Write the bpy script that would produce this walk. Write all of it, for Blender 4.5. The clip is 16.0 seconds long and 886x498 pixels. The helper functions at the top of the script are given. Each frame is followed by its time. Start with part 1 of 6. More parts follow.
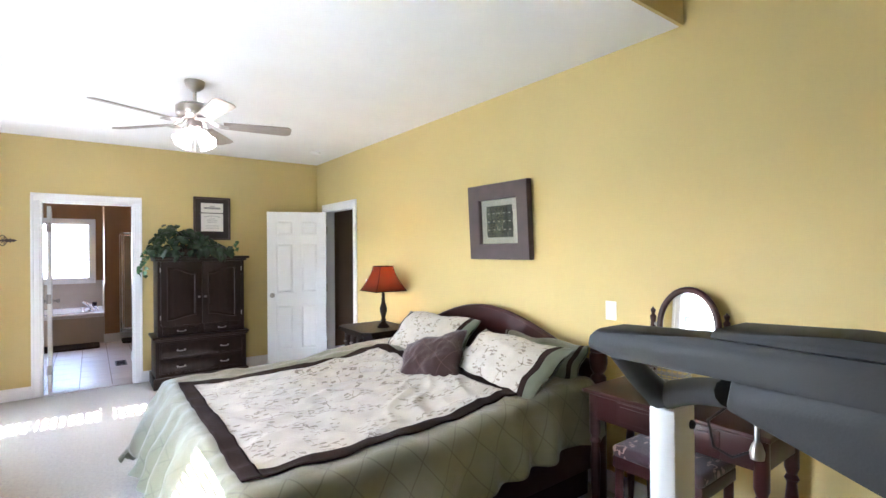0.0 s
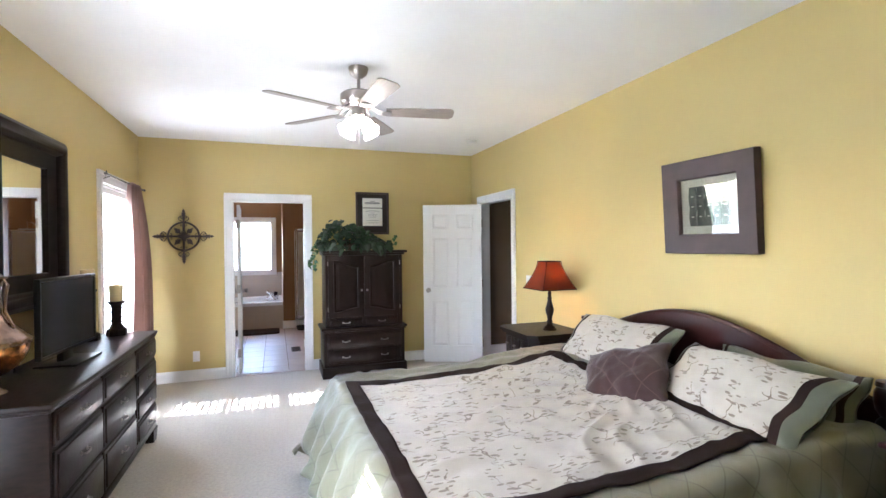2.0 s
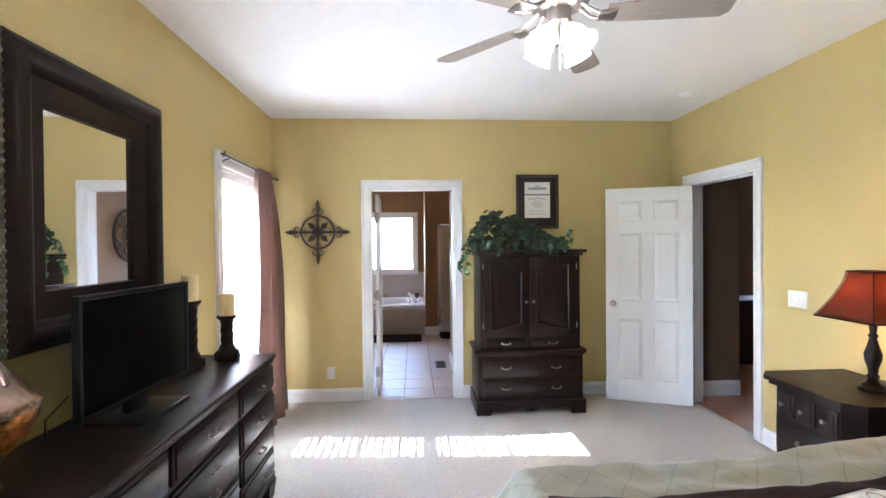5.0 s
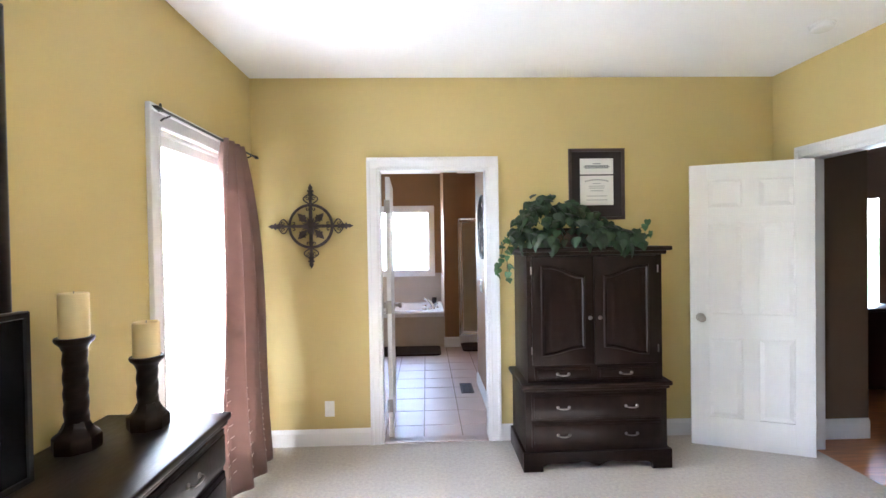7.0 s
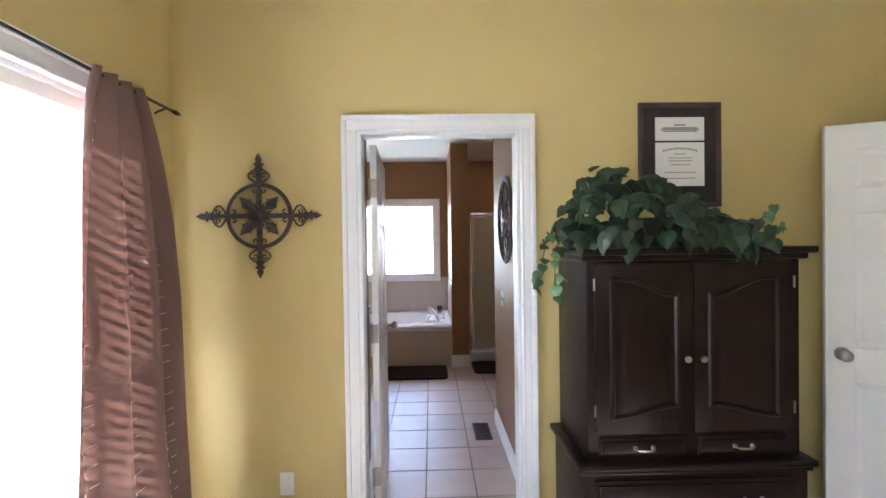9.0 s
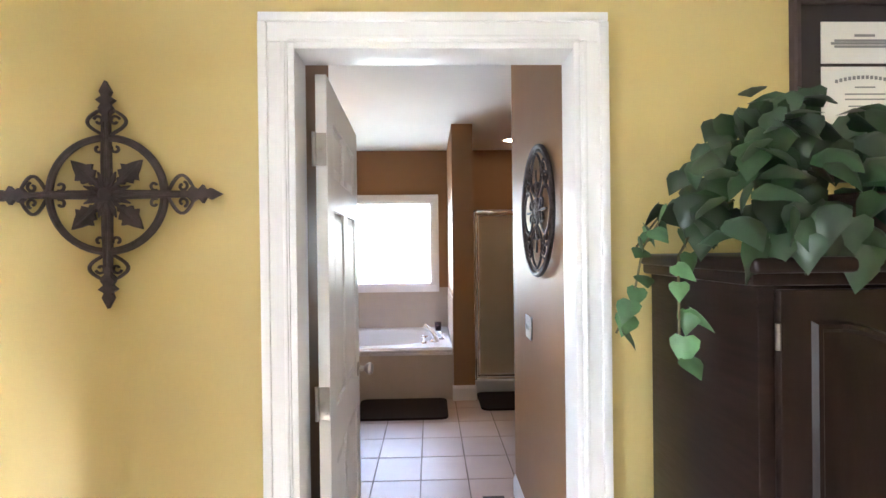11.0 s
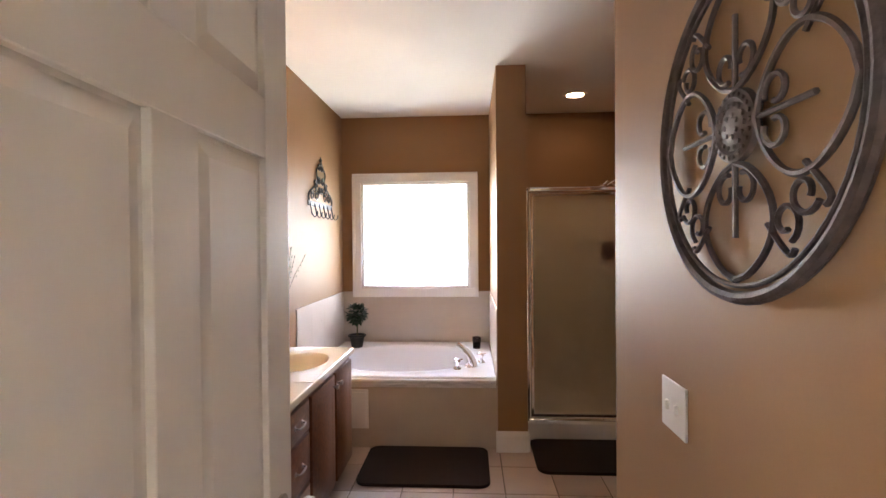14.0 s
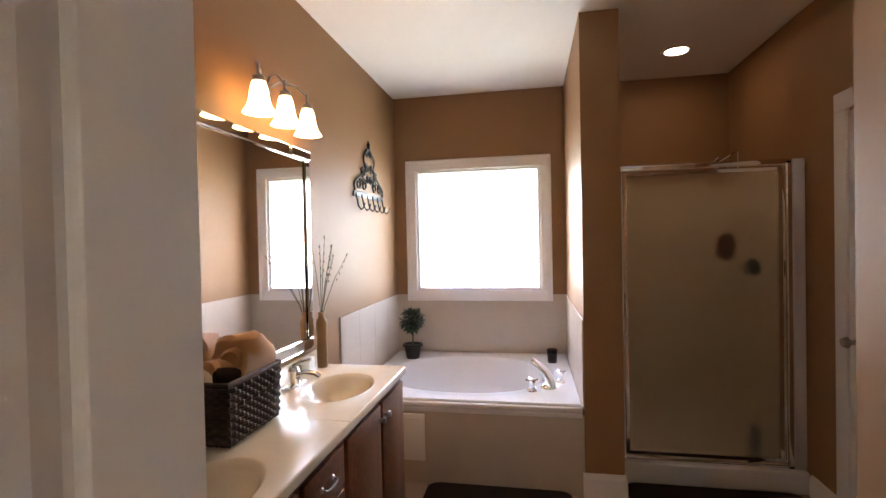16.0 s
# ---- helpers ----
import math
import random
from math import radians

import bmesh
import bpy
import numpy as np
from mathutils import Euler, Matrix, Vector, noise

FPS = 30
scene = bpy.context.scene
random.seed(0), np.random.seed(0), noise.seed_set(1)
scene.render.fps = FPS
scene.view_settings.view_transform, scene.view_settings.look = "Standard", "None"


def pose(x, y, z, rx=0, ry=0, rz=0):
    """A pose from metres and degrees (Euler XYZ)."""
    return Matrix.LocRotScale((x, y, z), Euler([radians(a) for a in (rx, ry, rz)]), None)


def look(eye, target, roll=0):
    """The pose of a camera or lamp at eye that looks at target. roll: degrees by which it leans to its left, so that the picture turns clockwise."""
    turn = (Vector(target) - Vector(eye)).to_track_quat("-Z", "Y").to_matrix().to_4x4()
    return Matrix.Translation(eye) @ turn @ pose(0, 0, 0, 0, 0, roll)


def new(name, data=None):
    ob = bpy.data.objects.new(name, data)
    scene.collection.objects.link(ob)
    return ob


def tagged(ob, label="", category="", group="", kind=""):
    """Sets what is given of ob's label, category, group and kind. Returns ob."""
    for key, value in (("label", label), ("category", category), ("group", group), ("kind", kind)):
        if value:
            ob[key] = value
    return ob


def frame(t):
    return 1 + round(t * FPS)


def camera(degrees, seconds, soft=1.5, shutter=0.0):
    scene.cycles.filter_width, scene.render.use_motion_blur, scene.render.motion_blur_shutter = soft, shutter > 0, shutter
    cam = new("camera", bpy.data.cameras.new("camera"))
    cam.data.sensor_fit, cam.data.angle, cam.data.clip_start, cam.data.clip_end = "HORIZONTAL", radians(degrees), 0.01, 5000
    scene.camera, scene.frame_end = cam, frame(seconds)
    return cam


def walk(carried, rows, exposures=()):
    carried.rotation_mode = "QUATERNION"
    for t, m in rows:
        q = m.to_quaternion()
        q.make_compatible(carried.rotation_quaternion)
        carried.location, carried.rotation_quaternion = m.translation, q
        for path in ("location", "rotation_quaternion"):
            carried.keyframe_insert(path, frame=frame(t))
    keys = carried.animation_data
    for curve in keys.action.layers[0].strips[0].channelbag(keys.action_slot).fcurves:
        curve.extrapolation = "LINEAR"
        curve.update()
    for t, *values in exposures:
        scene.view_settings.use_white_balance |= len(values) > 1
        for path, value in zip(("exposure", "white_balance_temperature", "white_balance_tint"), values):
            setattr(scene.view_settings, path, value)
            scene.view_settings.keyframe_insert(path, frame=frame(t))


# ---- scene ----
cam = camera(86.3, 16.0)
PATH = [
    (0, (0.064, 0.511, 1.527), (1.259, 2.114, 1.53), -0.4),
    (0.5, (0.077, 0.603, 1.534), (1.159, 2.285, 1.538), -0.7),
    (1, (0.093, 0.72, 1.539), (1.05, 2.476, 1.534), -0.9),
    (1.5, (0.104, 0.858, 1.537), (0.93, 2.679, 1.53), -0.3),
    (2, (0.11, 1.022, 1.513), (0.781, 2.907, 1.5), -0.6),
    (2.5, (0.101, 1.219, 1.529), (0.647, 3.143, 1.503), -0.8),
    (3, (0.084, 1.41, 1.506), (0.547, 3.355, 1.49), -0.6),
    (3.5, (0.07, 1.639, 1.519), (0.428, 3.607, 1.506), -0.4),
    (4, (0.071, 1.88, 1.518), (0.348, 3.861, 1.499), -0.5),
    (4.5, (0.078, 2.143, 1.526), (0.275, 4.133, 1.496), -0.7),
    (5, (0.074, 2.405, 1.525), (0.194, 4.401, 1.505), -0.5),
    (7.5, (-0.013, 3.781, 1.514), (0.041, 5.78, 1.486), -0.8),
    (8, (-0.005, 4.064, 1.521), (0.024, 6.063, 1.504), -0.7),
    (8.5, (-0.001, 4.345, 1.499), (0.03, 6.344, 1.493), -1.0),
    (9, (0.005, 4.636, 1.504), (0.056, 6.635, 1.477), -0.8),
    (11.5, (0.041, 5.964, 1.489), (0.096, 7.963, 1.483), -0.7),
    (12, (0.052, 6.207, 1.48), (0.084, 8.207, 1.47), -0.9),
    (12.5, (0.061, 6.438, 1.474), (0.08, 8.438, 1.45), -0.8),
    (13, (0.07, 6.635, 1.472), (0.054, 8.635, 1.451), -0.5),
    (13.5, (0.072, 6.829, 1.465), (-0.003, 8.827, 1.441), -0.5),
    (14, (0.068, 7.001, 1.461), (-0.049, 8.998, 1.438), -0.5),
    (14.5, (0.059, 7.175, 1.456), (-0.115, 9.167, 1.428), -0.4),
    (15, (0.03, 7.334, 1.452), (-0.188, 9.322, 1.43), -0.2),
    (15.5, (-0.004, 7.462, 1.451), (-0.3, 9.44, 1.426), -0.8),
    (16, (-0.026, 7.596, 1.45), (-0.394, 9.562, 1.419), -1.2),
]
EXPOSURES = [(0, 5.4, 5480, 18), (3, 5.2, 5480, 18), (5, 5.2, 5480, 18), (7.5, 5.5, 5600, 18), (9, 5.15, 5650, 18), (11.5, 5.6, 5950, 16), (12.4, 5.25, 5850, 17), (13.2, 5.2, 6800, 20), (14, 5.45, 7000, 24), (15.5, 5.2, 7000, 24), (16, 5.2, 6900, 23)]
walk(cam, [(t, look(eye, target, roll)) for t, eye, target, roll in PATH], EXPOSURES)

# strengths of the daylight behind each window (watts) and of the lamp glasses
W1_W, W2_W, WB_W, FAN_E, BULB_E, BATH_E, LAMP_E = 32.0, 3.5, 3.3, 0.30, 9.0, 0.34, 6.5

# world and light -------------------------------------------------------------
world = bpy.data.worlds.new("sky_world")
scene.world = world
world.use_nodes = True
wn = world.node_tree
sky = wn.nodes.new("ShaderNodeTexSky")
sky.sky_type, sky.sun_disc = "NISHITA", False
sky.sun_elevation, sky.sun_rotation = radians(36.5), radians(-86)
wn.links.new(sky.outputs[0], wn.nodes["Background"].inputs[0])
wn.nodes["Background"].inputs[1].default_value = 0.15


def lamp(name, kind, m, energy, col=(1, 1, 1), sx=0.1, sy=0.1):
    d = bpy.data.lights.new(name, kind)
    d.energy, d.color = energy, col
    if kind == "AREA":
        d.shape, d.size, d.size_y = "RECTANGLE", sx, sy
    elif kind == "POINT":
        d.shadow_soft_size = sx
    ob = new(name, d)
    ob.matrix_world = m
    return ob


sun = lamp("sun", "SUN", look((-10, 0.65, 7.4), (0, 0, 0)), 5.0, (1, 0.95, 0.87))
sun.data.angle = radians(0.4)
DAY = (0.93, 0.97, 1.0)
lamp("window_daylight", "AREA", look((-1.95, 5.9, 0.15), (0, 5.9, 1.95)), W1_W, DAY, 4.0, 3.0)
lamp("window_daylight", "AREA", look((-1.95, 2.65, 0.15), (0, 2.65, 1.95)), W2_W, DAY, 2.6, 3.0)
lamp("window_daylight", "AREA", look((-0.47, 12.1, 1.65), (-0.47, 0, 1.65)), WB_W, (0.93, 0.96, 1.0), 2.0, 1.9)
lamp("window_daylight", "AREA", look((5.6, 8.95, 1.4), (0, 8.95, 1.4)), 5, DAY, 1.4, 1.8)

# materials -------------------------------------------------------------------


def mat(name, col, rough=0.5, metal=0.0, var=0.12, scale=3.0, bump=0.0, bscale=80.0, rvar=0.0, rand=0.0,
        stretch=(1, 1, 1), spec=0.5, coat=0.0, emit=0.0, ecol=None, trans=0.0, sub=0.0, sheen=0.0):
    m = bpy.data.materials.new(name)
    m.use_nodes = True
    nt = m.node_tree
    N, L = nt.nodes, nt.links
    p = N["Principled BSDF"]
    tc = N.new("ShaderNodeTexCoord")
    mp = N.new("ShaderNodeMapping")
    mp.inputs["Scale"].default_value = stretch
    L.new(tc.outputs["Object"], mp.inputs[0])
    n1 = N.new("ShaderNodeTexNoise")
    n1.inputs["Scale"].default_value, n1.inputs["Detail"].default_value = scale, 6
    L.new(mp.outputs[0], n1.inputs["Vector"])
    rp = N.new("ShaderNodeValToRGB")
    rp.color_ramp.elements[0].position, rp.color_ramp.elements[1].position = 0.3, 0.7
    rp.color_ramp.elements[0].color = [c * (1 - var) for c in col] + [1]
    rp.color_ramp.elements[1].color = [min(1, c * (1 + var)) for c in col] + [1]
    L.new(n1.outputs[0], rp.inputs[0])
    out = rp.outputs[0]
    if rand:
        oi = N.new("ShaderNodeObjectInfo")
        mr = N.new("ShaderNodeMapRange")
        mr.inputs["To Min"].default_value, mr.inputs["To Max"].default_value = 1 - rand, 1 + rand
        L.new(oi.outputs["Random"], mr.inputs[0])
        mx = N.new("ShaderNodeVectorMath")
        mx.operation = "SCALE"
        L.new(out, mx.inputs[0])
        L.new(mr.outputs[0], mx.inputs["Scale"])
        out = mx.outputs[0]
    L.new(out, p.inputs["Base Color"])
    p.inputs["Roughness"].default_value, p.inputs["Metallic"].default_value = rough, metal
    p.inputs["Specular IOR Level"].default_value = spec
    p.inputs["Coat Weight"].default_value = coat
    p.inputs["Coat Roughness"].default_value = 0.15
    p.inputs["Transmission Weight"].default_value = trans
    p.inputs["Sheen Weight"].default_value = sheen
    if emit:
        p.inputs["Emission Color"].default_value = (*(ecol or col), 1)
        p.inputs["Emission Strength"].default_value = emit
    if rvar:
        n3 = N.new("ShaderNodeTexNoise")
        n3.inputs["Scale"].default_value = scale * 4
        L.new(mp.outputs[0], n3.inputs["Vector"])
        m3 = N.new("ShaderNodeMapRange")
        m3.inputs["To Min"].default_value, m3.inputs["To Max"].default_value = max(0, rough - rvar), min(1, rough + rvar)
        L.new(n3.outputs[0], m3.inputs[0])
        L.new(m3.outputs[0], p.inputs["Roughness"])
    if bump:
        n2 = N.new("ShaderNodeTexNoise")
        n2.inputs["Scale"].default_value, n2.inputs["Detail"].default_value = bscale, 4
        L.new(mp.outputs[0], n2.inputs["Vector"])
        b = N.new("ShaderNodeBump")
        b.inputs["Strength"].default_value, b.inputs["Distance"].default_value = bump, 0.004
        L.new(n2.outputs[0], b.inputs["Height"])
        L.new(b.outputs[0], p.inputs["Normal"])
    return m


def cloth(name, ground, motif=None, lines=None, rough=0.8, sheen=0.3, trans=0.0, coords="UV", through_col=None):
    """Woven cloth: fine weave; motif: colour of thin curling sprigs; lines: colour of stitched diamonds (on the UV map)."""
    m = mat(name, ground, rough, var=0.06, scale=14, bump=0.35, bscale=420, sheen=sheen, spec=0.25)
    nt = m.node_tree
    N, L = nt.nodes, nt.links
    p = N["Principled BSDF"]
    src = p.inputs["Base Color"].links[0].from_socket

    def math_(op, a, b=None):
        n = N.new("ShaderNodeMath")
        n.operation = op
        for i, v in enumerate((a, b)):
            if v is None:
                continue
            if isinstance(v, (int, float)):
                n.inputs[i].default_value = v
            else:
                L.new(v, n.inputs[i])
        return n.outputs[0]

    def over(mask, col, under):
        mx = N.new("ShaderNodeMix")
        mx.data_type = "RGBA"
        L.new(mask, mx.inputs["Factor"])
        L.new(under, mx.inputs["A"])
        mx.inputs["B"].default_value = (*col, 1)
        return mx.outputs["Result"]

    tc = N.new("ShaderNodeTexCoord")
    if motif:
        n = N.new("ShaderNodeTexNoise")
        n.inputs["Scale"].default_value, n.inputs["Detail"].default_value = 10, 1.5
        L.new(tc.outputs[coords], n.inputs["Vector"])
        vine = math_("LESS_THAN", math_("ABSOLUTE", math_("SUBTRACT", n.outputs[0], 0.5)), 0.009)
        n2 = N.new("ShaderNodeTexNoise")
        n2.inputs["Scale"].default_value, n2.inputs["Detail"].default_value = 9, 0
        L.new(tc.outputs[coords], n2.inputs["Vector"])
        gate = math_("GREATER_THAN", n2.outputs[0], 0.53)
        vo = N.new("ShaderNodeTexVoronoi")
        vo.inputs["Scale"].default_value = 17
        mpv = N.new("ShaderNodeMapping")
        mpv.inputs["Scale"].default_value = (1.0, 2.8, 1)
        mpv.inputs["Rotation"].default_value = (0, 0, 0.7)
        L.new(tc.outputs[coords], mpv.inputs[0])
        L.new(mpv.outputs[0], vo.inputs["Vector"])
        sprig = math_("MULTIPLY", math_("LESS_THAN", vo.outputs["Distance"], 0.31), math_("GREATER_THAN", n2.outputs[0], 0.46))
        mask = math_("MULTIPLY", math_("MAXIMUM", math_("MULTIPLY", vine, gate), math_("MULTIPLY", sprig, 0.9)), 0.85)
        src = over(mask, motif, src)
    if lines:
        sep = N.new("ShaderNodeSeparateXYZ")
        L.new(tc.outputs["UV"], sep.inputs[0])
        wob = N.new("ShaderNodeTexNoise")
        wob.inputs["Scale"].default_value = 6
        L.new(tc.outputs["UV"], wob.inputs["Vector"])
        wv = math_("MULTIPLY", wob.outputs[0], 0.03)
        u, v = math_("ADD", sep.outputs[0], wv), sep.outputs[1]
        masks = []
        for a in (math_("ADD", math_("MULTIPLY", u, 6.2), math_("MULTIPLY", v, 4.6)),
                  math_("SUBTRACT", math_("MULTIPLY", u, 6.2), math_("MULTIPLY", v, 4.6))):
            fr = math_("FRACT", math_("ADD", a, 100.0))
            masks.append(math_("LESS_THAN", fr, 0.045))
        mk = math_("MULTIPLY", math_("MAXIMUM", masks[0], masks[1]), 0.5)
        src = over(mk, lines, src)
    L.new(src, p.inputs["Base Color"])
    if trans:
        tr = N.new("ShaderNodeBsdfTranslucent")
        if through_col:
            tr.inputs["Color"].default_value = (*through_col, 1)
        else:
            L.new(src, tr.inputs["Color"])
        ms = N.new("ShaderNodeMixShader")
        ms.inputs[0].default_value = trans
        L.new(p.outputs[0], ms.inputs[1])
        L.new(tr.outputs[0], ms.inputs[2])
        L.new(ms.outputs[0], N["Material Output"].inputs[0])
    return m


YELLOW = mat("mustard_wall_paint", (0.575, 0.452, 0.185), 0.55, var=0.03, scale=1.2, bump=0.12, bscale=180, rvar=0.06)
TAN = mat("brown_wall_paint", (0.29, 0.165, 0.082), 0.52, var=0.04, scale=1.2, bump=0.08, bscale=180, rvar=0.04, spec=0.2)
HALLBROWN = mat("dark_brown_wall_paint", (0.13, 0.085, 0.055), 0.6, var=0.05, scale=1.2)
CEIL = mat("white_ceiling_paint", (0.86, 0.86, 0.86), 0.85, var=0.02, scale=2, bump=0.15, bscale=120)
TRIM = mat("white_gloss_trim_paint", (0.80, 0.80, 0.81), 0.42, var=0.012, scale=4, bump=0.03, bscale=60)
DOORW = mat("white_door_paint", (0.77, 0.77, 0.77), 0.38, var=0.01, scale=3, bump=0.02, bscale=30, stretch=(6, 6, 1))
CARPET = mat("cream_carpet", (0.45, 0.415, 0.36), 0.95, var=0.13, scale=48, bump=1.0, bscale=150, sheen=0.3)
TILE = mat("beige_floor_tile", (0.45, 0.35, 0.295), 0.44, var=0.05, scale=4, rand=0.04, rvar=0.03)
GROUT = mat("tan_grout", (0.20, 0.15, 0.12), 0.9, var=0.15, scale=40)
WALLTILE = mat("beige_wall_tile", (0.50, 0.43, 0.36), 0.3, var=0.04, scale=4, rvar=0.06)
TUBW = mat("white_acrylic", (0.74, 0.74, 0.76), 0.16, var=0.02, scale=2)
MARBLE = mat("cream_cultured_marble", (0.76, 0.66, 0.50), 0.2, var=0.06, scale=6, coat=0.3)
ESPRESSO = mat("espresso_stained_wood", (0.0125, 0.0066, 0.0052), 0.36, var=0.35, scale=5, bump=0.08, bscale=40, stretch=(4, 1, 12), rvar=0.07, spec=0.16)
MAHOG = mat("dark_mahogany", (0.034, 0.0095, 0.009), 0.3, var=0.06, scale=6, stretch=(3, 1, 3), rvar=0.02, spec=0.28)
OAK = mat("brown_oak_cabinet", (0.165, 0.062, 0.026), 0.36, var=0.3, scale=7, bump=0.08, bscale=50, stretch=(6, 6, 1), rvar=0.08)
WOODFLOOR = mat("orange_wood_floor", (0.48, 0.18, 0.06), 0.3, var=0.25, scale=4, stretch=(1, 10, 1), rand=0.15)
NICKEL = mat("brushed_nickel", (0.40, 0.37, 0.345), 0.28, 1.0, var=0.06, scale=20)
CHROME = mat("chrome", (0.82, 0.83, 0.85), 0.07, 1.0, var=0.02)
PEWTER = mat("antique_pewter", (0.32, 0.30, 0.28), 0.32, 1.0, var=0.15, scale=60)
IRON = mat("bronze_brown_wrought_iron", (0.066, 0.048, 0.046), 0.55, 0.3, var=0.35, scale=40, bump=0.35, bscale=120)
BLACKIRON = mat("black_wrought_iron", (0.012, 0.012, 0.013), 0.4, 0.5, var=0.2, scale=40)
BLADE = mat("pale_oak_fan_blade", (0.33, 0.285, 0.25), 0.42, var=0.12, scale=6, stretch=(1, 12, 1))
BULB = mat("lit_bulb_glass", (0.9, 0.88, 0.84), 0.5, var=0.02, emit=BULB_E, ecol=(1.0, 0.80, 0.56))
SHADEG = mat("frosted_light_glass", (0.9, 0.88, 0.84), 0.5, var=0.02, emit=FAN_E, ecol=(1.0, 0.90, 0.76))
BATHG = mat("frosted_amber_glass", (0.9, 0.8, 0.62), 0.5, var=0.05, emit=BATH_E, ecol=(1.0, 0.60, 0.23))
DOWNL = mat("downlight_lens", (0.9, 0.85, 0.75), 0.5, var=0.01, emit=1.2, ecol=(1.0, 0.72, 0.44))
MIRROR = mat("mirror_glass", (0.86, 0.87, 0.87), 0.02, 1.0, var=0.0)
TVBLACK = mat("black_plastic", (0.008, 0.008, 0.009), 0.3, var=0.2, scale=20, spec=0.3)
SCREEN = mat("dark_lcd_screen", (0.004, 0.004, 0.005), 0.14, var=0.1, scale=2, spec=0.12)
WAX = mat("ivory_wax", (0.80, 0.64, 0.34), 0.5, var=0.06, scale=14)
COPPER = mat("amber_copper_lustre", (0.30, 0.12, 0.028), 0.18, 0.8, var=0.85, scale=34, bump=0.5, bscale=45)
SILVER = mat("tarnished_silver", (0.22, 0.15, 0.115), 0.24, 0.9, var=0.6, scale=16, bump=0.6, bscale=60)
IVY = mat("ivy_leaf_green", (0.0125, 0.035, 0.0115), 0.42, var=0.35, scale=24, rand=0.45)
IVYPALE = mat("pale_new_ivy_leaf", (0.07, 0.155, 0.058), 0.45, var=0.25, scale=24, rand=0.3)
STEM = mat("vine_stem", (0.10, 0.09, 0.04), 0.7, var=0.3, scale=30)
WICKER = mat("dark_brown_wicker", (0.045, 0.022, 0.014), 0.68, var=0.4, scale=30, rand=0.2)
SCALY = mat("greenish_bronze_scales", (0.13, 0.125, 0.10), 0.34, 0.5, var=0.4, scale=30)
GREEN = cloth("sage_green_satin_quilt", (0.185, 0.178, 0.118), lines=(0.08, 0.074, 0.05), rough=0.42, sheen=0.2)
SAGE = cloth("sage_green_satin", (0.135, 0.145, 0.10), rough=0.42, sheen=0.2)
CREAM = cloth("cream_floral_cloth", (0.435, 0.40, 0.335), motif=(0.13, 0.095, 0.065))
BROWNB = cloth("dark_brown_velvet", (0.017, 0.0075, 0.005), rough=0.95, sheen=0.0)
PLUM = cloth("brown_suede_cushion", (0.042, 0.018, 0.016), lines=(0.10, 0.058, 0.05))
SATIN = cloth("mauve_brown_satin", (0.205, 0.126, 0.103), rough=0.30, sheen=0.05, trans=0.20, through_col=(0.40, 0.28, 0.245))
DASH = mat("pale_stitch_thread", (0.70, 0.58, 0.52), 0.6, var=0.05)
SHEET = cloth("white_sheet", (0.72, 0.70, 0.68))
RUG = cloth("dark_brown_bath_rug", (0.020, 0.009, 0.007), rough=0.95, sheen=0.05)
TOWEL = cloth("tan_towel", (0.42, 0.22, 0.10), rough=0.95)
TOWEL2 = cloth("cream_towel", (0.66, 0.54, 0.40), rough=0.95)
LAMPRED = cloth("rust_red_lampshade", (0.15, 0.034, 0.016), sheen=0.0, trans=0.45, through_col=(0.26, 0.085, 0.026))
SEATCL = cloth("floral_dark_tapestry", (0.055, 0.03, 0.035), motif=(0.42, 0.27, 0.24), coords="Object")
PAPER = mat("white_certificate_paper", (0.78, 0.77, 0.74), 0.7, var=0.02)
INK = mat("grey_ink", (0.25, 0.25, 0.26), 0.8, var=0.1)
MATB = mat("dark_brown_mat_board", (0.030, 0.021, 0.021), 0.8, var=0.05)
CREAMMAT = mat("beige_linen_mat", (0.46, 0.43, 0.36), 0.8, var=0.08, scale=60)
ARTDARK = mat("dark_green_woven_art", (0.055, 0.06, 0.045), 0.6, var=0.6, scale=14)
FRAMEB = mat("dark_plum_brown_frame", (0.055, 0.030, 0.030), 0.45, var=0.2, scale=8)
PLASTICW = mat("white_plastic", (0.76, 0.76, 0.74), 0.35, var=0.02)
GREYP = mat("charcoal_plastic", (0.016, 0.016, 0.018), 0.55, var=0.08, scale=20, bump=0.1, bscale=300)
WHITEMET = mat("white_powder_coat", (0.72, 0.72, 0.72), 0.4, var=0.03)
RUBBER = mat("black_rubber", (0.012, 0.012, 0.012), 0.8, var=0.2, scale=30)
POTBLACK = mat("black_pot", (0.012, 0.012, 0.012), 0.5, var=0.2)
AMBERV = mat("tan_glazed_ceramic", (0.34, 0.20, 0.09), 0.35, var=0.15, scale=12)
LILAC = mat("lilac_box_card", (0.055, 0.032, 0.06), 0.6, var=0.1)
VENTB = mat("dark_bronze_vent", (0.05, 0.035, 0.03), 0.5, 0.3, var=0.15)
GRASS = mat("lawn", (0.06, 0.10, 0.03), 0.95, var=0.35, scale=3, bump=0.6, bscale=30)
BLINDW = mat("white_blind_slat", (0.88, 0.88, 0.88), 0.45, var=0.02)
SURROUND = mat("beige_shower_surround", (0.72, 0.66, 0.55), 0.35, var=0.04)


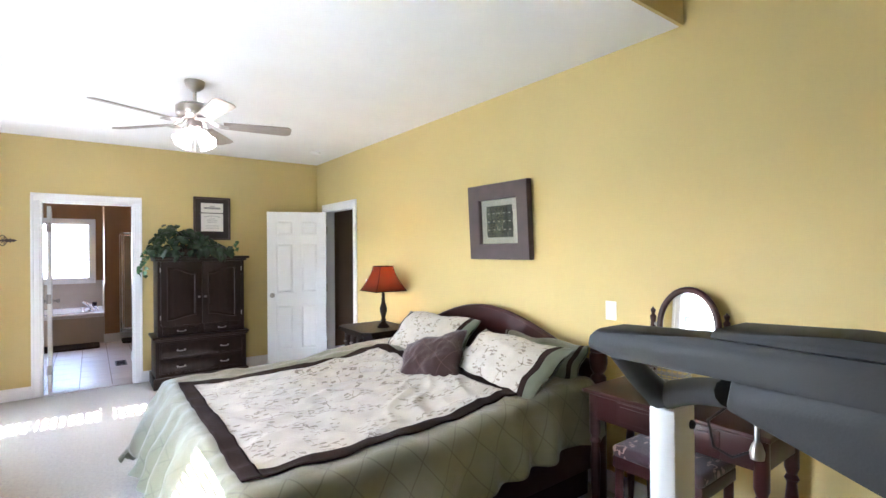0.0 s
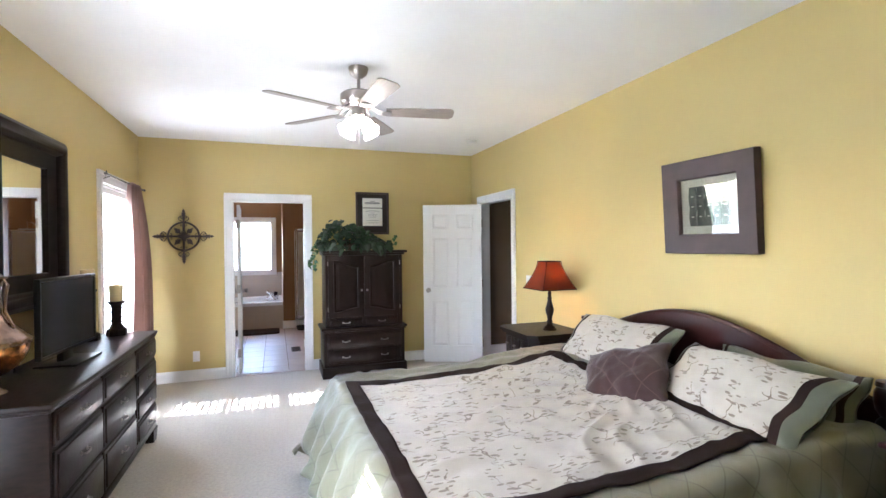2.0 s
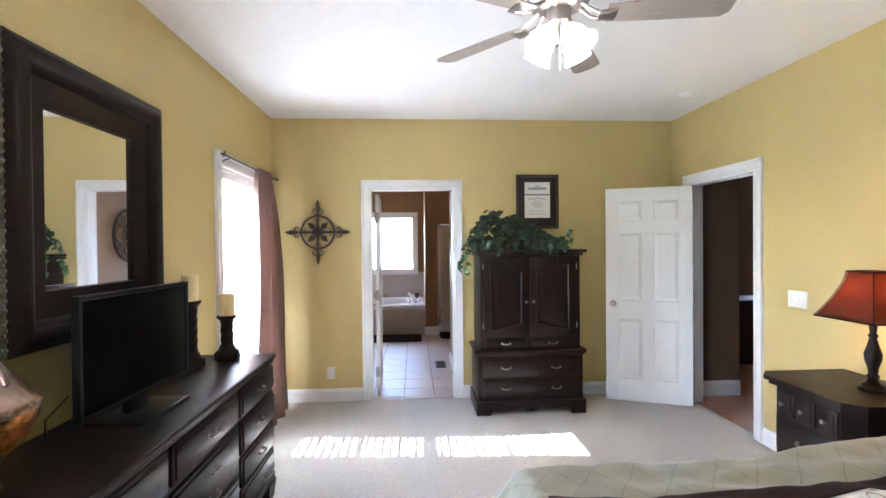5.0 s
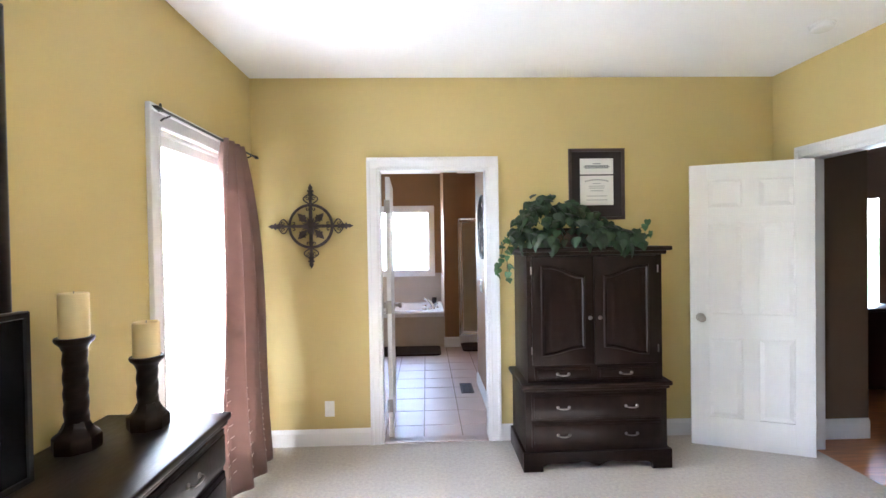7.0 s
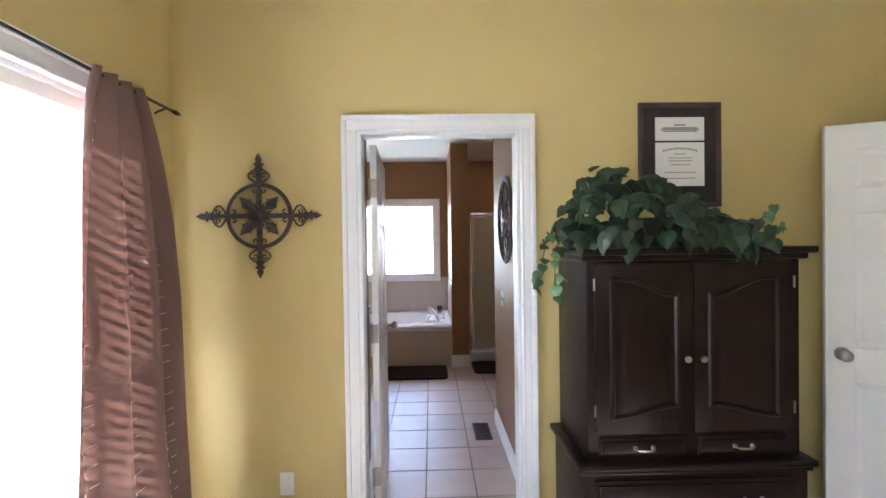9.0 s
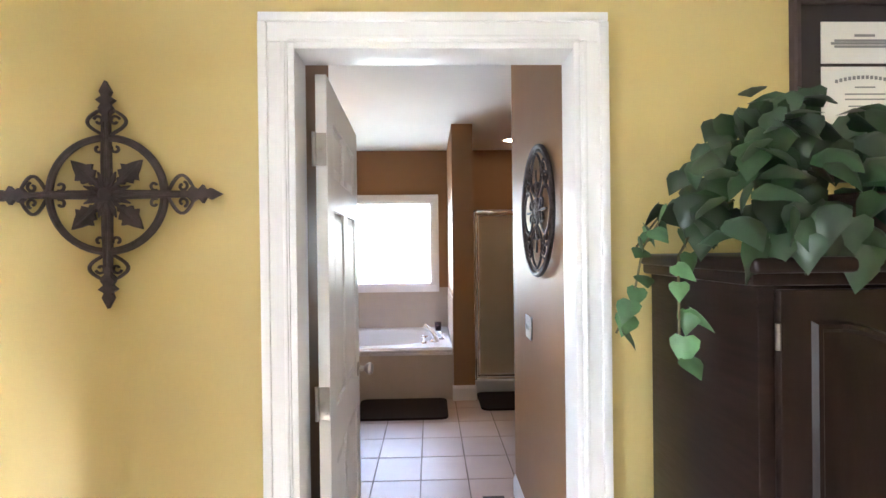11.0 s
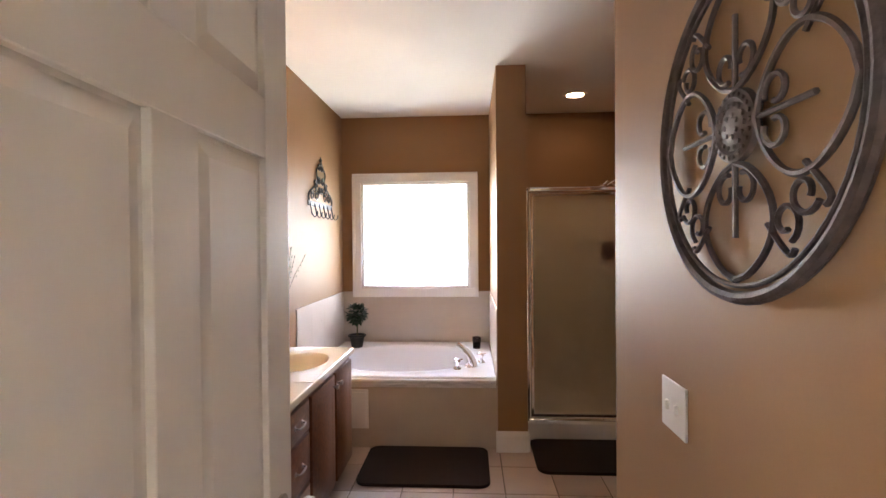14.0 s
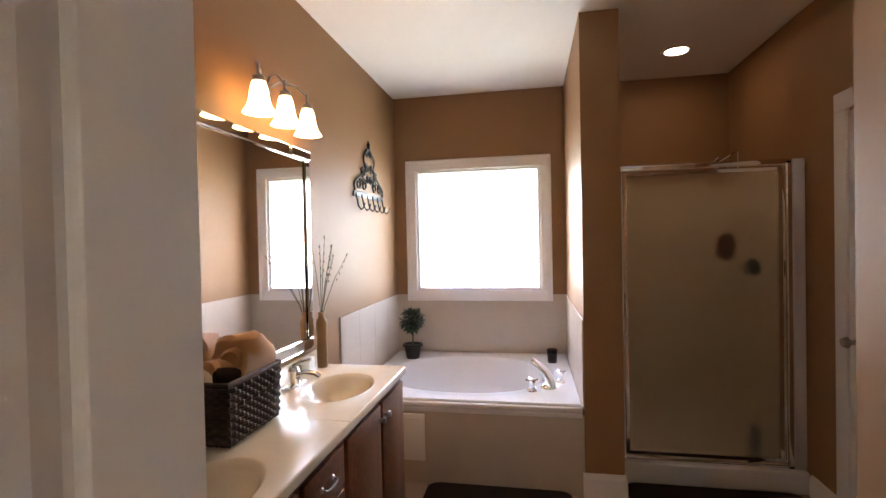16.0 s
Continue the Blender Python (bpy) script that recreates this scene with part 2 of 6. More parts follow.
def glass(name, rough, col=(0.95, 0.97, 0.97)):
    m = bpy.data.materials.new(name)
    m.use_nodes = True
    p = m.node_tree.nodes["Principled BSDF"]
    p.inputs["Base Color"].default_value = (*col, 1)
    p.inputs["Transmission Weight"].default_value, p.inputs["Roughness"].default_value, p.inputs["IOR"].default_value = 1, rough, 1.45
    return m


def thin_glass(name):
    """A flat pane: it lets light straight through and mirrors a little, more at a slant."""
    m = bpy.data.materials.new(name)
    m.use_nodes = True
    N, L = m.node_tree.nodes, m.node_tree.links
    N.remove(N["Principled BSDF"])
    tr, gl, mx, lw = N.new("ShaderNodeBsdfTransparent"), N.new("ShaderNodeBsdfGlossy"), N.new("ShaderNodeMixShader"), N.new("ShaderNodeLayerWeight")
    pw, ad = N.new("ShaderNodeMath"), N.new("ShaderNodeMath")
    tr.inputs["Color"].default_value = (0.97, 0.985, 0.98, 1)
    gl.inputs["Roughness"].default_value = 0.0
    lw.inputs["Blend"].default_value = 0.5
    pw.operation, pw.inputs[1].default_value = "POWER", 5.0
    ad.operation, ad.inputs[1].default_value, ad.inputs[2].default_value = "MULTIPLY_ADD", 0.92, 0.04
    L.new(lw.outputs["Facing"], pw.inputs[0])
    L.new(pw.outputs[0], ad.inputs[0])
    L.new(ad.outputs[0], mx.inputs[0])
    L.new(tr.outputs[0], mx.inputs[1])
    L.new(gl.outputs[0], mx.inputs[2])
    L.new(mx.outputs[0], N["Material Output"].inputs[0])
    return m


CLEAR = thin_glass("clear_pane_glass")
FROST = glass("obscure_shower_glass", 0.3, (0.92, 0.88, 0.80))
SMOKE = glass("smoky_glass", 0.05, (0.30, 0.22, 0.24))

# building helpers ------------------------------------------------------------


def bx(bm, x0, x1, y0, y1, z0, z1, bev=0.0, seg=2, m=None):
    mm = Matrix.Translation(((x0 + x1) / 2, (y0 + y1) / 2, (z0 + z1) / 2)) @ Matrix.Diagonal((abs(x1 - x0), abs(y1 - y0), abs(z1 - z0), 1))
    r = bmesh.ops.create_cube(bm, size=1, matrix=(m @ mm) if m else mm)
    if bev:
        es = list({e for v in r["verts"] for e in v.link_edges})
        bmesh.ops.bevel(bm, geom=es, offset=bev, segments=seg, affect="EDGES", profile=0.5)
    return bm


def box(*a, **k):
    return bx(bmesh.new(), *a, **k)


def lathe(bm, prof, n=24, c=(0, 0, 0), m=None, sx=1.0, sy=1.0):
    rings = []
    for r, z in prof:
        ring = []
        for i in range(n if r > 1e-5 else 1):
            a = 2 * math.pi * i / n
            v = Vector((c[0] + sx * r * math.cos(a), c[1] + sy * r * math.sin(a), c[2] + z))
            ring.append(bm.verts.new(m @ v if m else v))
        rings.append(ring)
    for a, b in zip(rings, rings[1:]):
        for i in range(n):
            q = [a[i % len(a)], a[(i + 1) % len(a)], b[(i + 1) % len(b)], b[i % len(b)]]
            q = list(dict.fromkeys(q))
            if len(q) > 2:
                bm.faces.new(q)
    return bm


def tube(bm, pts, r, n=8, closed=False, flat=1.0):
    pts = [Vector(p) for p in pts]
    k = len(pts)
    rs = r if isinstance(r, (list, tuple)) else [r] * k
    prev, rings = None, []
    for i, p in enumerate(pts):
        a = pts[(i - 1) % k] if (closed or i) else p
        b = pts[(i + 1) % k] if (closed or i < k - 1) else p
        d = (b - a).normalized()
        if prev is None:
            up = Vector((0, 0, 1)) if abs(d.z) < 0.9 else Vector((1, 0, 0))
            s = d.cross(up).normalized()
        else:
            s = (prev - d * prev.dot(d)).normalized()
        prev = s
        t = d.cross(s)
        rings.append([bm.verts.new(p + rs[i] * (math.cos(2 * math.pi * j / n) * s + flat * math.sin(2 * math.pi * j / n) * t)) for j in range(n)])
    for i in range(k if closed else k - 1):
        a, b = rings[i], rings[(i + 1) % k]
        for j in range(n):
            bm.faces.new([a[j], a[(j + 1) % n], b[(j + 1) % n], b[j]])
    if not closed:
        bm.faces.new(rings[0][::-1])
        bm.faces.new(rings[-1])
    return bm


def prism(bm, poly, axis, a0, a1, m=None):
    """A flat outline pushed along an axis: poly gives the two other coordinates, in x, y, z order."""
    def at(p, a):
        q = list(p)
        q.insert("xyz".index(axis), a)
        v = Vector(q)
        return m @ v if m else v
    lo, hi = [bm.verts.new(at(p, a0)) for p in poly], [bm.verts.new(at(p, a1)) for p in poly]
    n = len(poly)
    bm.faces.new(lo[::-1])
    bm.faces.new(hi)
    for i in range(n):
        bm.faces.new([lo[i], lo[(i + 1) % n], hi[(i + 1) % n], hi[i]])
    return bm


def mesh_of(name, bm, material, smooth=True):
    if bm.faces:
        bmesh.ops.recalc_face_normals(bm, faces=bm.faces[:])
    me = bpy.data.meshes.new(name)
    bm.to_mesh(me)
    bm.free()
    me.materials.append(material)
    if smooth:
        me.polygons.foreach_set("use_smooth", [True] * len(me.polygons))
        me.set_sharp_from_angle(angle=radians(38))
    return me


def part(name, bm, material, parent=None, label="", m=None, smooth=True):
    me = bm if isinstance(bm, bpy.types.Mesh) else mesh_of(name, bm, material, smooth)
    ob = new(name, me)
    ob.parent = parent
    if m is not None:
        ob.matrix_basis = m
    return tagged(ob, label) if label else ob


def thing(name, m, label, category, group=""):
    return_ob = new(name)
    return_ob.empty_display_size = 0.05
    return_ob.matrix_basis = m
    return tagged(return_ob, label, category, group)


def single(name, bm, material, m, label, category, group="", smooth=True):
    return tagged(part(name, bm, material, None, m=m, smooth=smooth), label, category, group)


def setting(name, bm, material, label, category, smooth=False):
    return tagged(part(name, bm, material, smooth=smooth), label, category, kind="structure")

# structure -------------------------------------------------------------------
XW, XE, YN, YS, ZC, ZH, YSTEP = -1.295, 2.69, 7.07, -1.7, 2.755, 3.4, 1.803
BW, BN, BE, ZB, BM = -1.18, 11.56, 1.47, 2.69, 0.53


def wall(name, axis, a0, a1, b0, b1, z0, z1, holes, material, label):
    """A wall along an axis from a0 to a1, b0 to b1 thick; holes: (from, to, sill, head)."""
    bm = bmesh.new()

    def blk(p, q, r, s):
        if q - p > 1e-4 and s - r > 1e-4:
            bx(bm, *((p, q, b0, b1) if axis == "x" else (b0, b1, p, q)), r, s)
    at = a0
    for h0, h1, s0, s1 in sorted(holes):
        blk(at, h0, z0, z1)
        blk(h0, h1, z0, s0)
        blk(h0, h1, s1, z1)
        at = h1
    blk(at, a1, z0, z1)
    return setting(name, bm, material, label, "wall")


WIN1, WIN2 = (5.84, 6.66, 0.32, 2.09), (2.20, 3.06, 0.32, 2.09)
BDOOR = (-0.363, 0.467, -0.1, 2.078)
HDOOR = (5.880, 6.755, -0.1, 2.078)
BWIN = (-0.99, 0.05, 1.035, 2.055)
wall("wall_west", "y", YS, YN, XW - 0.15, XW, -0.1, ZC + 0.08, [WIN1, WIN2], YELLOW, "mustard yellow painted bedroom wall with two windows")
wall("wall_west_upper", "y", YS, YSTEP, XW - 0.15, XW, ZC + 0.08, ZH, [], YELLOW, "mustard yellow upper wall of the raised ceiling bay")
wall("wall_north", "x", XW - 0.15, XE, YN, YN + 0.095, -0.1, ZC + 0.08, [BDOOR], YELLOW, "mustard yellow painted bedroom wall beside the bathroom doorway")
wall("wall_east", "y", YS, YN + 0.12, XE, XE + 0.12, -0.1, ZC + 0.08, [HDOOR], YELLOW, "mustard yellow painted wall behind the bed headboard")
wall("wall_east_upper", "y", YS, YSTEP, XE, XE + 0.12, ZC + 0.08, ZH, [], YELLOW, "mustard yellow upper wall of the raised ceiling bay")
wall("wall_south", "x", XW - 0.15, XE + 0.12, YS - 0.12, YS, -0.1, ZH, [], YELLOW, "plain mustard yellow painted bedroom wall")
setting("ceiling", box(XW - 0.15, XE + 0.12, YSTEP + 0.02, YN + 0.12, ZC, ZC + 0.1), CEIL, "smooth white painted bedroom ceiling", "ceiling")
setting("ceiling_raised", box(XW - 0.15, XE + 0.12, YS - 0.12, YSTEP + 0.02, ZH, ZH + 0.1), CEIL, "white raised ceiling bay", "ceiling")
setting("ceiling_step", box(XW, XE, YSTEP, YSTEP + 0.02, ZC, ZH), YELLOW, "mustard yellow riser of the raised ceiling", "wall")
setting("floor", box(XW - 0.15, XE + 0.05, YS - 0.12, YN + 0.035, -0.12, 0.0), CARPET, "cream cut-pile bedroom carpet", "carpet")
# bathroom shell
wall("wall_bath_west", "y", YN + 0.095, BN, BW - 0.115, BW, -0.1, ZB + 0.08, [], TAN, "brown painted bathroom wall above the vanity")
wall("wall_bath_north", "x", BW - 0.115, 1.75, BN, BN + 0.16, -0.1, ZB + 0.08, [BWIN], TAN, "brown painted bathroom wall with a square window")
wall("wall_bath_entry", "y", YN + 0.095, 8.54, BM, BM + 0.12, -0.1, ZB + 0.08, [], TAN, "brown painted wall with a round iron medallion")
wall("wall_bath_stub", "y", YN + 0.175, 7.95, -0.55, -0.435, 0.0, ZB, [], TAN, "brown painted wall end behind the open bathroom door")
wall("wall_bath_return", "x", BM + 0.12, 1.75, 8.42, 8.54, -0.1, ZB + 0.08, [], TAN, "brown painted return wall of the bathroom")
wall("wall_bath_east", "y", 8.54, BN, BE, BE + 0.12, -0.1, ZB + 0.08, [], TAN, "brown painted bathroom wall beside the shower")
wall("wall_wing", "y", 10.30, BN, 0.25, 0.456, -0.1, ZB, [], TAN, "brown painted wing wall between tub and shower")
setting("wall_bath_lining", bx(box(BDOOR[1], BM + 0.12, YN + 0.095, YN + 0.105, 0, ZB), BW, BDOOR[0], YN + 0.095, YN + 0.105, 0, ZB), TAN, "brown painted bathroom side of the doorway wall", "wall")
setting("ceiling_bath", box(BW - 0.115, 1.75, YN + 0.095, BN + 0.16, ZB, ZB + 0.1), CEIL, "white painted bathroom ceiling", "ceiling")
# hall beyond the side door
setting("floor_hall", box(XE + 0.051, 5.4, 4.6, 10.2, -0.12, -0.002), WOODFLOOR, "orange-brown wooden hall floor", "floor")
wall("wall_hall_stub", "x", XE + 0.12, 3.29, 6.91, 7.03, -0.1, ZC, [], HALLBROWN, "dark brown painted hall wall", )
wall("wall_hall_far", "y", 4.6, 10.2, 5.2, 5.34, -0.1, ZC, [(8.75, 9.25, 0.70, 1.95)], HALLBROWN, "dark brown hall wall with a bright window")
wall("wall_hall_south", "x", XE + 0.12, 5.34, 4.48, 4.6, -0.1, ZC, [], HALLBROWN, "dark brown hall wall")
wall("wall_hall_north", "x", XE + 0.12, 5.34, 10.2, 10.32, -0.1, ZC, [], HALLBROWN, "dark brown hall wall")
wall("wall_hall_west", "y", YN + 0.095, 10.2, XE + 0.02, XE + 0.12, -0.1, ZC, [], HALLBROWN, "dark brown hall wall")
setting("ceiling_hall", box(XE + 0.02, 5.34, 4.48, 10.32, ZC + 0.001, ZC + 0.08), CEIL, "white hall ceiling", "ceiling")
setting("ground", box(-400, 400, -400, 400, -0.9, -0.6), GRASS, "lawn around the house", "lawn")

# baseboards: a tall flat board with a moulded top
def baseboard(name, axis, a0, a1, b, out, h=0.125):
    prof = [(b, 0), (b + out * 0.015, 0), (b + out * 0.015, h - 0.03), (b + out * 0.009, h - 0.012), (b + out * 0.004, h), (b, h)]
    bm = bmesh.new()
    if axis == "y":
        prism(bm, prof, "y", a0, a1)
    else:
        prism(bm, prof, "x", a0, a1)
    setting(name, bm, TRIM, "white painted moulded baseboard", "baseboard")


baseboard("baseboard", "x", XW, BDOOR[0] - 0.078, YN, -1)
baseboard("baseboard", "x", BDOOR[1] + 0.078, XE, YN, -1)
baseboard("baseboard", "y", YS, YN, XW, 1)
baseboard("baseboard", "y", YS, HDOOR[0] - 0.078, XE, -1)
baseboard("baseboard", "y", HDOOR[1] + 0.078, YN, XE, -1)
baseboard("baseboard", "y", YN + 0.175, 8.54, BM, -1)
baseboard("baseboard", "x", 0.235, 0.456, 10.30, -1, 0.15)
baseboard("baseboard", "y", 10.30, 10.5, 0.456, 1, 0.15)
baseboard("baseboard", "y", 8.54, 10.5, BE, -1)
baseboard("baseboard", "x", XE + 0.12, 3.29, 6.91, -1, 0.15)


def casing(name, horiz, a0, a1, z1, face, out, w=0.115, z0=0.0, sill=False, both=True, label="white painted moulded door casing"):
    """Moulded boards round an opening; horiz: axis along the wall; face: wall plane; out: side it stands on."""
    t = thing(name, Matrix.Identity(4), label, "casing")
    t["kind"] = "structure"

    def board(n, p0, p1, q0, q1, thick=0.02):
        bm = bmesh.new()
        f0, f1 = sorted((face, face + out * thick))
        if horiz == "x":
            bx(bm, p0, p1, f0, f1, q0, q1, 0.003)
        else:
            bx(bm, f0, f1, p0, p1, q0, q1, 0.003)
        part(n, bm, TRIM, t)
    # stepped profile: outer back band, flat, inner bead
    for s, e in ((a0, -1), (a1, 1)):
        lo, hi = sorted((s, s + e * w))
        board("jamb_board", lo, hi, z0 - (w if sill else 0), z1, 0.016)
        lo, hi = sorted((s + e * w * 0.70, s + e * (w + 0.002)))
        board("back_band", lo, hi, z0 - (w if sill else 0), z1 + w * 0.70, 0.025)
        lo, hi = sorted((s + e * 0.006, s + e * w * 0.22))
        board("bead", lo, hi, z0, z1 + 0.002, 0.021)
    board("head_board", a0 - w, a1 + w, z1, z1 + w, 0.0165)
    board("back_band", a0 - w, a1 + w, z1 + w * 0.70, z1 + w + 0.002, 0.0255)
    board("bead", a0 + 0.004, a1 - 0.004, z1 + 0.004, z1 + w * 0.22, 0.0215)
    if sill:
        board("sill_board", a0 - w + 0.001, a1 + w - 0.001, z0 - w, z0 - 0.001, 0.0165)
    return t


def jambs(name, horiz, a0, a1, z1, f0, f1, th=0.018):
    t = thing(name, Matrix.Identity(4), "white painted door jamb lining", "jamb")
    t["kind"] = "structure"
    for p0, p1, q0, q1 in ((a0 - 0.001, a0 + th, 0, z1), (a1 - th, a1 + 0.001, 0, z1), (a0 + th, a1 - th, z1 - th, z1 + 0.001)):
        part("jamb_lining", box(p0, p1, f0, f1, q0, q1, 0.002) if horiz == "x" else box(f0, f1, p0, p1, q0, q1, 0.002), TRIM, t)
    return t


casing("trim_bath_door", "x", BDOOR[0], BDOOR[1], BDOOR[3], YN, -1, w=0.078)
casing("trim_bath_door_inner", "x", BDOOR[0], BDOOR[1], BDOOR[3], YN + 0.105, 1, w=0.066)
jambs("jamb_bath_door", "x", BDOOR[0], BDOOR[1], BDOOR[3], YN - 0.011, YN + 0.114)
casing("trim_hall_door", "y", HDOOR[0], HDOOR[1], HDOOR[3], XE, -1, w=0.078)
jambs("jamb_hall_door", "y", HDOOR[0], HDOOR[1], HDOOR[3], XE - 0.011, XE + 0.118)
setting("threshold", box(BDOOR[0], BDOOR[1], YN + 0.03, YN + 0.10, -0.02, 0.006, 0.003), TILE, "beige tiled bathroom threshold", "threshold")


def panel_door(name, m, w, h, label, knob_both=True, side=1):
    """A six-panel leaf: hinge edge at the origin, the leaf along +x, its thickness from y = 0 to 0.035."""
    d = thing(name, m, label, "door")
    d["kind"] = "structure"
    th, dep = 0.035, 0.012
    st, ms = 0.115, 0.10
    rows = [(0.22, 0.80), (0.97, 1.62), (1.73, h - 0.12)]
    cols = [(st, (w - ms) / 2), ((w + ms) / 2, w - st)]
    part("core", box(0.01, w - 0.01, dep, th - dep, 0.012, h - 0.004), DOORW, d, smooth=False)
    for x0, x1 in ((0, st), (w - st, w)):
        part("stile", box(x0, x1, 0, th, 0.008, h, 0.0015, 1), DOORW, d)
    zs = [0.008] + [z for r in rows for z in r] + [h]
    for z0, z1 in zip(zs[::2], zs[1::2]):
        part("rail", box(st, w - st, 0.0002, th - 0.0002, z0, z1, 0.0015, 1), DOORW, d)
    for z0, z1 in rows:
        part("mullion", box(cols[0][1], cols[1][0], 0.0002, th - 0.0002, z0, z1, 0.0015, 1), DOORW, d)
    for z0, z1 in rows:
        for x0, x1 in cols:
            bm = bmesh.new()
            for ya, yb in ((dep + 0.0005, 0.0035), (th - dep - 0.0005, th - 0.0035)):
                o, i = 0.006, 0.034
                A = [bm.verts.new((x, ya, z)) for x, z in ((x0 + o, z0 + o), (x1 - o, z0 + o), (x1 - o, z1 - o), (x0 + o, z1 - o))]
                C = [bm.verts.new((x, yb, z)) for x, z in ((x0 + i, z0 + i), (x1 - i, z0 + i), (x1 - i, z1 - i), (x0 + i, z1 - i))]
                bm.faces.new(C)
                for k in range(4):
                    bm.faces.new([A[k], A[(k + 1) % 4], C[(k + 1) % 4], C[k]])
            part("panel", bm, DOORW, d, smooth=False)
    for s, y in ((-1, 0.0), (1, th)):
        prof = [(0.0, 0.0), (0.032, 0.0), (0.032, 0.005), (0.014, 0.008), (0.011, 0.03), (0.020, 0.038), (0.028, 0.05), (0.027, 0.062), (0.018, 0.070), (0.0, 0.072)]
        k = bmesh.new()
        lathe(k, prof, 20, m=Matrix.Translation((w - 0.065, y, 0.94)) @ Matrix.Rotation(radians(90 if s < 0 else -90), 4, "X"))
        part("door_knob", k, NICKEL, d, "satin nickel round knob")
    for z in (0.25, 1.02, 1.80):
        k = box(-0.004, 0.0, 0.002, th - 0.002, z - 0.05, z + 0.05, 0.001)
        tube(k, [(-0.006, -0.004 if side < 0 else th + 0.004, z - 0.052), (-0.006, -0.004 if side < 0 else th + 0.004, z + 0.052)], 0.007, 10)
        y = -0.002 if side < 0 else th
        bx(k, 0.0, 0.032, y, y + 0.002, z - 0.05, z + 0.05, 0.0008)
        for dz in (-0.033, 0.0, 0.033):
            lathe(k, [(0.0045, 0.0), (0.004, 0.0012), (0, 0.0014)], 8, m=Matrix.Translation((-0.004, th / 2 + (0.007 if dz else -0.004), z + dz)) @ Matrix.Rotation(radians(-90), 4, "Y"))
        part("hinge", k, NICKEL, d, "satin nickel butt hinge")
    return d


# bathroom leaf stands open a little past square
panel_door("door_bathroom", pose(-0.315, 7.174, 0, 0, 0, 92.2) @ Matrix.Diagonal((1, -1, 1, 1)), 0.789, 2.03, "white six-panel bathroom door standing open", side=-1)
ang = math.degrees(math.atan2(6.894 - 6.60, 1.926 - 2.625))
panel_door("door_hall", pose(2.625, 6.60, 0, 0, 0, ang) @ Matrix.Diagonal((1, -1, 1, 1)), 0.757, 2.045, "white six-panel hall door standing open into the bedroom", side=1)


def sash_window(name, y0, y1, z0, z1, label, blind=True):
    """A double-hung window in the west wall with jamb lining, two sashes and a slatted blind."""
    w = thing(name, Matrix.Identity(4), label, "window")
    w["kind"] = "structure"
    xo, xi = XW - 0.148, XW - 0.002
    for a0, a1, b0, b1 in ((y0, y0 + 0.02, z0, z1), (y1 - 0.02, y1, z0, z1), (y0 + 0.02, y1 - 0.02, z1 - 0.02, z1), (y0 + 0.02, y1 - 0.02, z0, z0 + 0.02)):
        part("lining", box(xo, xi, a0, a1, b0, b1, 0.002), TRIM, w)
    zm = (z0 + z1) / 2 - 0.04
    for n, b0, b1, x in (("lower_sash", z0 + 0.02, zm + 0.02, xo + 0.05), ("upper_sash", zm - 0.02, z1 - 0.02, xo + 0.015)):
        s = bmesh.new()
        for c in ((y0 + 0.021, y0 + 0.06, b0, b1), (y1 - 0.06, y1 - 0.021, b0, b1), (y0 + 0.06, y1 - 0.06, b0, b0 + 0.045), (y0 + 0.06, y1 - 0.06, b1 - 0.04, b1)):
            bx(s, x, x + 0.03, *c, 0.003)
        so = part(n, s, TRIM, w)
        part("pane", box(x + 0.013, x + 0.017, y0 + 0.05, y1 - 0.05, b0 + 0.04, b1 - 0.035), CLEAR, so)
        span = (y1 - y0 - 0.12) / 3
        for k in (1, 2):
            part("muntin", box(x + 0.004, x + 0.026, y0 + 0.06 + k * span - 0.008, y0 + 0.06 + k * span + 0.008, b0 + 0.045, b1 - 0.04, 0.003), TRIM, so)
        part("muntin", box(x + 0.005, x + 0.025, y0 + 0.06, y1 - 0.06, (b0 + b1) / 2 - 0.008, (b0 + b1) / 2 + 0.008, 0.003), TRIM, so)
    return w


def blind(y0, y1, z0, z1):
    b = thing("window_blind", pose(XW - 0.045, (y0 + y1) / 2, z0), "white slatted blind, slats open to the sun", "blind", "window blinds")
    hw, h = (y1 - y0) / 2 - 0.024, z1 - z0
    part("headrail", box(-0.03, 0.03, -hw, hw, h - 0.075, h - 0.022, 0.004), BLINDW, b)
    part("bottom_rail", box(-0.025, 0.025, -hw, hw, 0.024, 0.044, 0.004), BLINDW, b)
    bm = bmesh.new()
    prof = [(-0.019, 0.0), (-0.010, 0.0022), (0.0, 0.0028), (0.010, 0.0022), (0.019, 0.0), (0.019, -0.001), (0.0, 0.0016), (-0.019, -0.001)]
    prism(bm, prof, "y", -hw + 0.002, hw - 0.002)
    me = mesh_of("slat", bm, BLINDW)
    n = int((h - 0.14) / 0.0465)
    for i in range(n):
        part("slat", me, BLINDW, b, m=pose(0, 0, 0.075 + i * 0.0465, 0, 8, 0))
    for y in (-hw * 0.72, hw * 0.72):
        part("ladder_cord", tube(tube(bmesh.new(), [(0.024, y, 0.04), (0.024, y, h - 0.07)], 0.0012, 5), [(-0.024, y, 0.04), (-0.024, y, h - 0.07)], 0.0012, 5), BLINDW, b)
    return b


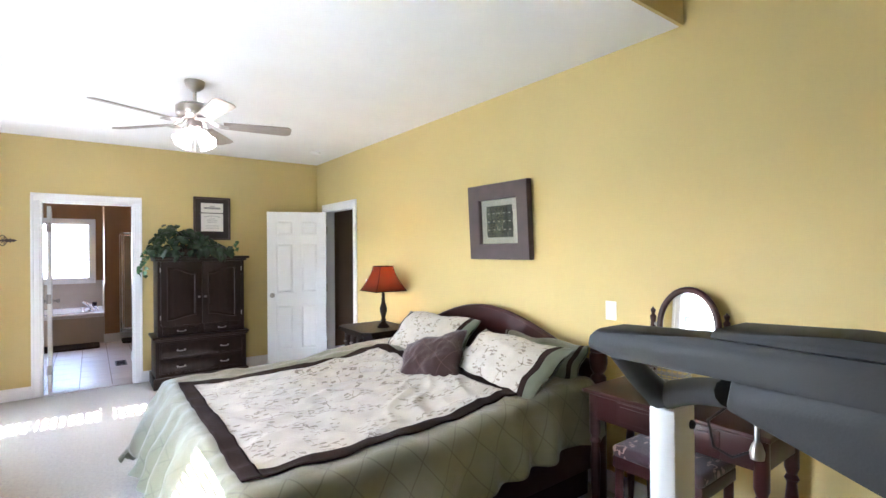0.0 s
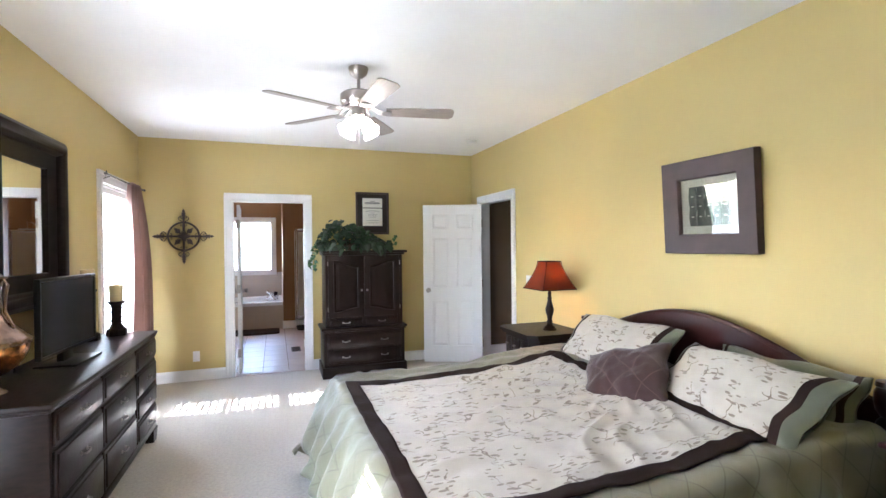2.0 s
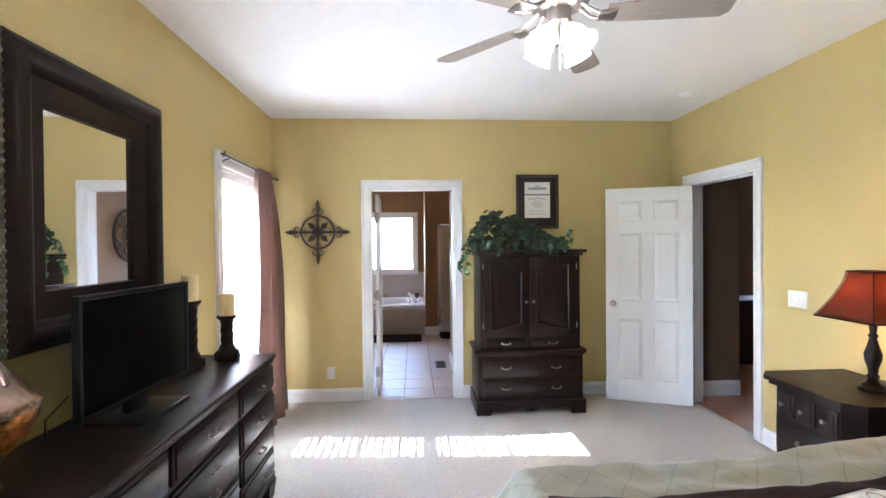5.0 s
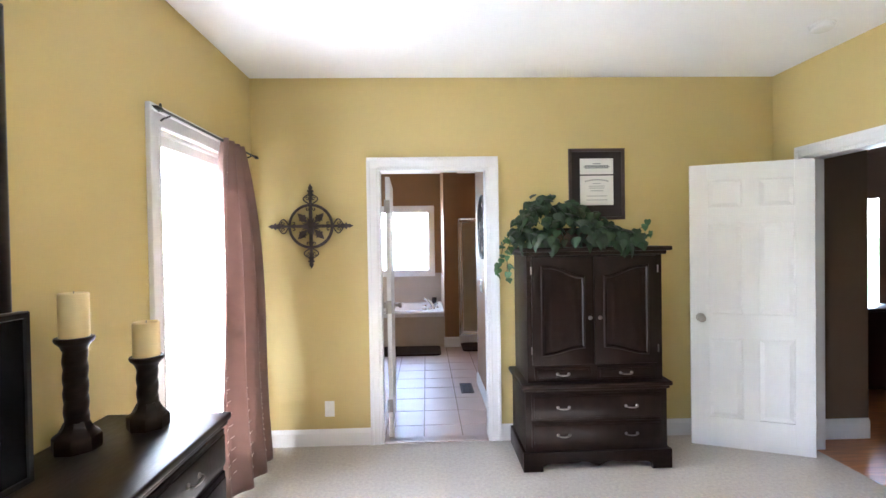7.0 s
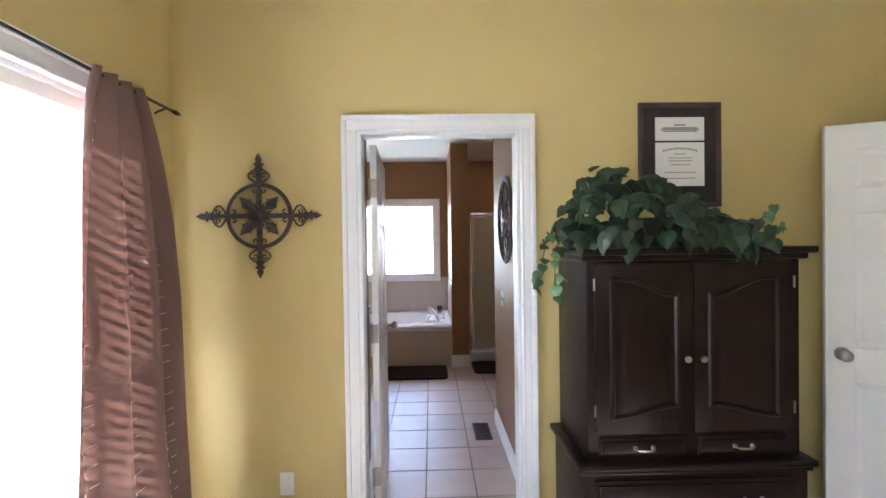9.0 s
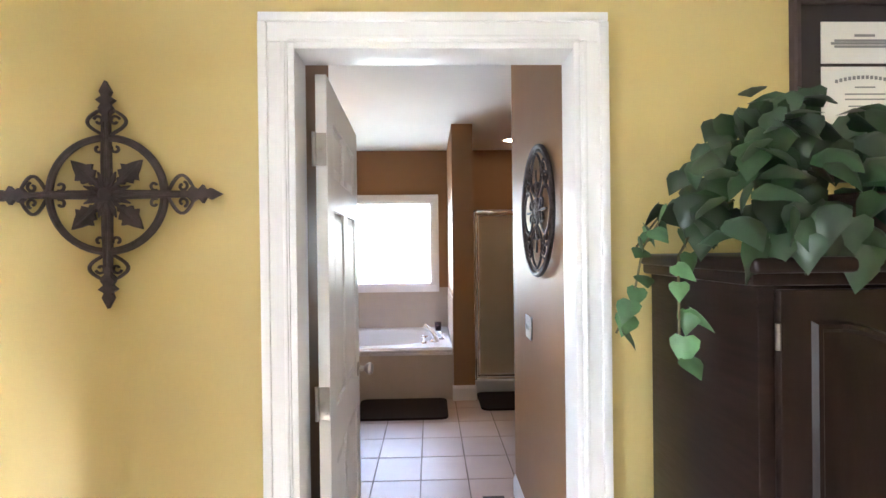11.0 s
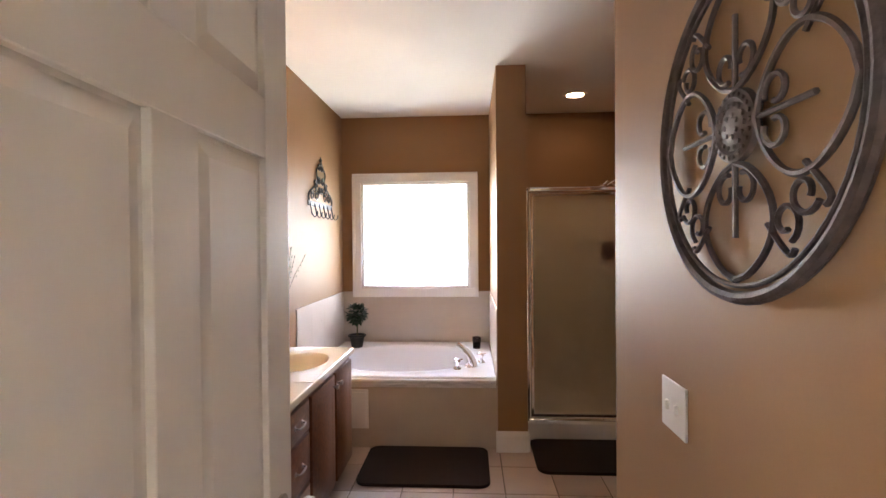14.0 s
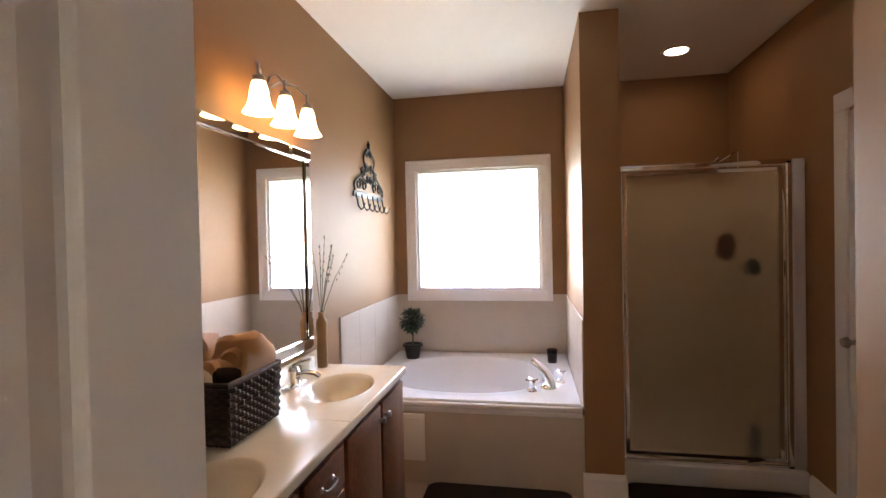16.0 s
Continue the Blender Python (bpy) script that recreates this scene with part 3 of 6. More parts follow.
for i, wn_ in enumerate((WIN1, WIN2)):
    sash_window("window_%d" % (i + 1), *wn_, "white double-hung window with daylight behind its blind")
    casing("trim_window_%d" % (i + 1), "y", wn_[0], wn_[1], wn_[3], XW, 1, w=0.10, z0=wn_[2], sill=True, label="white painted window casing")
    blind(*wn_)
# square bathroom window of obscure glass
bw = thing("window_3", Matrix.Identity(4), "square white bathroom window with glowing obscure glass", "window")
bw["kind"] = "structure"
for a0, a1, b0, b1 in ((BWIN[0], BWIN[0] + 0.02, BWIN[2], BWIN[3]), (BWIN[1] - 0.02, BWIN[1], BWIN[2], BWIN[3]),
                       (BWIN[0] + 0.02, BWIN[1] - 0.02, BWIN[3] - 0.02, BWIN[3]), (BWIN[0] + 0.02, BWIN[1] - 0.02, BWIN[2], BWIN[2] + 0.02)):
    part("lining", box(a0, a1, BN + 0.002, BN + 0.15, b0, b1, 0.002), TRIM, bw)
pane = part("pane", box(BWIN[0] + 0.02, BWIN[1] - 0.02, BN + 0.06, BN + 0.066, BWIN[2] + 0.02, BWIN[3] - 0.02), glass("obscure_window_glass", 0.25), bw)
pane.visible_shadow = False
casing("trim_window_3", "x", BWIN[0], BWIN[1], BWIN[3], BN, -1, w=0.088, z0=BWIN[2], sill=True, label="white painted window casing")
# pane of the hall window
setting("window_4", box(5.25, 5.256, 8.75, 9.25, 0.70, 1.95), CLEAR, "hall window pane full of daylight", "window")

# bedroom things --------------------------------------------------------------


def pull(parent, m, w=0.075, material=PEWTER):
    """A bail pull: two rosettes and a bowed bar."""
    bm = bmesh.new()
    for s in (-1, 1):
        lathe(bm, [(0, 0), (0.011, 0), (0.009, 0.004), (0.004, 0.007), (0.004, 0.016), (0, 0.018)], 12, c=(s * w / 2, 0, 0))
    pts = [(w / 2 * math.cos(a), -0.005 * math.sin(a), 0.016 + 0.006 * math.sin(a)) for a in [math.pi * i / 10 for i in range(11)]]
    tube(bm, pts, [0.003 + 0.0022 * math.sin(math.pi * i / 10) for i in range(11)], 8)
    return part("pull", bm, material, parent, "antique pewter bail pull", m=m)


def drawer_front(name, parent, m, w, h, material, pulls=1, th=0.02):
    """A drawer face in its own plane: w by h, standing th proud along local z, with a moulded lip."""
    bm = bx(bmesh.new(), -w / 2, w / 2, -h / 2, h / 2, 0, th * 0.6, 0.004)
    bx(bm, -w / 2 + 0.016, w / 2 - 0.016, -h / 2 + 0.016, h / 2 - 0.016, th * 0.5, th, 0.005)
    d = part(name, bm, material, parent, m=m)
    for i in range(pulls):
        pull(d, pose((i - (pulls - 1) / 2) * w * 0.52, 0, th), material=PEWTER)
    return d


FACE_X = Matrix(((0, 0, 1, 0), (1, 0, 0, 0), (0, 1, 0, 0), (0, 0, 0, 1)))      # local x, y, z to world y, z, x
FACE_MY = Matrix(((1, 0, 0, 0), (0, 0, -1, 0), (0, 1, 0, 0), (0, 0, 0, 1)))    # local x, y, z to world x, z, -y
FACE_MX = Matrix(((0, 0, -1, 0), (-1, 0, 0, 0), (0, 1, 0, 0), (0, 0, 0, 1)))   # facing -x

# long dresser
dr = thing("dresser", pose(-1.28, 3.48, 0), "long espresso-stained wooden dresser with pewter pulls", "dresser")
DL, DD, DH = 1.93, 0.475, 0.855
part("body", box(0, DD - 0.012, 0.03, DL - 0.03, 0.12, DH - 0.03, 0.003), ESPRESSO, dr)
tp = box(0, DD + 0.012, 0, DL, DH - 0.028, DH, 0.009, 3)
bx(tp, 0, DD + 0.002, 0.012, DL - 0.012, DH - 0.045, DH - 0.027, 0.006)
part("top", tp, ESPRESSO, dr, "polished dark wooden top")
part("plinth", box(0, DD, 0.018, DL - 0.018, 0.085, 0.135, 0.008), ESPRESSO, dr)
for y in (0.02, DL - 0.16):
    bm = prism(bmesh.new(), [(y, 0.09), (y, 0.0), (y + 0.09, 0.0), (y + 0.10, 0.03), (y + 0.14, 0.085), (y + 0.14, 0.09)], "x", DD - 0.05, DD + 0.008)
    part("bracket_foot", bm, ESPRESSO, dr)
    part("bracket_foot", box(0.01, 0.06, y, y + 0.1, 0, 0.09, 0.004), ESPRESSO, dr)
FX = DD - 0.013
cols = ((0.055, 0.645), (0.675, 1.305), (1.345, 1.885))
for k, (a, b) in enumerate(cols):
    rows = ((0.66, 0.805), (0.47, 0.64), (0.305, 0.455), (0.15, 0.29)) if k == 2 else ((0.655, 0.805), (0.40, 0.63), (0.15, 0.375))
    for j, (r, s) in enumerate(rows):
        d = drawer_front("drawer", dr, pose(FX, (a + b) / 2, (r + s) / 2) @ FACE_X, b - a, s - r, ESPRESSO, 0, 0.024)
        if k == 1 and j == 1:
            for z in (0.055, -0.055):
                pull(d, pose(0, z, 0.024))
        else:
            pull(d, pose(0, 0, 0.024))

# big framed mirror over the dresser
mi = thing("wall_mirror", pose(XW, 4.47, 1.70), "large mirror in a broad dark wooden frame with scaled sides", "mirror")
HW, HH, FW = 0.47, 0.535, 0.205


def frame_ring(bm, hw, hh, prof, m=None):
    """A mitred rectangular frame: prof gives (inset from the outer edge, height off the wall), local x across, y up, z out."""
    rings = []
    for ins, z in prof:
        rings.append([bm.verts.new((m @ Vector(p)) if m else Vector(p)) for p in
                      ((-hw + ins, -hh + ins, z), (hw - ins, -hh + ins, z), (hw - ins, hh - ins, z), (-hw + ins, hh - ins, z))])
    for a, b in zip(rings, rings[1:]):
        for i in range(4):
            bm.faces.new([a[i], a[(i + 1) % 4], b[(i + 1) % 4], b[i]])
    return bm


bm = frame_ring(bmesh.new(), HW, HH, [(0.0, 0.060), (0.012, 0.072)] + [(0.012 + 0.088 * i / 8, 0.072 + 0.020 * math.sin(math.pi * i / 8)) for i in range(1, 8)] + [(0.10, 0.058), (0.105, 0.046), (0.20, 0.034), (0.205, 0.018)], FACE_X)
part("frame", bm, ESPRESSO, mi)
bm = bmesh.new()
bx(bm, 0.002, 0.060, -HW + 0.001, -HW + 0.012, -HH, HH)
bx(bm, 0.002, 0.060, HW - 0.012, HW - 0.001, -HH, HH)
bx(bm, 0.002, 0.060, -HW + 0.012, HW - 0.012, HH - 0.012, HH - 0.001)
bx(bm, 0.002, 0.060, -HW + 0.012, HW - 0.012, -HH + 0.001, -HH + 0.012)
part("side_band", bm, SCALY, mi, "greenish bronze scaled side band", smooth=False)
bm = bmesh.new()
n = 0
for i in range(66):
    for j in range(4):
        z, x = -HH + 0.012 + i * 0.0161, 0.010 + j * 0.0135 + (0.0067 if i % 2 else 0)
        lathe(bm, [(0.0078, 0.0), (0.0055, 0.0035), (0, 0.0048)], 6, m=Matrix.Translation((x, -HW + 0.001, z)) @ Matrix.Rotation(radians(90), 4, "X"))
tagged(part("scale_band", bm, SCALY, mi, "raised bronze scales"), kind="stuff")
part("glass", box(0.006, 0.019, -HW + FW - 0.002, HW - FW + 0.002, -HH + FW - 0.002, HH - FW + 0.002), MIRROR, mi, "clear mirror glass", smooth=False)

# flat television
tv = thing("television", pose(-1.035, 4.39, 0.855, 0, 0, -4), "black flat-screen television on the dresser, switched off", "television")
part("casing", box(-0.022, 0.0, -0.335, 0.335, 0.072, 0.505, 0.006), TVBLACK, tv)
part("bezel", frame_ring(bmesh.new(), 0.335, 0.2165, [(0.0, 0.0), (0.003, 0.008), (0.016, 0.008), (0.018, 0.003)], pose(0, 0, 0.2885) @ FACE_X), TVBLACK, tv)
part("screen", box(-0.001, 0.003, -0.319, 0.319, 0.09, 0.489), SCREEN, tv, "dark glossy screen", smooth=False)
part("neck", box(-0.045, -0.01, -0.06, 0.06, 0.012, 0.12, 0.006), TVBLACK, tv)
part("stand", box(-0.11, 0.10, -0.17, 0.17, 0.0, 0.014, 0.006), TVBLACK, tv)
part("power_cord", tube(bmesh.new(), [(-0.06, -0.30, 0.16), (-0.09, -0.36, 0.10), (-0.10, -0.35, 0.03), (-0.12, -0.28, 0.004)], 0.003, 6), TVBLACK, tv)


def candle(m, hh, hc, rc):
    """A pillar candle on a twisted stick: stepped eight-sided foot, roped shaft, flared cup."""
    c = thing("candlestick", m, "ivory pillar candle on a twisted dark wooden stick", "candlestick", "candles on the dresser")
    foot = [(0, 0), (0.068, 0), (0.070, 0.006), (0.070, 0.042), (0.066, 0.050), (0.052, 0.060), (0.042, 0.078), (0.036, 0.092), (0, 0.092)]
    part("foot", lathe(bmesh.new(), foot, 8, m=Matrix.Rotation(radians(22.5), 4, "Z")), ESPRESSO, c)
    bm, n, rows = bmesh.new(), 32, 30
    z0, z1 = 0.088, hh - 0.040
    rings = []
    for j in range(rows + 1):
        z = z0 + (z1 - z0) * j / rows
        rings.append([bm.verts.new(((0.0325 + 0.0035 * abs(math.sin(1.5 * (q - z * 38)))) * math.cos(q), (0.0325 + 0.0035 * abs(math.sin(1.5 * (q - z * 38)))) * math.sin(q), z)) for q in [2 * math.pi * i / n for i in range(n)]])
    for lo, hi in zip(rings, rings[1:]):
        for i in range(n):
            bm.faces.new([lo[i], lo[(i + 1) % n], hi[(i + 1) % n], hi[i]])
    part("twisted_shaft", bm, ESPRESSO, c)
    cup = [(0, hh - 0.042), (0.036, hh - 0.042), (0.040, hh - 0.030), (0.047, hh - 0.022), (0.055, hh - 0.014), (0.057, hh - 0.006), (0.055, hh), (0, hh)]
    part("cup", lathe(bmesh.new(), cup, 28), ESPRESSO, c)
    k = lathe(bmesh.new(), [(0, hh), (rc, hh), (rc, hh + hc - 0.004), (rc - 0.005, hh + hc), (rc * 0.6, hh + hc - 0.008), (0, hh + hc - 0.012)], 24)
    wx = part("candle", k, WAX, c, "ivory wax pillar candle")
    part("wick", tube(bmesh.new(), [(0, 0, hh + hc - 0.012), (0.001, 0, hh + hc + 0.004)], 0.0014, 5), INK, wx)


candle(pose(-1.038, 5.268, 0.855), 0.262, 0.126, 0.044)
candle(pose(-1.165, 5.09, 0.855), 0.37, 0.145, 0.043)

# copper and silver ewer
ew = thing("decorative_urn", pose(-1.12, 3.755, 0.855) @ Matrix.Diagonal((0.92, 0.92, 1, 1)), "ornate amber copper urn with silver bands and a lid", "urn")
part("foot", lathe(bmesh.new(), [(0, 0), (0.062, 0), (0.058, 0.008), (0.034, 0.022), (0.020, 0.05), (0.022, 0.072), (0.030, 0.078)], 32), SILVER, ew, "fluted silver foot")
part("bowl", lathe(bmesh.new(), [(0.024, 0.076), (0.06, 0.088), (0.10, 0.118), (0.13, 0.155), (0.148, 0.195), (0.152, 0.222)], 40), COPPER, ew, "embossed amber bowl")
band = lathe(bmesh.new(), [(0.150, 0.220), (0.158, 0.224), (0.160, 0.236), (0.157, 0.250), (0.150, 0.256)], 40)
for i in range(18):
    a = 2 * math.pi * i / 18
    lathe(band, [(0.009, 0), (0.006, 0.004), (0, 0.006)], 8, m=Matrix.Translation((0.158 * math.cos(a), 0.158 * math.sin(a), 0.237)) @ Matrix.Rotation(a, 4, "Z") @ Matrix.Rotation(radians(90), 4, "Y"))
part("band", band, SILVER, ew, "silver rim band with studs")
part("shoulder", lathe(bmesh.new(), [(0.150, 0.255), (0.12, 0.282), (0.085, 0.315), (0.055, 0.365), (0.042, 0.42), (0.040, 0.46), (0.046, 0.495), (0.058, 0.525)], 40), SILVER, ew, "silver-washed copper shoulder and neck")
part("lip", lathe(bmesh.new(), [(0.056, 0.522), (0.066, 0.528), (0.066, 0.536), (0.052, 0.540)], 32), SILVER, ew)
part("lid", lathe(bmesh.new(), [(0.054, 0.538), (0.040, 0.552), (0.018, 0.560), (0.012, 0.568), (0.016, 0.578), (0.010, 0.588), (0, 0.59)], 24), SILVER, ew, "silver lid with a finial")
part("handle", tube(bmesh.new(), [(0.055, -0.01, 0.53), (0.075, -0.012, 0.50), (0.066, -0.012, 0.44), (0.062, -0.012, 0.38), (0.085, -0.012, 0.33), (0.098, -0.012, 0.30)], [0.006, 0.009, 0.007, 0.008, 0.007, 0.010], 8), SILVER, ew, "cast silver handle")

# curtain and its rod on the near window
rod = thing("curtain_rod", pose(XW, 6.35, 2.15), "black iron curtain rod with spear finials", "curtain rod")
bm = tube(bmesh.new(), [(0.075, -0.60, 0), (0.075, 0.58, 0)], 0.007, 10)
part("rod", bm, BLACKIRON, rod)
for s, y in ((-1, -0.60), (1, 0.58)):
    k = lathe(bmesh.new(), [(0, 0), (0.010, 0.005), (0.006, 0.012), (0.013, 0.03), (0.009, 0.055), (0, 0.09)], 10, m=Matrix.Translation((0.075, y, 0)) @ Matrix.Rotation(radians(-90 * s), 4, "X"))
    if s < 0:
        tube(k, [(0.075, y - 0.01 - 0.018 * i * 0.18, 0.006 + 0.022 * math.sin(i * 0.7)) for i in range(9)], 0.004, 6)
    part("finial", k, BLACKIRON, rod)
for y in (-0.53, 0.52):
    part("bracket", tube(bmesh.new(), [(0.027, y, -0.03), (0.04, y, -0.02), (0.075, y, -0.008)], 0.005, 8), BLACKIRON, rod)
cu = thing("curtain", pose(0, 0, 0), "mauve-brown satin curtain panel gathered to one side, tufted with pale stitches", "curtain")


def curtain_point(u, v, fold=1.0):
    """u across the cloth 0 to 1, v down 0 to 1."""
    y0 = 6.375 - 0.215 * (1 - math.exp(-4.5 * v)) + 0.05 * v * v
    y1 = 6.65 + 0.16 * (1 - math.exp(-6 * v)) + 0.05 * v
    amp = 0.028 + 0.034 * math.sin(math.pi * min(1, v * 1.2))
    x = XW + 0.08 + 0.02 * v + amp * math.sin(u * 2 * math.pi * 3.2 + 0.5 + 0.6 * v + 0.5 * math.sin(4 * v)) * fold + 0.006 * math.sin(u * 41 + 5 * v) + 0.22 * v * u * (1.25 - u)
    y = y0 + (y1 - y0) * u + 0.012 * math.sin(u * 22 + 3 * v)
    return Vector((x, y, 2.165 + (0.018 - 2.165) * v))


bm = bmesh.new()
NU, NV = 90, 70
g = [[bm.verts.new(curtain_point(i / NU, j / NV)) for i in range(NU + 1)] for j in range(NV + 1)]
for j in range(NV):
    for i in range(NU):
        bm.faces.new([g[j][i], g[j][i + 1], g[j + 1][i + 1], g[j + 1][i]])
cp = part("panel", bm, SATIN, cu)
sol = cp.modifiers.new("thickness", "SOLIDIFY")
sol.thickness = 0.002
bm = bmesh.new()
for c, u in enumerate((0.06, 0.21, 0.40, 0.52, 0.70, 0.86)):
    for j in range(26):
        v = 0.10 + 0.033 * j + 0.008 * (c % 3)
        if v < 0.97:
            a, b = curtain_point(u - 0.012, v + 0.002), curtain_point(u + 0.014, v - 0.002)
            tube(bm, [a + Vector((0.004, -0.002, 0)), (a + b) / 2 + Vector((0.0055, -0.003, 0)), b + Vector((0.004, -0.002, 0))], 0.0016, 5)
tagged(part("stitches", bm, DASH, cu, "rows of pale stitched tufts"), kind="stuff")

# armoire
am = thing("armoire", pose(0.60, 6.555, 0), "two-part espresso wooden armoire with arched panel doors and drawers", "armoire")
AW, AD = 1.01, 0.48
part("lower_body", box(0.03, AW - 0.03, 0.02, AD, 0.10, 0.53, 0.004), ESPRESSO, am)
part("waist_moulding", bx(box(0.0, AW, -0.008, AD, 0.545, 0.575, 0.010, 3), 0.015, AW - 0.015, 0.006, AD, 0.525, 0.548, 0.006), ESPRESSO, am)
part("upper_body", box(0.055, AW - 0.045, 0.045, AD, 0.572, 1.43, 0.004), ESPRESSO, am)
part("cornice", bx(box(0.022, AW + 0.01, 0.0, AD, 1.44, 1.47, 0.010, 3), 0.03, AW - 0.02, 0.022, AD, 1.415, 1.445, 0.008), ESPRESSO, am)
sk = [(0.01, 0.125), (0.01, 0.0), (0.14, 0.0)] + [(0.14 + 0.05 * i / 4, 0.03 + 0.02 * math.sin(i / 4 * 1.57)) for i in range(5)]
sk += [(0.30 + 0.41 * i / 12, 0.05 - 0.018 * math.cos((i / 12 - 0.5) * 4 * math.pi) * (0.5 + 0.5 * math.cos((i / 12 - 0.5) * 2 * math.pi))) for i in range(13)]
sk += [(AW - 0.19 + 0.05 * i / 4, 0.03 + 0.02 * math.cos(i / 4 * 1.57)) for i in range(5)] + [(AW - 0.14, 0.0), (AW - 0.01, 0.0), (AW - 0.01, 0.125)]
part("apron", prism(bmesh.new(), sk, "y", -0.004, 0.022), ESPRESSO, am, "scalloped bracket base")
for x in (0.01, AW - 0.04):
    part("side_foot", box(x, x + 0.03, 0.022, AD, 0.0, 0.125, 0.003), ESPRESSO, am)
for z0, z1 in ((0.335, 0.505), (0.155, 0.32)):
    drawer_front("drawer", am, pose(AW / 2, 0.021, (z0 + z1) / 2) @ FACE_MY, AW - 0.14, z1 - z0, ESPRESSO, 2, 0.022)
for a, b in ((0.10, 0.475), (0.52, 0.90)):
    drawer_front("drawer", am, pose((a + b) / 2, 0.046, 0.632) @ FACE_MY, b - a, 0.085, ESPRESSO, 1, 0.018)
for k, (a, b) in enumerate(((0.085, 0.496), (0.502, 0.925))):
    w, h = b - a, 0.715
    bm = bx(bmesh.new(), -w / 2, w / 2, -h / 2, h / 2, 0, 0.02, 0.004)
    d = part("door", bm, ESPRESSO, am, m=pose((a + b) / 2, 0.045, 1.05) @ FACE_MY)
    sgn = -1 if k == 0 else 1

    def arch_ring(ins):
        x0, x1, y0, y1 = -w / 2 + ins, w / 2 - ins, -h / 2 + ins, h / 2 - ins
        top = [(x1 + (x0 - x1) * i / 14, y1 - 0.075 * (1 - (0.5 - 0.5 * math.cos(math.pi * min(1, max(0, (i / 14 if sgn < 0 else 1 - i / 14) * 1.15))))) * 0.9) for i in range(15)]
        bot = [(x0 + (x1 - x0) * i / 14, y0 + 0.05 * (1 - (0.5 - 0.5 * math.cos(math.pi * (1 - i / 14 if sgn < 0 else i / 14))))) for i in range(15)]
        return bot + top
    rings = []
    bm = bmesh.new()
    for ins, z in ((0.058, 0.020), (0.064, 0.030), (0.072, 0.031), (0.080, 0.022), (0.10, 0.0235), (0.118, 0.030)):
        rings.append([bm.verts.new((x, y, z)) for x, y in arch_ring(ins)])
    for r0, r1 in zip(rings, rings[1:]):
        for i in range(len(r0)):
            bm.faces.new([r0[i], r0[(i + 1) % len(r0)], r1[(i + 1) % len(r0)], r1[i]])
    bm.faces.new(rings[-1])
    part("raised_panel", bm, ESPRESSO, d)
    part("knob", lathe(bmesh.new(), [(0, 0), (0.006, 0), (0.006, 0.010), (0.014, 0.016), (0.013, 0.024), (0, 0.028)], 16, m=pose((w / 2 - 0.03) * -sgn, -0.045, 0.02)), NICKEL, d, "polished nickel knob")
    for z in (-0.26, 0.27):
        part("hinge", tube(bmesh.new(), [((w / 2 + 0.004) * sgn, z - 0.025, 0.018), ((w / 2 + 0.004) * sgn, z + 0.025, 0.018)], 0.005, 8), NICKEL, d)

# trailing ivy in a basket on top of the armoire
iv = thing("ivy_plant", pose(1.02, 6.80, 1.47), "artificial ivy spilling from a wicker basket on the armoire", "plant")
part("basket", lathe(bmesh.new(), [(0, 0), (0.11, 0), (0.135, 0.06), (0.15, 0.12), (0.157, 0.125), (0.15, 0.13), (0.13, 0.12), (0, 0.11)], 28), WICKER, iv, "brown wicker basket")


def leaf_mesh(s, bend, material=IVY):
    bm = bmesh.new()
    out = [(0, 0), (0.30, -0.10), (0.52, 0.08), (0.49, 0.36), (0.25, 0.74), (0, 1.12), (-0.25, 0.74), (-0.49, 0.36), (-0.52, 0.08), (-0.30, -0.10)]
    vs = [bm.verts.new((x * s, y * s, -bend * s * (abs(x) * 0.55 + y * y * 0.35))) for x, y in out]
    mid = [bm.verts.new((0, y * s, -bend * s * y * y * 0.35 + 0.05 * s)) for y in (0.12, 0.42, 0.74)]
    R, Lf = [vs[i] for i in (0, 1, 2, 3, 4, 5)], [vs[i] for i in (0, 9, 8, 7, 6, 5)]
    for S in (R, Lf):
        bm.faces.new([S[0], S[1], S[2], mid[0]])
        bm.faces.new([mid[0], S[2], S[3], mid[1]])
        bm.faces.new([mid[1], S[3], S[4], mid[2]])
        bm.faces.new([mid[2], S[4], S[5]])
    me = mesh_of("leaf", bm, material)
    me.set_sharp_from_angle(angle=radians(80))
    return me


leaves = [leaf_mesh(s, b) for s, b in ((0.062, 0.5), (0.074, 0.8), (0.052, 0.3), (0.084, 1.0))]
pale = [leaf_mesh(s, b, IVYPALE) for s, b in ((0.046, 0.4), (0.056, 0.55), (0.038, 0.3))]
rng = random.Random(4)


def leaf_at(p, out, tilt, pale_leaf=False):
    yaw = math.atan2(out[1], out[0]) - math.pi / 2
    mm = Matrix.Translation(p) @ Matrix.Rotation(yaw + rng.uniform(-0.8, 0.8), 4, "Z") @ Matrix.Rotation(-tilt + rng.uniform(-0.5, 0.5), 4, "X") @ Matrix.Rotation(rng.uniform(-0.7, 0.7), 4, "Y")
    me = rng.choice(pale if pale_leaf else leaves)
    part("leaf", me, IVY, iv, m=mm)


def ivy_top(u, v):
    """Height of the clump: steep on one side, sloping away on the other."""
    rise = min(1.0, (1.12 + u) / 0.5) ** 0.6
    return 0.385 * rise * (1 - 0.78 * (max(0.0, u + 0.4) / 1.4) ** 1.4) * (1 - 0.5 * v * v)


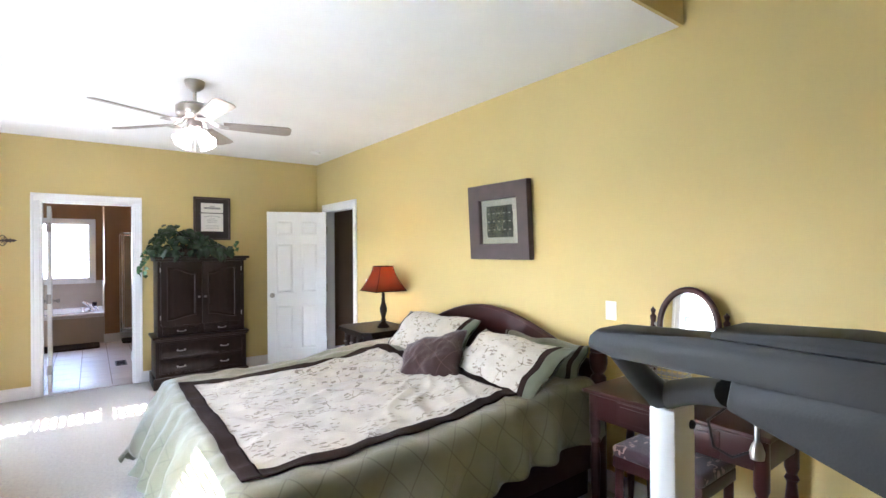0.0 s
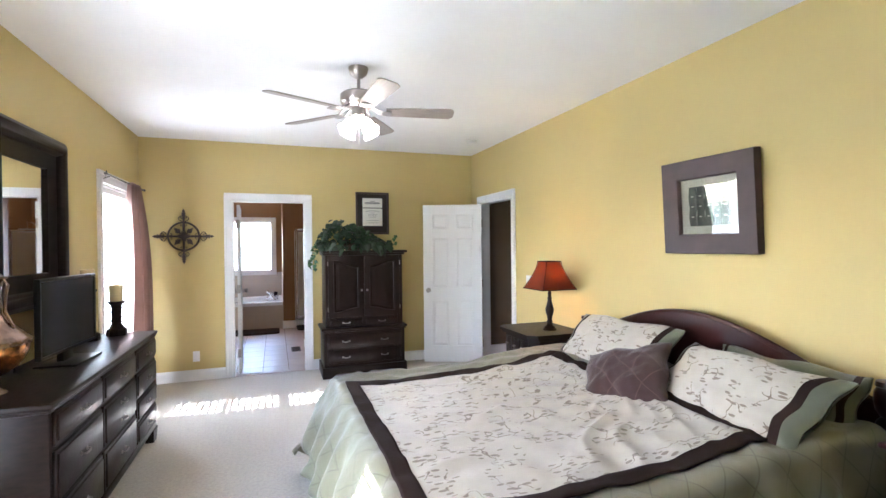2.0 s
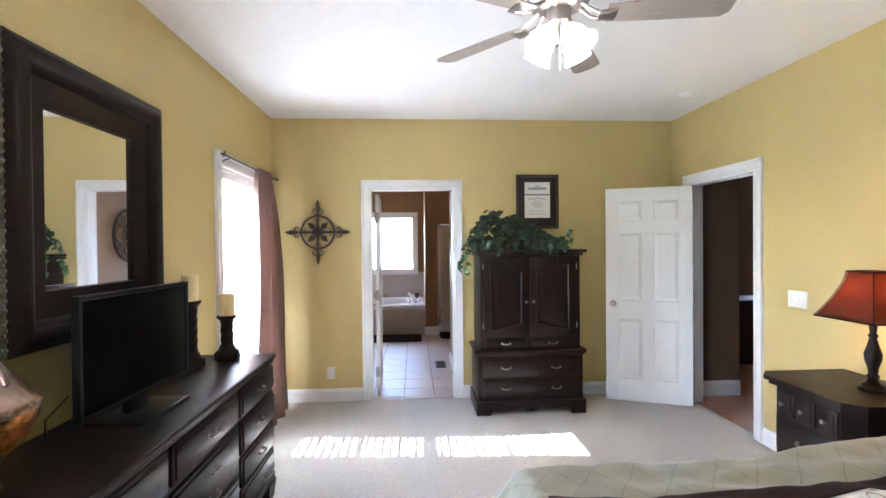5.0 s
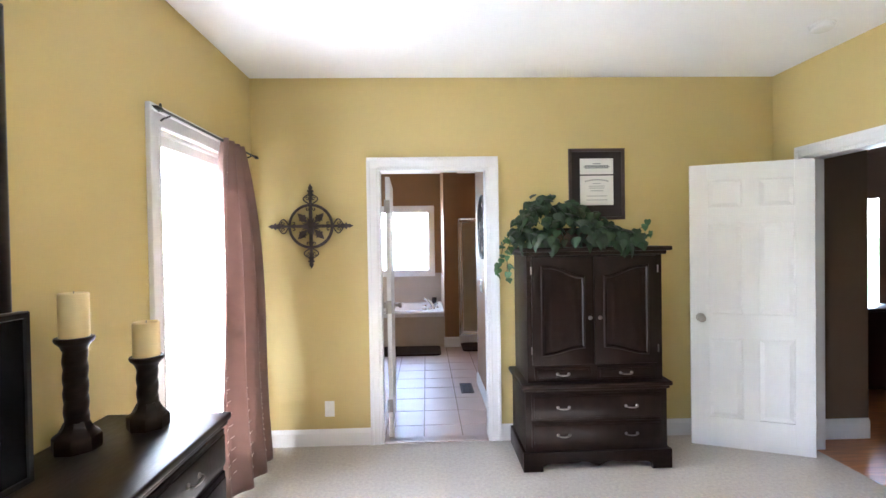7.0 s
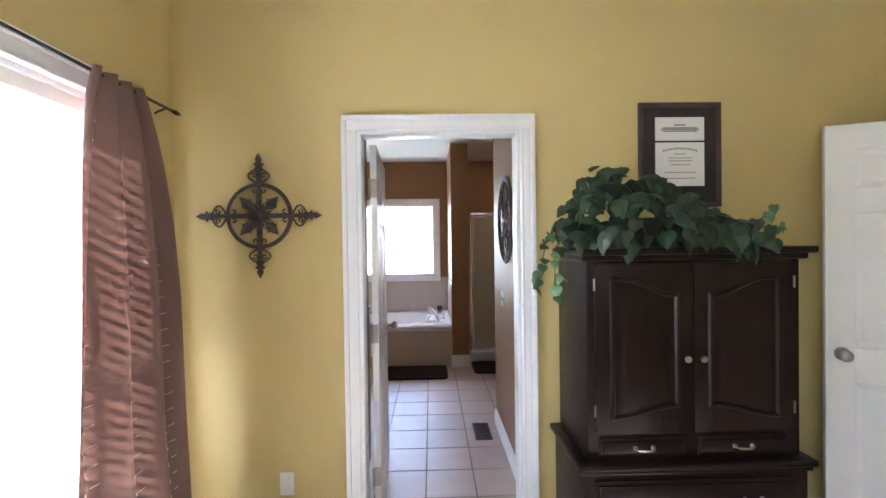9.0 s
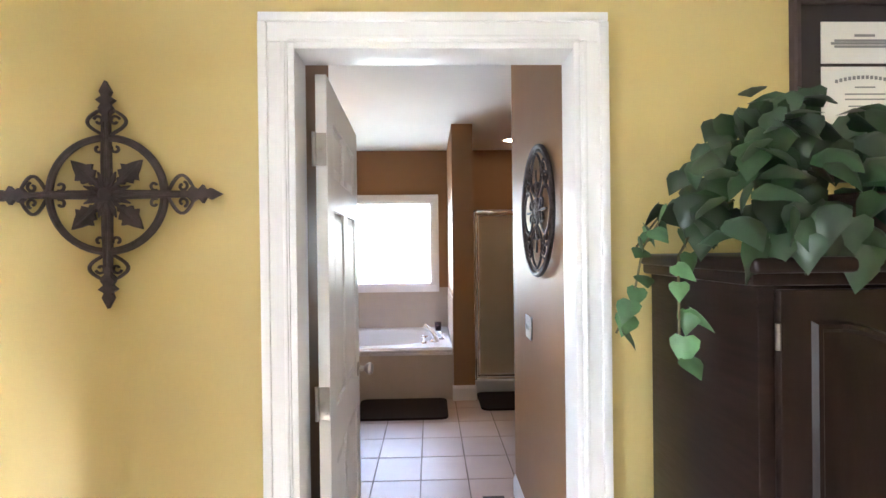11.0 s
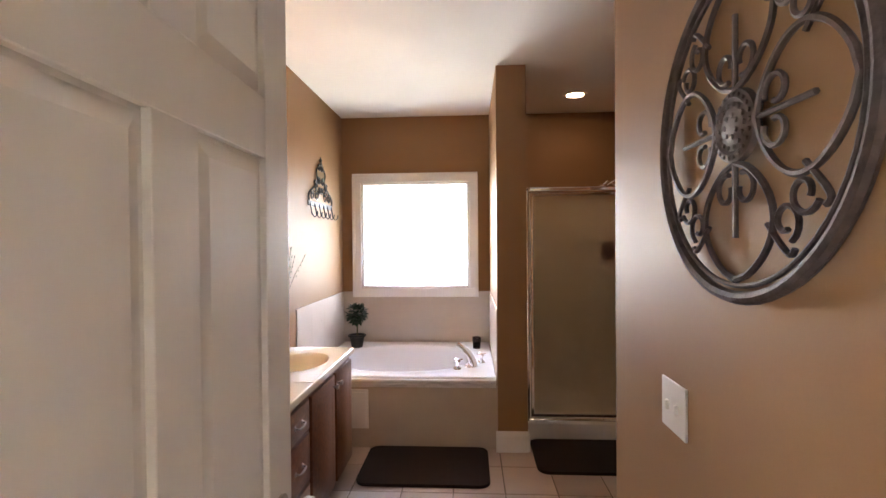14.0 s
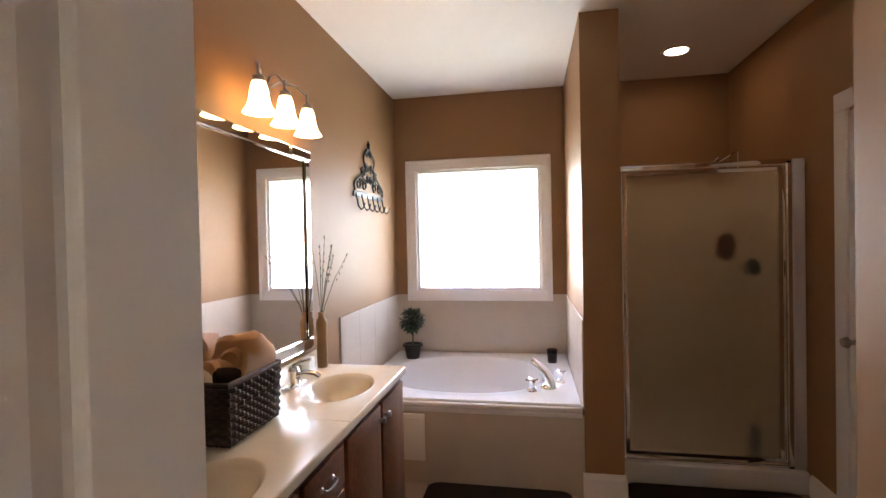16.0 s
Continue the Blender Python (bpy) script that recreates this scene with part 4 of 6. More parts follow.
for i in range(290):
    u, v = rng.uniform(-1, 1), rng.uniform(-1, 0.85)
    x, y = u * 0.41 - 0.02, v * 0.20 - 0.05
    z = ivy_top(u, v) * (rng.uniform(0.75, 1.0) if rng.random() < 0.7 else rng.uniform(0.2, 0.75))
    leaf_at((x, y, max(0.02, z)), (x * 0.9 + rng.uniform(-0.2, 0.2), y * 2 - 0.15), rng.uniform(0.35, 1.35))
for i in range(46):
    u = rng.uniform(-0.95, 1)
    leaf_at((u * 0.40, -0.25 + rng.uniform(-0.02, 0.03), rng.uniform(0.015, 0.12) * (1.1 - abs(u) * 0.4)), (u * 0.3, -1), rng.uniform(1.0, 1.8))
for vine, gaps in (([(-0.34, -0.02, 0.14), (-0.43, 0.01, 0.11), (-0.48, 0.03, 0.02), (-0.50, 0.04, -0.10), (-0.535, 0.06, -0.19)], (0.15, 0.5, 0.85)),
                   ([(-0.33, -0.08, 0.12), (-0.42, -0.10, 0.08), (-0.475, -0.12, 0.0), (-0.48, -0.13, -0.11), (-0.485, -0.14, -0.22)], (0.15, 0.5, 0.85)),
                   ([(-0.30, 0.06, 0.12), (-0.42, 0.08, 0.09), (-0.47, 0.09, 0.02)], (0.2, 0.5, 0.8)),
                   ([(0.30, -0.10, 0.06), (0.40, -0.12, 0.09), (0.46, -0.13, 0.14), (0.49, -0.13, 0.18)], (0.2, 0.7)),
                   ([(0.28, -0.18, 0.05), (0.38, -0.20, 0.05), (0.44, -0.20, 0.07), (0.48, -0.19, 0.09)], (0.3, 0.8))):
    part("stem", tube(bmesh.new(), vine, 0.0028, 5), STEM, iv)
    for a, b in zip(vine, vine[1:]):
        for f in gaps:
            p = Vector(a).lerp(Vector(b), f)
            leaf_at(p + Vector((rng.uniform(-0.02, 0.02), rng.uniform(-0.03, 0.0), rng.uniform(-0.01, 0.02))), (rng.uniform(-1, 1), -0.8), rng.uniform(0.6, 1.5), p.x > 0.42 or p.x < -0.42)

# framed diploma
di = thing("framed_diploma", pose(1.30, YN, 1.94), "two-window certificate in a thin dark frame with a blue-grey mat", "picture")
part("frame", frame_ring(bmesh.new(), 0.214, 0.27, [(0, 0.001), (0, 0.022), (0.006, 0.026), (0.022, 0.020), (0.024, 0.010)], FACE_MY), FRAMEB, di)
part("mat_board", box(-0.19, 0.19, -0.011, -0.008, -0.246, 0.246), MATB, di, smooth=False)
for z0, z1 in ((0.075, 0.195), (-0.16, 0.065)):
    pp = part("certificate", box(-0.128, 0.128, -0.0145, -0.0112, z0, z1), PAPER, di, smooth=False)
    bm = bmesh.new()
    if z0 > 0:
        for k, (w, z) in enumerate(((0.03, 0.155), (0.09, 0.140), (0.10, 0.132), (0.09, 0.123))):
            bx(bm, -w, w, -0.0158, -0.0146, z - 0.0035, z + 0.0035)
    else:
        for i in range(14):
            a = (i - 6.5) / 6.5
            bx(bm, a * 0.085 - 0.004, a * 0.085 + 0.004, -0.0158, -0.0146, 0.034 - 0.012 * a * a - 0.005, 0.034 - 0.012 * a * a + 0.005)
        for w, z in ((0.03, 0.005), (0.06, -0.015), (0.06, -0.03), (0.05, -0.05), (0.08, -0.09), (0.08, -0.12)):
            bx(bm, -w, w, -0.0158, -0.0146, z - 0.002, z + 0.002)
    part("lettering", bm, INK, pp, smooth=False)

# iron wall cross
ic = thing("wall_cross", pose(-0.859, YN - 0.012, 1.652), "bronze-brown wrought iron quatrefoil wall ornament", "wall ornament")
bm = bmesh.new()


def scroll(c, r0, a0, turns, n=16, shrink=0.6):
    return [(c[0] + r0 * (1 - shrink * i / n) * math.cos(a0 + turns * 2 * math.pi * i / n), c[1] + r0 * (1 - shrink * i / n) * math.sin(a0 + turns * 2 * math.pi * i / n)) for i in range(n + 1)]


def xz(pts, rot=0.0, y=-0.008):
    c, s = math.cos(rot), math.sin(rot)
    return [(c * a - s * b, y, s * a + c * b) for a, b in pts]


def finial_bm(rot, bm):
    prof = [(0.0, 0.315), (0.016, 0.285), (0.010, 0.272), (0.026, 0.262), (0.012, 0.250), (0.020, 0.238), (0.009, 0.228), (0.010, 0.15),
            (-0.010, 0.15), (-0.009, 0.228), (-0.020, 0.238), (-0.012, 0.250), (-0.026, 0.262), (-0.010, 0.272), (-0.016, 0.285)]
    prism(bm, [(math.cos(rot) * a - math.sin(rot) * b, math.sin(rot) * a + math.cos(rot) * b) for a, b in prof], "y", -0.016, -0.003)


for q in range(4):
    rot = q * math.pi / 2
    bm = bmesh.new()
    prism(bm, [(math.cos(rot) * a - math.sin(rot) * b, math.sin(rot) * a + math.cos(rot) * b) for a, b in ((-0.013, 0.0), (0.013, 0.0), (0.011, 0.17), (-0.011, 0.17))], "y", -0.017, -0.004)
    part("bar", bm, IRON, ic)
    bm = bmesh.new()
    finial_bm(rot, bm)
    for s in (-1, 1):
        tube(bm, xz([(s * (0.008 + 0.045 * math.sin(math.pi * min(1, i / 11))), 0.165 + 0.075 * i / 11 - (0.018 if i > 10 else 0)) for i in range(12)], rot), 0.0048, 6)
        tube(bm, xz([(s * x, z) for x, z in scroll((0.022, 0.205), 0.014, 0.3, 0.9)], rot), 0.004, 6)
    part("finial", bm, IRON, ic)
    # ribs along the bar, the arc to the next bar, and a lobed leaf on its stalk
    bm = bmesh.new()
    for x in (-0.007, 0.007):
        tube(bm, xz([(x, 0.02), (x * 1.2, 0.09), (x * 0.7, 0.20)], rot, -0.017), 0.0042, 6)
    for s in (-1, 1):
        tube(bm, xz([(s * x, z) for x, z in scroll((0.024, 0.128), 0.013, 2.6, 0.8)], rot), 0.004, 6)
    part("rib", bm, IRON, ic)
    bm = bmesh.new()
    arc_pts = [(0.158 * math.cos(a), 0.158 * math.sin(a)) for a in [radians(3 + 84 * i / 18) for i in range(19)]]
    tube(bm, xz(arc_pts, rot, -0.009), 0.0095, 8)
    tube(bm, xz([(x * 0.95, z * 0.95) for x, z in arc_pts], rot, -0.013), 0.0038, 6)
    part("arc", bm, IRON, ic)
    bm = bmesh.new()
    half = [(0.040, 0.0), (0.052, 0.013), (0.060, 0.010), (0.070, 0.027), (0.080, 0.021), (0.088, 0.033), (0.098, 0.020), (0.112, 0.014), (0.136, 0.0)]
    lobes = half + [(x, -y) for x, y in half[-2:0:-1]]
    th = rot + math.pi / 4
    prism(bm, [(math.cos(th) * x - math.sin(th) * y, math.sin(th) * x + math.cos(th) * y) for x, y in lobes], "y", -0.014, -0.005)
    tube(bm, [(math.cos(th) * r, -0.013, math.sin(th) * r) for r in (0.012, 0.06, 0.125)], [0.006, 0.0055, 0.003], 6)
    for s in (-1, 1):
        t2 = th + s * 0.42
        tube(bm, [(math.cos(t2) * r, -0.011, math.sin(t2) * r) for r in (0.015, 0.045, 0.068)], [0.004, 0.0075, 0.002], 6)
    part("leaf", bm, IRON, ic)
rosette = lathe(bmesh.new(), [(0, 0.0), (0.022, 0.0), (0.020, 0.008), (0.012, 0.012), (0, 0.015)], 16, m=Matrix.Translation((0, -0.015, 0)) @ Matrix.Rotation(radians(90), 4, "X"))
for k in range(12):
    t2 = 2 * math.pi * k / 12
    tube(rosette, [(math.cos(t2) * r, -0.017, math.sin(t2) * r) for r in (0.014, 0.030, 0.046)], [0.004, 0.0075, 0.002], 6)
part("rosette", rosette, IRON, ic)
part("wall_fixing", box(-0.006, 0.006, -0.005, 0.012, -0.006, 0.006), IRON, ic)

# ceiling fan with a light kit
fa = thing("ceiling_fan", pose(0.672, 4.315, 2.755), "brushed nickel five-blade ceiling fan with frosted tulip lights on", "ceiling fan")
part("canopy", lathe(bmesh.new(), [(0, 0), (0.068, 0), (0.068, -0.012), (0.058, -0.045), (0.028, -0.070), (0.016, -0.075), (0, -0.076)], 28), NICKEL, fa)
part("downrod", tube(bmesh.new(), [(0, 0, -0.07), (0, 0, -0.155)], 0.012, 12), NICKEL, fa)
part("motor", lathe(bmesh.new(), [(0, -0.15), (0.03, -0.15), (0.05, -0.165), (0.105, -0.175), (0.125, -0.19), (0.128, -0.235), (0.118, -0.255), (0.08, -0.275), (0, -0.276)], 36), NICKEL, fa)
part("switch_cup", lathe(bmesh.new(), [(0, -0.274), (0.048, -0.276), (0.050, -0.335), (0.036, -0.352), (0.03, -0.40), (0.018, -0.42), (0, -0.422)], 28), NICKEL, fa)
for k in range(5):
    a = -12 + 72 * k
    mm = pose(0, 0, -0.306, 0, 0, a)
    br = bmesh.new()
    tube(br, [(0.085, -0.02, 0.040), (0.13, -0.034, 0.008), (0.17, -0.022, -0.006), (0.20, -0.03, -0.006)], 0.007, 8)
    tube(br, [(0.085, 0.02, 0.040), (0.13, 0.034, 0.008), (0.17, 0.022, -0.006), (0.20, 0.03, -0.006)], 0.007, 8)
    bx(br, 0.155, 0.225, -0.045, 0.045, -0.009, -0.003, 0.002)
    part("blade_iron", br, NICKEL, fa, m=mm)
    ol = [(0.19, -0.050), (0.40, -0.062), (0.635, -0.070), (0.662, -0.046), (0.665, -0.03), (0.665, 0.03), (0.662, 0.046), (0.635, 0.070), (0.40, 0.062), (0.19, 0.050)]
    part("blade", prism(bmesh.new(), ol, "z", 0.0, 0.007), BLADE, fa, "pale wood-grain blade", m=mm @ pose(0, 0, 0, -12, 0, 0))
for k in range(4):
    a = radians(33 + 90 * k)
    tilt = pose(0.052 * math.cos(a), 0.052 * math.sin(a), -0.365) @ Matrix.Rotation(a, 4, "Z") @ Matrix.Rotation(radians(-38), 4, "Y")
    part("lamp_arm", tube(bmesh.new(), [(0.03 * math.cos(a), 0.03 * math.sin(a), -0.345), (0.052 * math.cos(a), 0.052 * math.sin(a), -0.365)], 0.012, 10), NICKEL, fa)
    sh = bmesh.new()
    prof = [(0.020, 0.0), (0.028, -0.015), (0.040, -0.045), (0.043, -0.075), (0.048, -0.095), (0.059, -0.112)]
    lathe(sh, prof + [(r - 0.003, z) for r, z in prof[::-1]], 24, m=tilt)
    part("tulip_shade", sh, SHADEG, fa, "glowing frosted glass tulip shade")
    part("bulb", lathe(bmesh.new(), [(0, -0.01), (0.012, -0.02), (0.024, -0.05), (0.026, -0.075), (0.016, -0.097), (0, -0.102)], 14, m=tilt), BULB, fa)
part("pull_chain", tube(bmesh.new(), [(0.0, -0.01, -0.42), (0.0, -0.01, -0.525)], 0.002, 6), NICKEL, fa)

# smoke detector, switches and outlets
sd = thing("smoke_detector", pose(2.328, 6.195, 2.755), "round white ceiling smoke detector", "smoke detector")
part("base", lathe(bmesh.new(), [(0, 0), (0.066, 0), (0.066, -0.012), (0, -0.012)], 28), PLASTICW, sd)
part("cover", lathe(bmesh.new(), [(0, -0.012), (0.060, -0.012), (0.058, -0.030), (0.045, -0.038), (0, -0.038)], 28), PLASTICW, sd)


def plate(name, m, w, h, label, kind):
    p = thing(name, m, label, "switch" if kind else "outlet")
    part("plate", box(-w / 2, w / 2, -h / 2, h / 2, 0, 0.006, 0.002), PLASTICW, p)
    n = max(1, round(w / 0.075)) if kind else 1
    for i in range(n):
        x = (i - (n - 1) / 2) * 0.046
        if kind:
            part("toggle", box(x - 0.005, x + 0.005, -0.012, 0.010, 0.006, 0.014, 0.002, m=None), PLASTICW, p)
        else:
            for z in (-0.02, 0.02):
                part("socket", box(x - 0.016, x + 0.016, z - 0.013, z + 0.013, 0.005, 0.008, 0.003), PLASTICW, p)
    return p


plate("wall_outlet", pose(-0.75, YN, 0.277) @ FACE_MY, 0.072, 0.118, "white duplex outlet on the mustard wall", 0)
plate("light_switch", pose(XE, 5.483, 1.127) @ FACE_MX, 0.165, 0.115, "white triple light switch plate beside the hall door", 1)
plate("wall_outlet", pose(XE, 2.265, 1.137) @ FACE_MX, 0.075, 0.118, "white plate on the wall above the vanity table", 0)
plate("light_switch", pose(BM, 8.10, 1.085) @ FACE_MX, 0.125, 0.115, "white double light switch plate on the brown wall", 1)

# framed picture over the bed
pc = thing("framed_picture", pose(XE - 0.020, 3.235, 1.748, 0, -3, 1.2), "square woven artwork in a broad dark plum-brown box frame", "picture")
part("frame", frame_ring(bmesh.new(), 0.329, 0.300, [(0, 0.0), (0, 0.044), (0.006, 0.052), (0.118, 0.044), (0.124, 0.036), (0.126, 0.012)], FACE_MX), FRAMEB, pc)
part("mat_board", box(-0.014, -0.008, -0.215, 0.215, -0.18, 0.18), CREAMMAT, pc, "beige linen mat", smooth=False)
art = bmesh.new()
for i in range(5):
    y = -0.115 + i * 0.0575
    prism(art, [(y - 0.026 + 0.003 * math.sin(k * 1.3 + i), -0.125 + k * 0.0208) for k in range(13)] + [(y + 0.026 + 0.003 * math.sin(k * 1.1 + i), 0.125 - k * 0.0208) for k in range(13)], "x", -0.020, -0.0142)
part("woven_strips", art, ARTDARK, pc, "dark green woven strips")
art = bmesh.new()
for i in range(5):
    for j in range(3):
        bx(art, -0.0235, -0.0195, -0.115 + i * 0.0575 - 0.008, -0.115 + i * 0.0575 + 0.008, -0.065 + j * 0.065 - 0.004, -0.065 + j * 0.065 + 0.004, 0.001)
tagged(part("shell_beads", art, CREAMMAT, pc), kind="stuff")
part("glazing", box(-0.030, -0.028, -0.214, 0.214, -0.18, 0.18), CLEAR, pc, smooth=False)

# nightstand with its lamp
ns = thing("nightstand", pose(2.10, 4.47, 0), "dark espresso nightstand with canted corners and small drawers", "nightstand")
NW, ND, NH = 0.56, 0.64, 0.75


def canted(ins, z0, z1, c=0.07):
    x0, x1, y0, y1 = ins, NW, ins, ND - ins
    return prism(bmesh.new(), [(x0 + c, y0), (x1, y0), (x1, y1), (x0 + c, y1), (x0, y1 - c), (x0, y0 + c)], "z", z0, z1)


part("body", canted(0.045, 0.09, NH - 0.035), ESPRESSO, ns)
part("top", canted(0.0, NH - 0.024, NH), ESPRESSO, ns, "dark wooden top with a moulded edge")
part("top_moulding", canted(0.018, NH - 0.045, NH - 0.024), ESPRESSO, ns)
part("plinth", canted(0.025, 0.0, 0.10), ESPRESSO, ns)
for i in range(3):
    d = drawer_front("drawer", ns, pose(0.046, 0.32 + (i - 1) * 0.135, 0.615) @ FACE_MX, 0.12, 0.13, ESPRESSO, 0, 0.016)
    part("knob", lathe(bmesh.new(), [(0, 0), (0.005, 0), (0.005, 0.01), (0.012, 0.016), (0.010, 0.024), (0, 0.026)], 12, m=pose(0, 0, 0.016)), NICKEL, d)
for z0, z1 in ((0.34, 0.53), (0.12, 0.32)):
    drawer_front("drawer", ns, pose(0.046, 0.32, (z0 + z1) / 2) @ FACE_MX, 0.40, z1 - z0, ESPRESSO, 1, 0.016)

lm = thing("table_lamp", pose(2.43, 4.70, 0.75), "turned dark bronze table lamp with a lit rust-red square bell shade", "lamp")
part("base", lathe(bmesh.new(), [(0, 0), (0.062, 0), (0.064, 0.012), (0.050, 0.02), (0.052, 0.03), (0.030, 0.042), (0.022, 0.06), (0.028, 0.075), (0.020, 0.09),
                                 (0.024, 0.12), (0.036, 0.16), (0.038, 0.19), (0.026, 0.23), (0.016, 0.27), (0.022, 0.285), (0.014, 0.30), (0.018, 0.33), (0.010, 0.35), (0, 0.352)], 24), ESPRESSO, lm)
part("socket", tube(bmesh.new(), [(0, 0, 0.345), (0, 0, 0.45)], 0.011, 10), NICKEL, lm)
part("bulb", lathe(bmesh.new(), [(0, 0.44), (0.014, 0.45), (0.030, 0.49), (0.028, 0.52), (0, 0.545)], 14), mat("warm_bulb_glass", (0.9, 0.8, 0.6), 0.5, emit=LAMP_E, ecol=(1.0, 0.62, 0.28)), lm)
sh = bmesh.new()
rings = []
for i in range(13):
    f = i / 12
    h = 0.074 + (0.170 - 0.074) * (f ** 1.45)
    z = 0.615 - 0.245 * f
    c = 0.006
    rings.append([sh.verts.new((x, y, z)) for x, y in ((h, h - c), (h - c, h), (-h + c, h), (-h, h - c), (-h, -h + c), (-h + c, -h), (h - c, -h), (h, -h + c))])
for a, b in zip(rings, rings[1:]):
    for i in range(8):
        sh.faces.new([a[i], a[(i + 1) % 8], b[(i + 1) % 8], b[i]])
so = part("shade", sh, LAMPRED, lm, "rust-red fabric shade glowing from within")
so.modifiers.new("thickness", "SOLIDIFY").thickness = 0.002
for h, z in ((0.075, 0.615), (0.171, 0.370)):
    tr_ = bmesh.new()
    for s in ((h, h, -h, h), (-h, h, -h, -h), (-h, -h, h, -h), (h, -h, h, h)):
        tube(tr_, [(s[0], s[1], z), (s[2], s[3], z)], 0.004, 6)
    part("shade_trim", tr_, BROWNB, lm)
for sx, sy in ((1, 1), (1, -1), (-1, 1), (-1, -1)):
    part("shade_rib", tube(bmesh.new(), [(sx * (0.0745 + 0.096 * ((i / 8) ** 1.45)), sy * (0.0745 + 0.096 * ((i / 8) ** 1.45)), 0.615 - 0.245 * i / 8) for i in range(9)], 0.0022, 5), BROWNB, lm)

# bed ------------------------------------------------------------------------
bd = thing("bed", pose(0, 0, 0), "king bed with an arched dark mahogany headboard and turned posts", "bed")
hb = [(2.30, 0.20), (4.32, 0.20)]
hb += [(4.32 - 2.02 * i / 36, 0.80 + 0.27 * math.sin(math.pi * i / 36) ** 1.25) for i in range(37)]
hbm = prism(bmesh.new(), hb, "x", 2.555, 2.60)
part("headboard", hbm, MAHOG, bd)
rim = bmesh.new()
tube(rim, [(2.575, 4.32 - 2.02 * i / 36, 0.80 + 0.27 * math.sin(math.pi * i / 36) ** 1.25) for i in range(37)], 0.022, 8)
part("headboard_rail", rim, MAHOG, bd)
for y in (2.275, 4.34):
    prof = [(0, 0), (0.045, 0), (0.045, 0.55), (0.050, 0.56), (0.050, 0.60), (0.036, 0.62), (0.036, 0.66), (0.046, 0.68), (0.050, 0.71), (0.046, 0.74), (0.030, 0.76), (0.048, 0.79), (0.055, 0.83), (0.053, 0.87), (0.043, 0.89), (0.050, 0.895), (0.046, 0.915), (0, 0.92)]
    part("post", lathe(bmesh.new(), prof, 24, c=(2.565, y, 0)), MAHOG, bd)
for y in (2.30, 4.18):
    part("side_rail", box(0.58, 2.55, y, y + 0.03, 0.18, 0.36, 0.004), MAHOG, bd)
for y in (2.33, 4.14):
    part("foot_leg", box(0.58, 0.66, y, y + 0.06, 0.0, 0.19, 0.004), MAHOG, bd)
mt = thing("mattress", pose(0, 0, 0), "thick white-sheeted mattress on the bed", "mattress")
part("ticking", box(0.56, 2.54, 2.30, 4.20, 0.33, 0.62, 0.05, 4), SHEET, mt)
part("bed_skirt", box(0.60, 2.50, 2.31, 4.17, 0.03, 0.33, 0.004), BROWNB, mt, "dark brown pleated bed skirt")

X0, X1, Y0, Y1, ZT, RAD = 0.50, 2.46, 2.285, 4.16, 0.672, 0.07


def quilt(s, t, lift=0.0):
    """Cloth coordinates to a place: s along the bed from the foot, t across it; negative or past the width hangs down."""
    wdt = Y1 - Y0
    ds, dt = max(0.0, -s), max(0.0, -t) + max(0.0, t - wdt)
    L = math.hypot(ds, dt)
    sx, sy = min(max(s, 0.0), X1 - X0), min(max(t, 0.0), wdt)
    x, y = X0 + sx, Y0 + sy
    z = ZT + 0.075 * (0.5 - 0.5 * math.cos(math.pi * min(1, max(0, (sx - 0.75) / 0.85))))
    wr = noise.noise(Vector((x * 2.2, y * 2.6, 0.3))) * 0.018 + noise.noise(Vector((x * 7 + y * 5, y * 9 - x * 4, 1.7))) * 0.012 + (0.25 - abs(noise.noise(Vector((x * 4 - y * 3, y * 6 + x * 2, 4.1))))) * 0.016
    crease = math.sin((y - 3.5) * 38 + (x - 1.5) * 9) * 0.020 * max(0, 1 - abs(x - 1.45) / 0.6) * max(0, 1 - abs(y - 3.55) / 0.65)
    rr = math.hypot(x - 1.95, y - 3.15)
    fan = math.atan2(y - 3.15, 1.95 - x)
    ray = math.sin(fan * 15 + 2.2 * noise.noise(Vector((x * 3, y * 3, 9.0))))
    crease += 0.026 * math.exp(-((rr - 0.55) / 0.36) ** 2) * (1 - abs(ray)) * (0.5 + noise.noise(Vector((x * 5, y * 5, 2.0))))
    z += wr + crease + lift
    if L > 0:
        r = RAD + lift
        ox, oy = (-ds / L), (dt / L) * (1 if t > 0 else -1)
        A = 1.12 if ds > dt else 1.28
        if L < r * A:
            off, drop = r * math.sin(L / r), r * (1 - math.cos(L / r))
        else:
            k = L - r * A
            off, drop = r * math.sin(A) + k * math.cos(A), r * (1 - math.cos(A)) + k * math.sin(A)
        ramp = min(1, L / 0.35)
        along = s if dt > ds else t
        fold = 0.020 * ramp * (math.sin(along * 21 + 2 * math.sin(along * 5)) + 0.6 * math.sin(along * 9 + 1.3))
        if ds > 0 and dt > 0:
            fold += 0.05 * ramp * math.sin(2 * math.atan2(dt, ds)) ** 2
        fold += 0.048 * ramp * noise.noise(Vector((along * 5 + L * 4, L * 5 - along * 2, 7.3)))
        off += fold
        x += ox * off
        y += oy * off
        z -= drop
    return Vector((x, y, z))


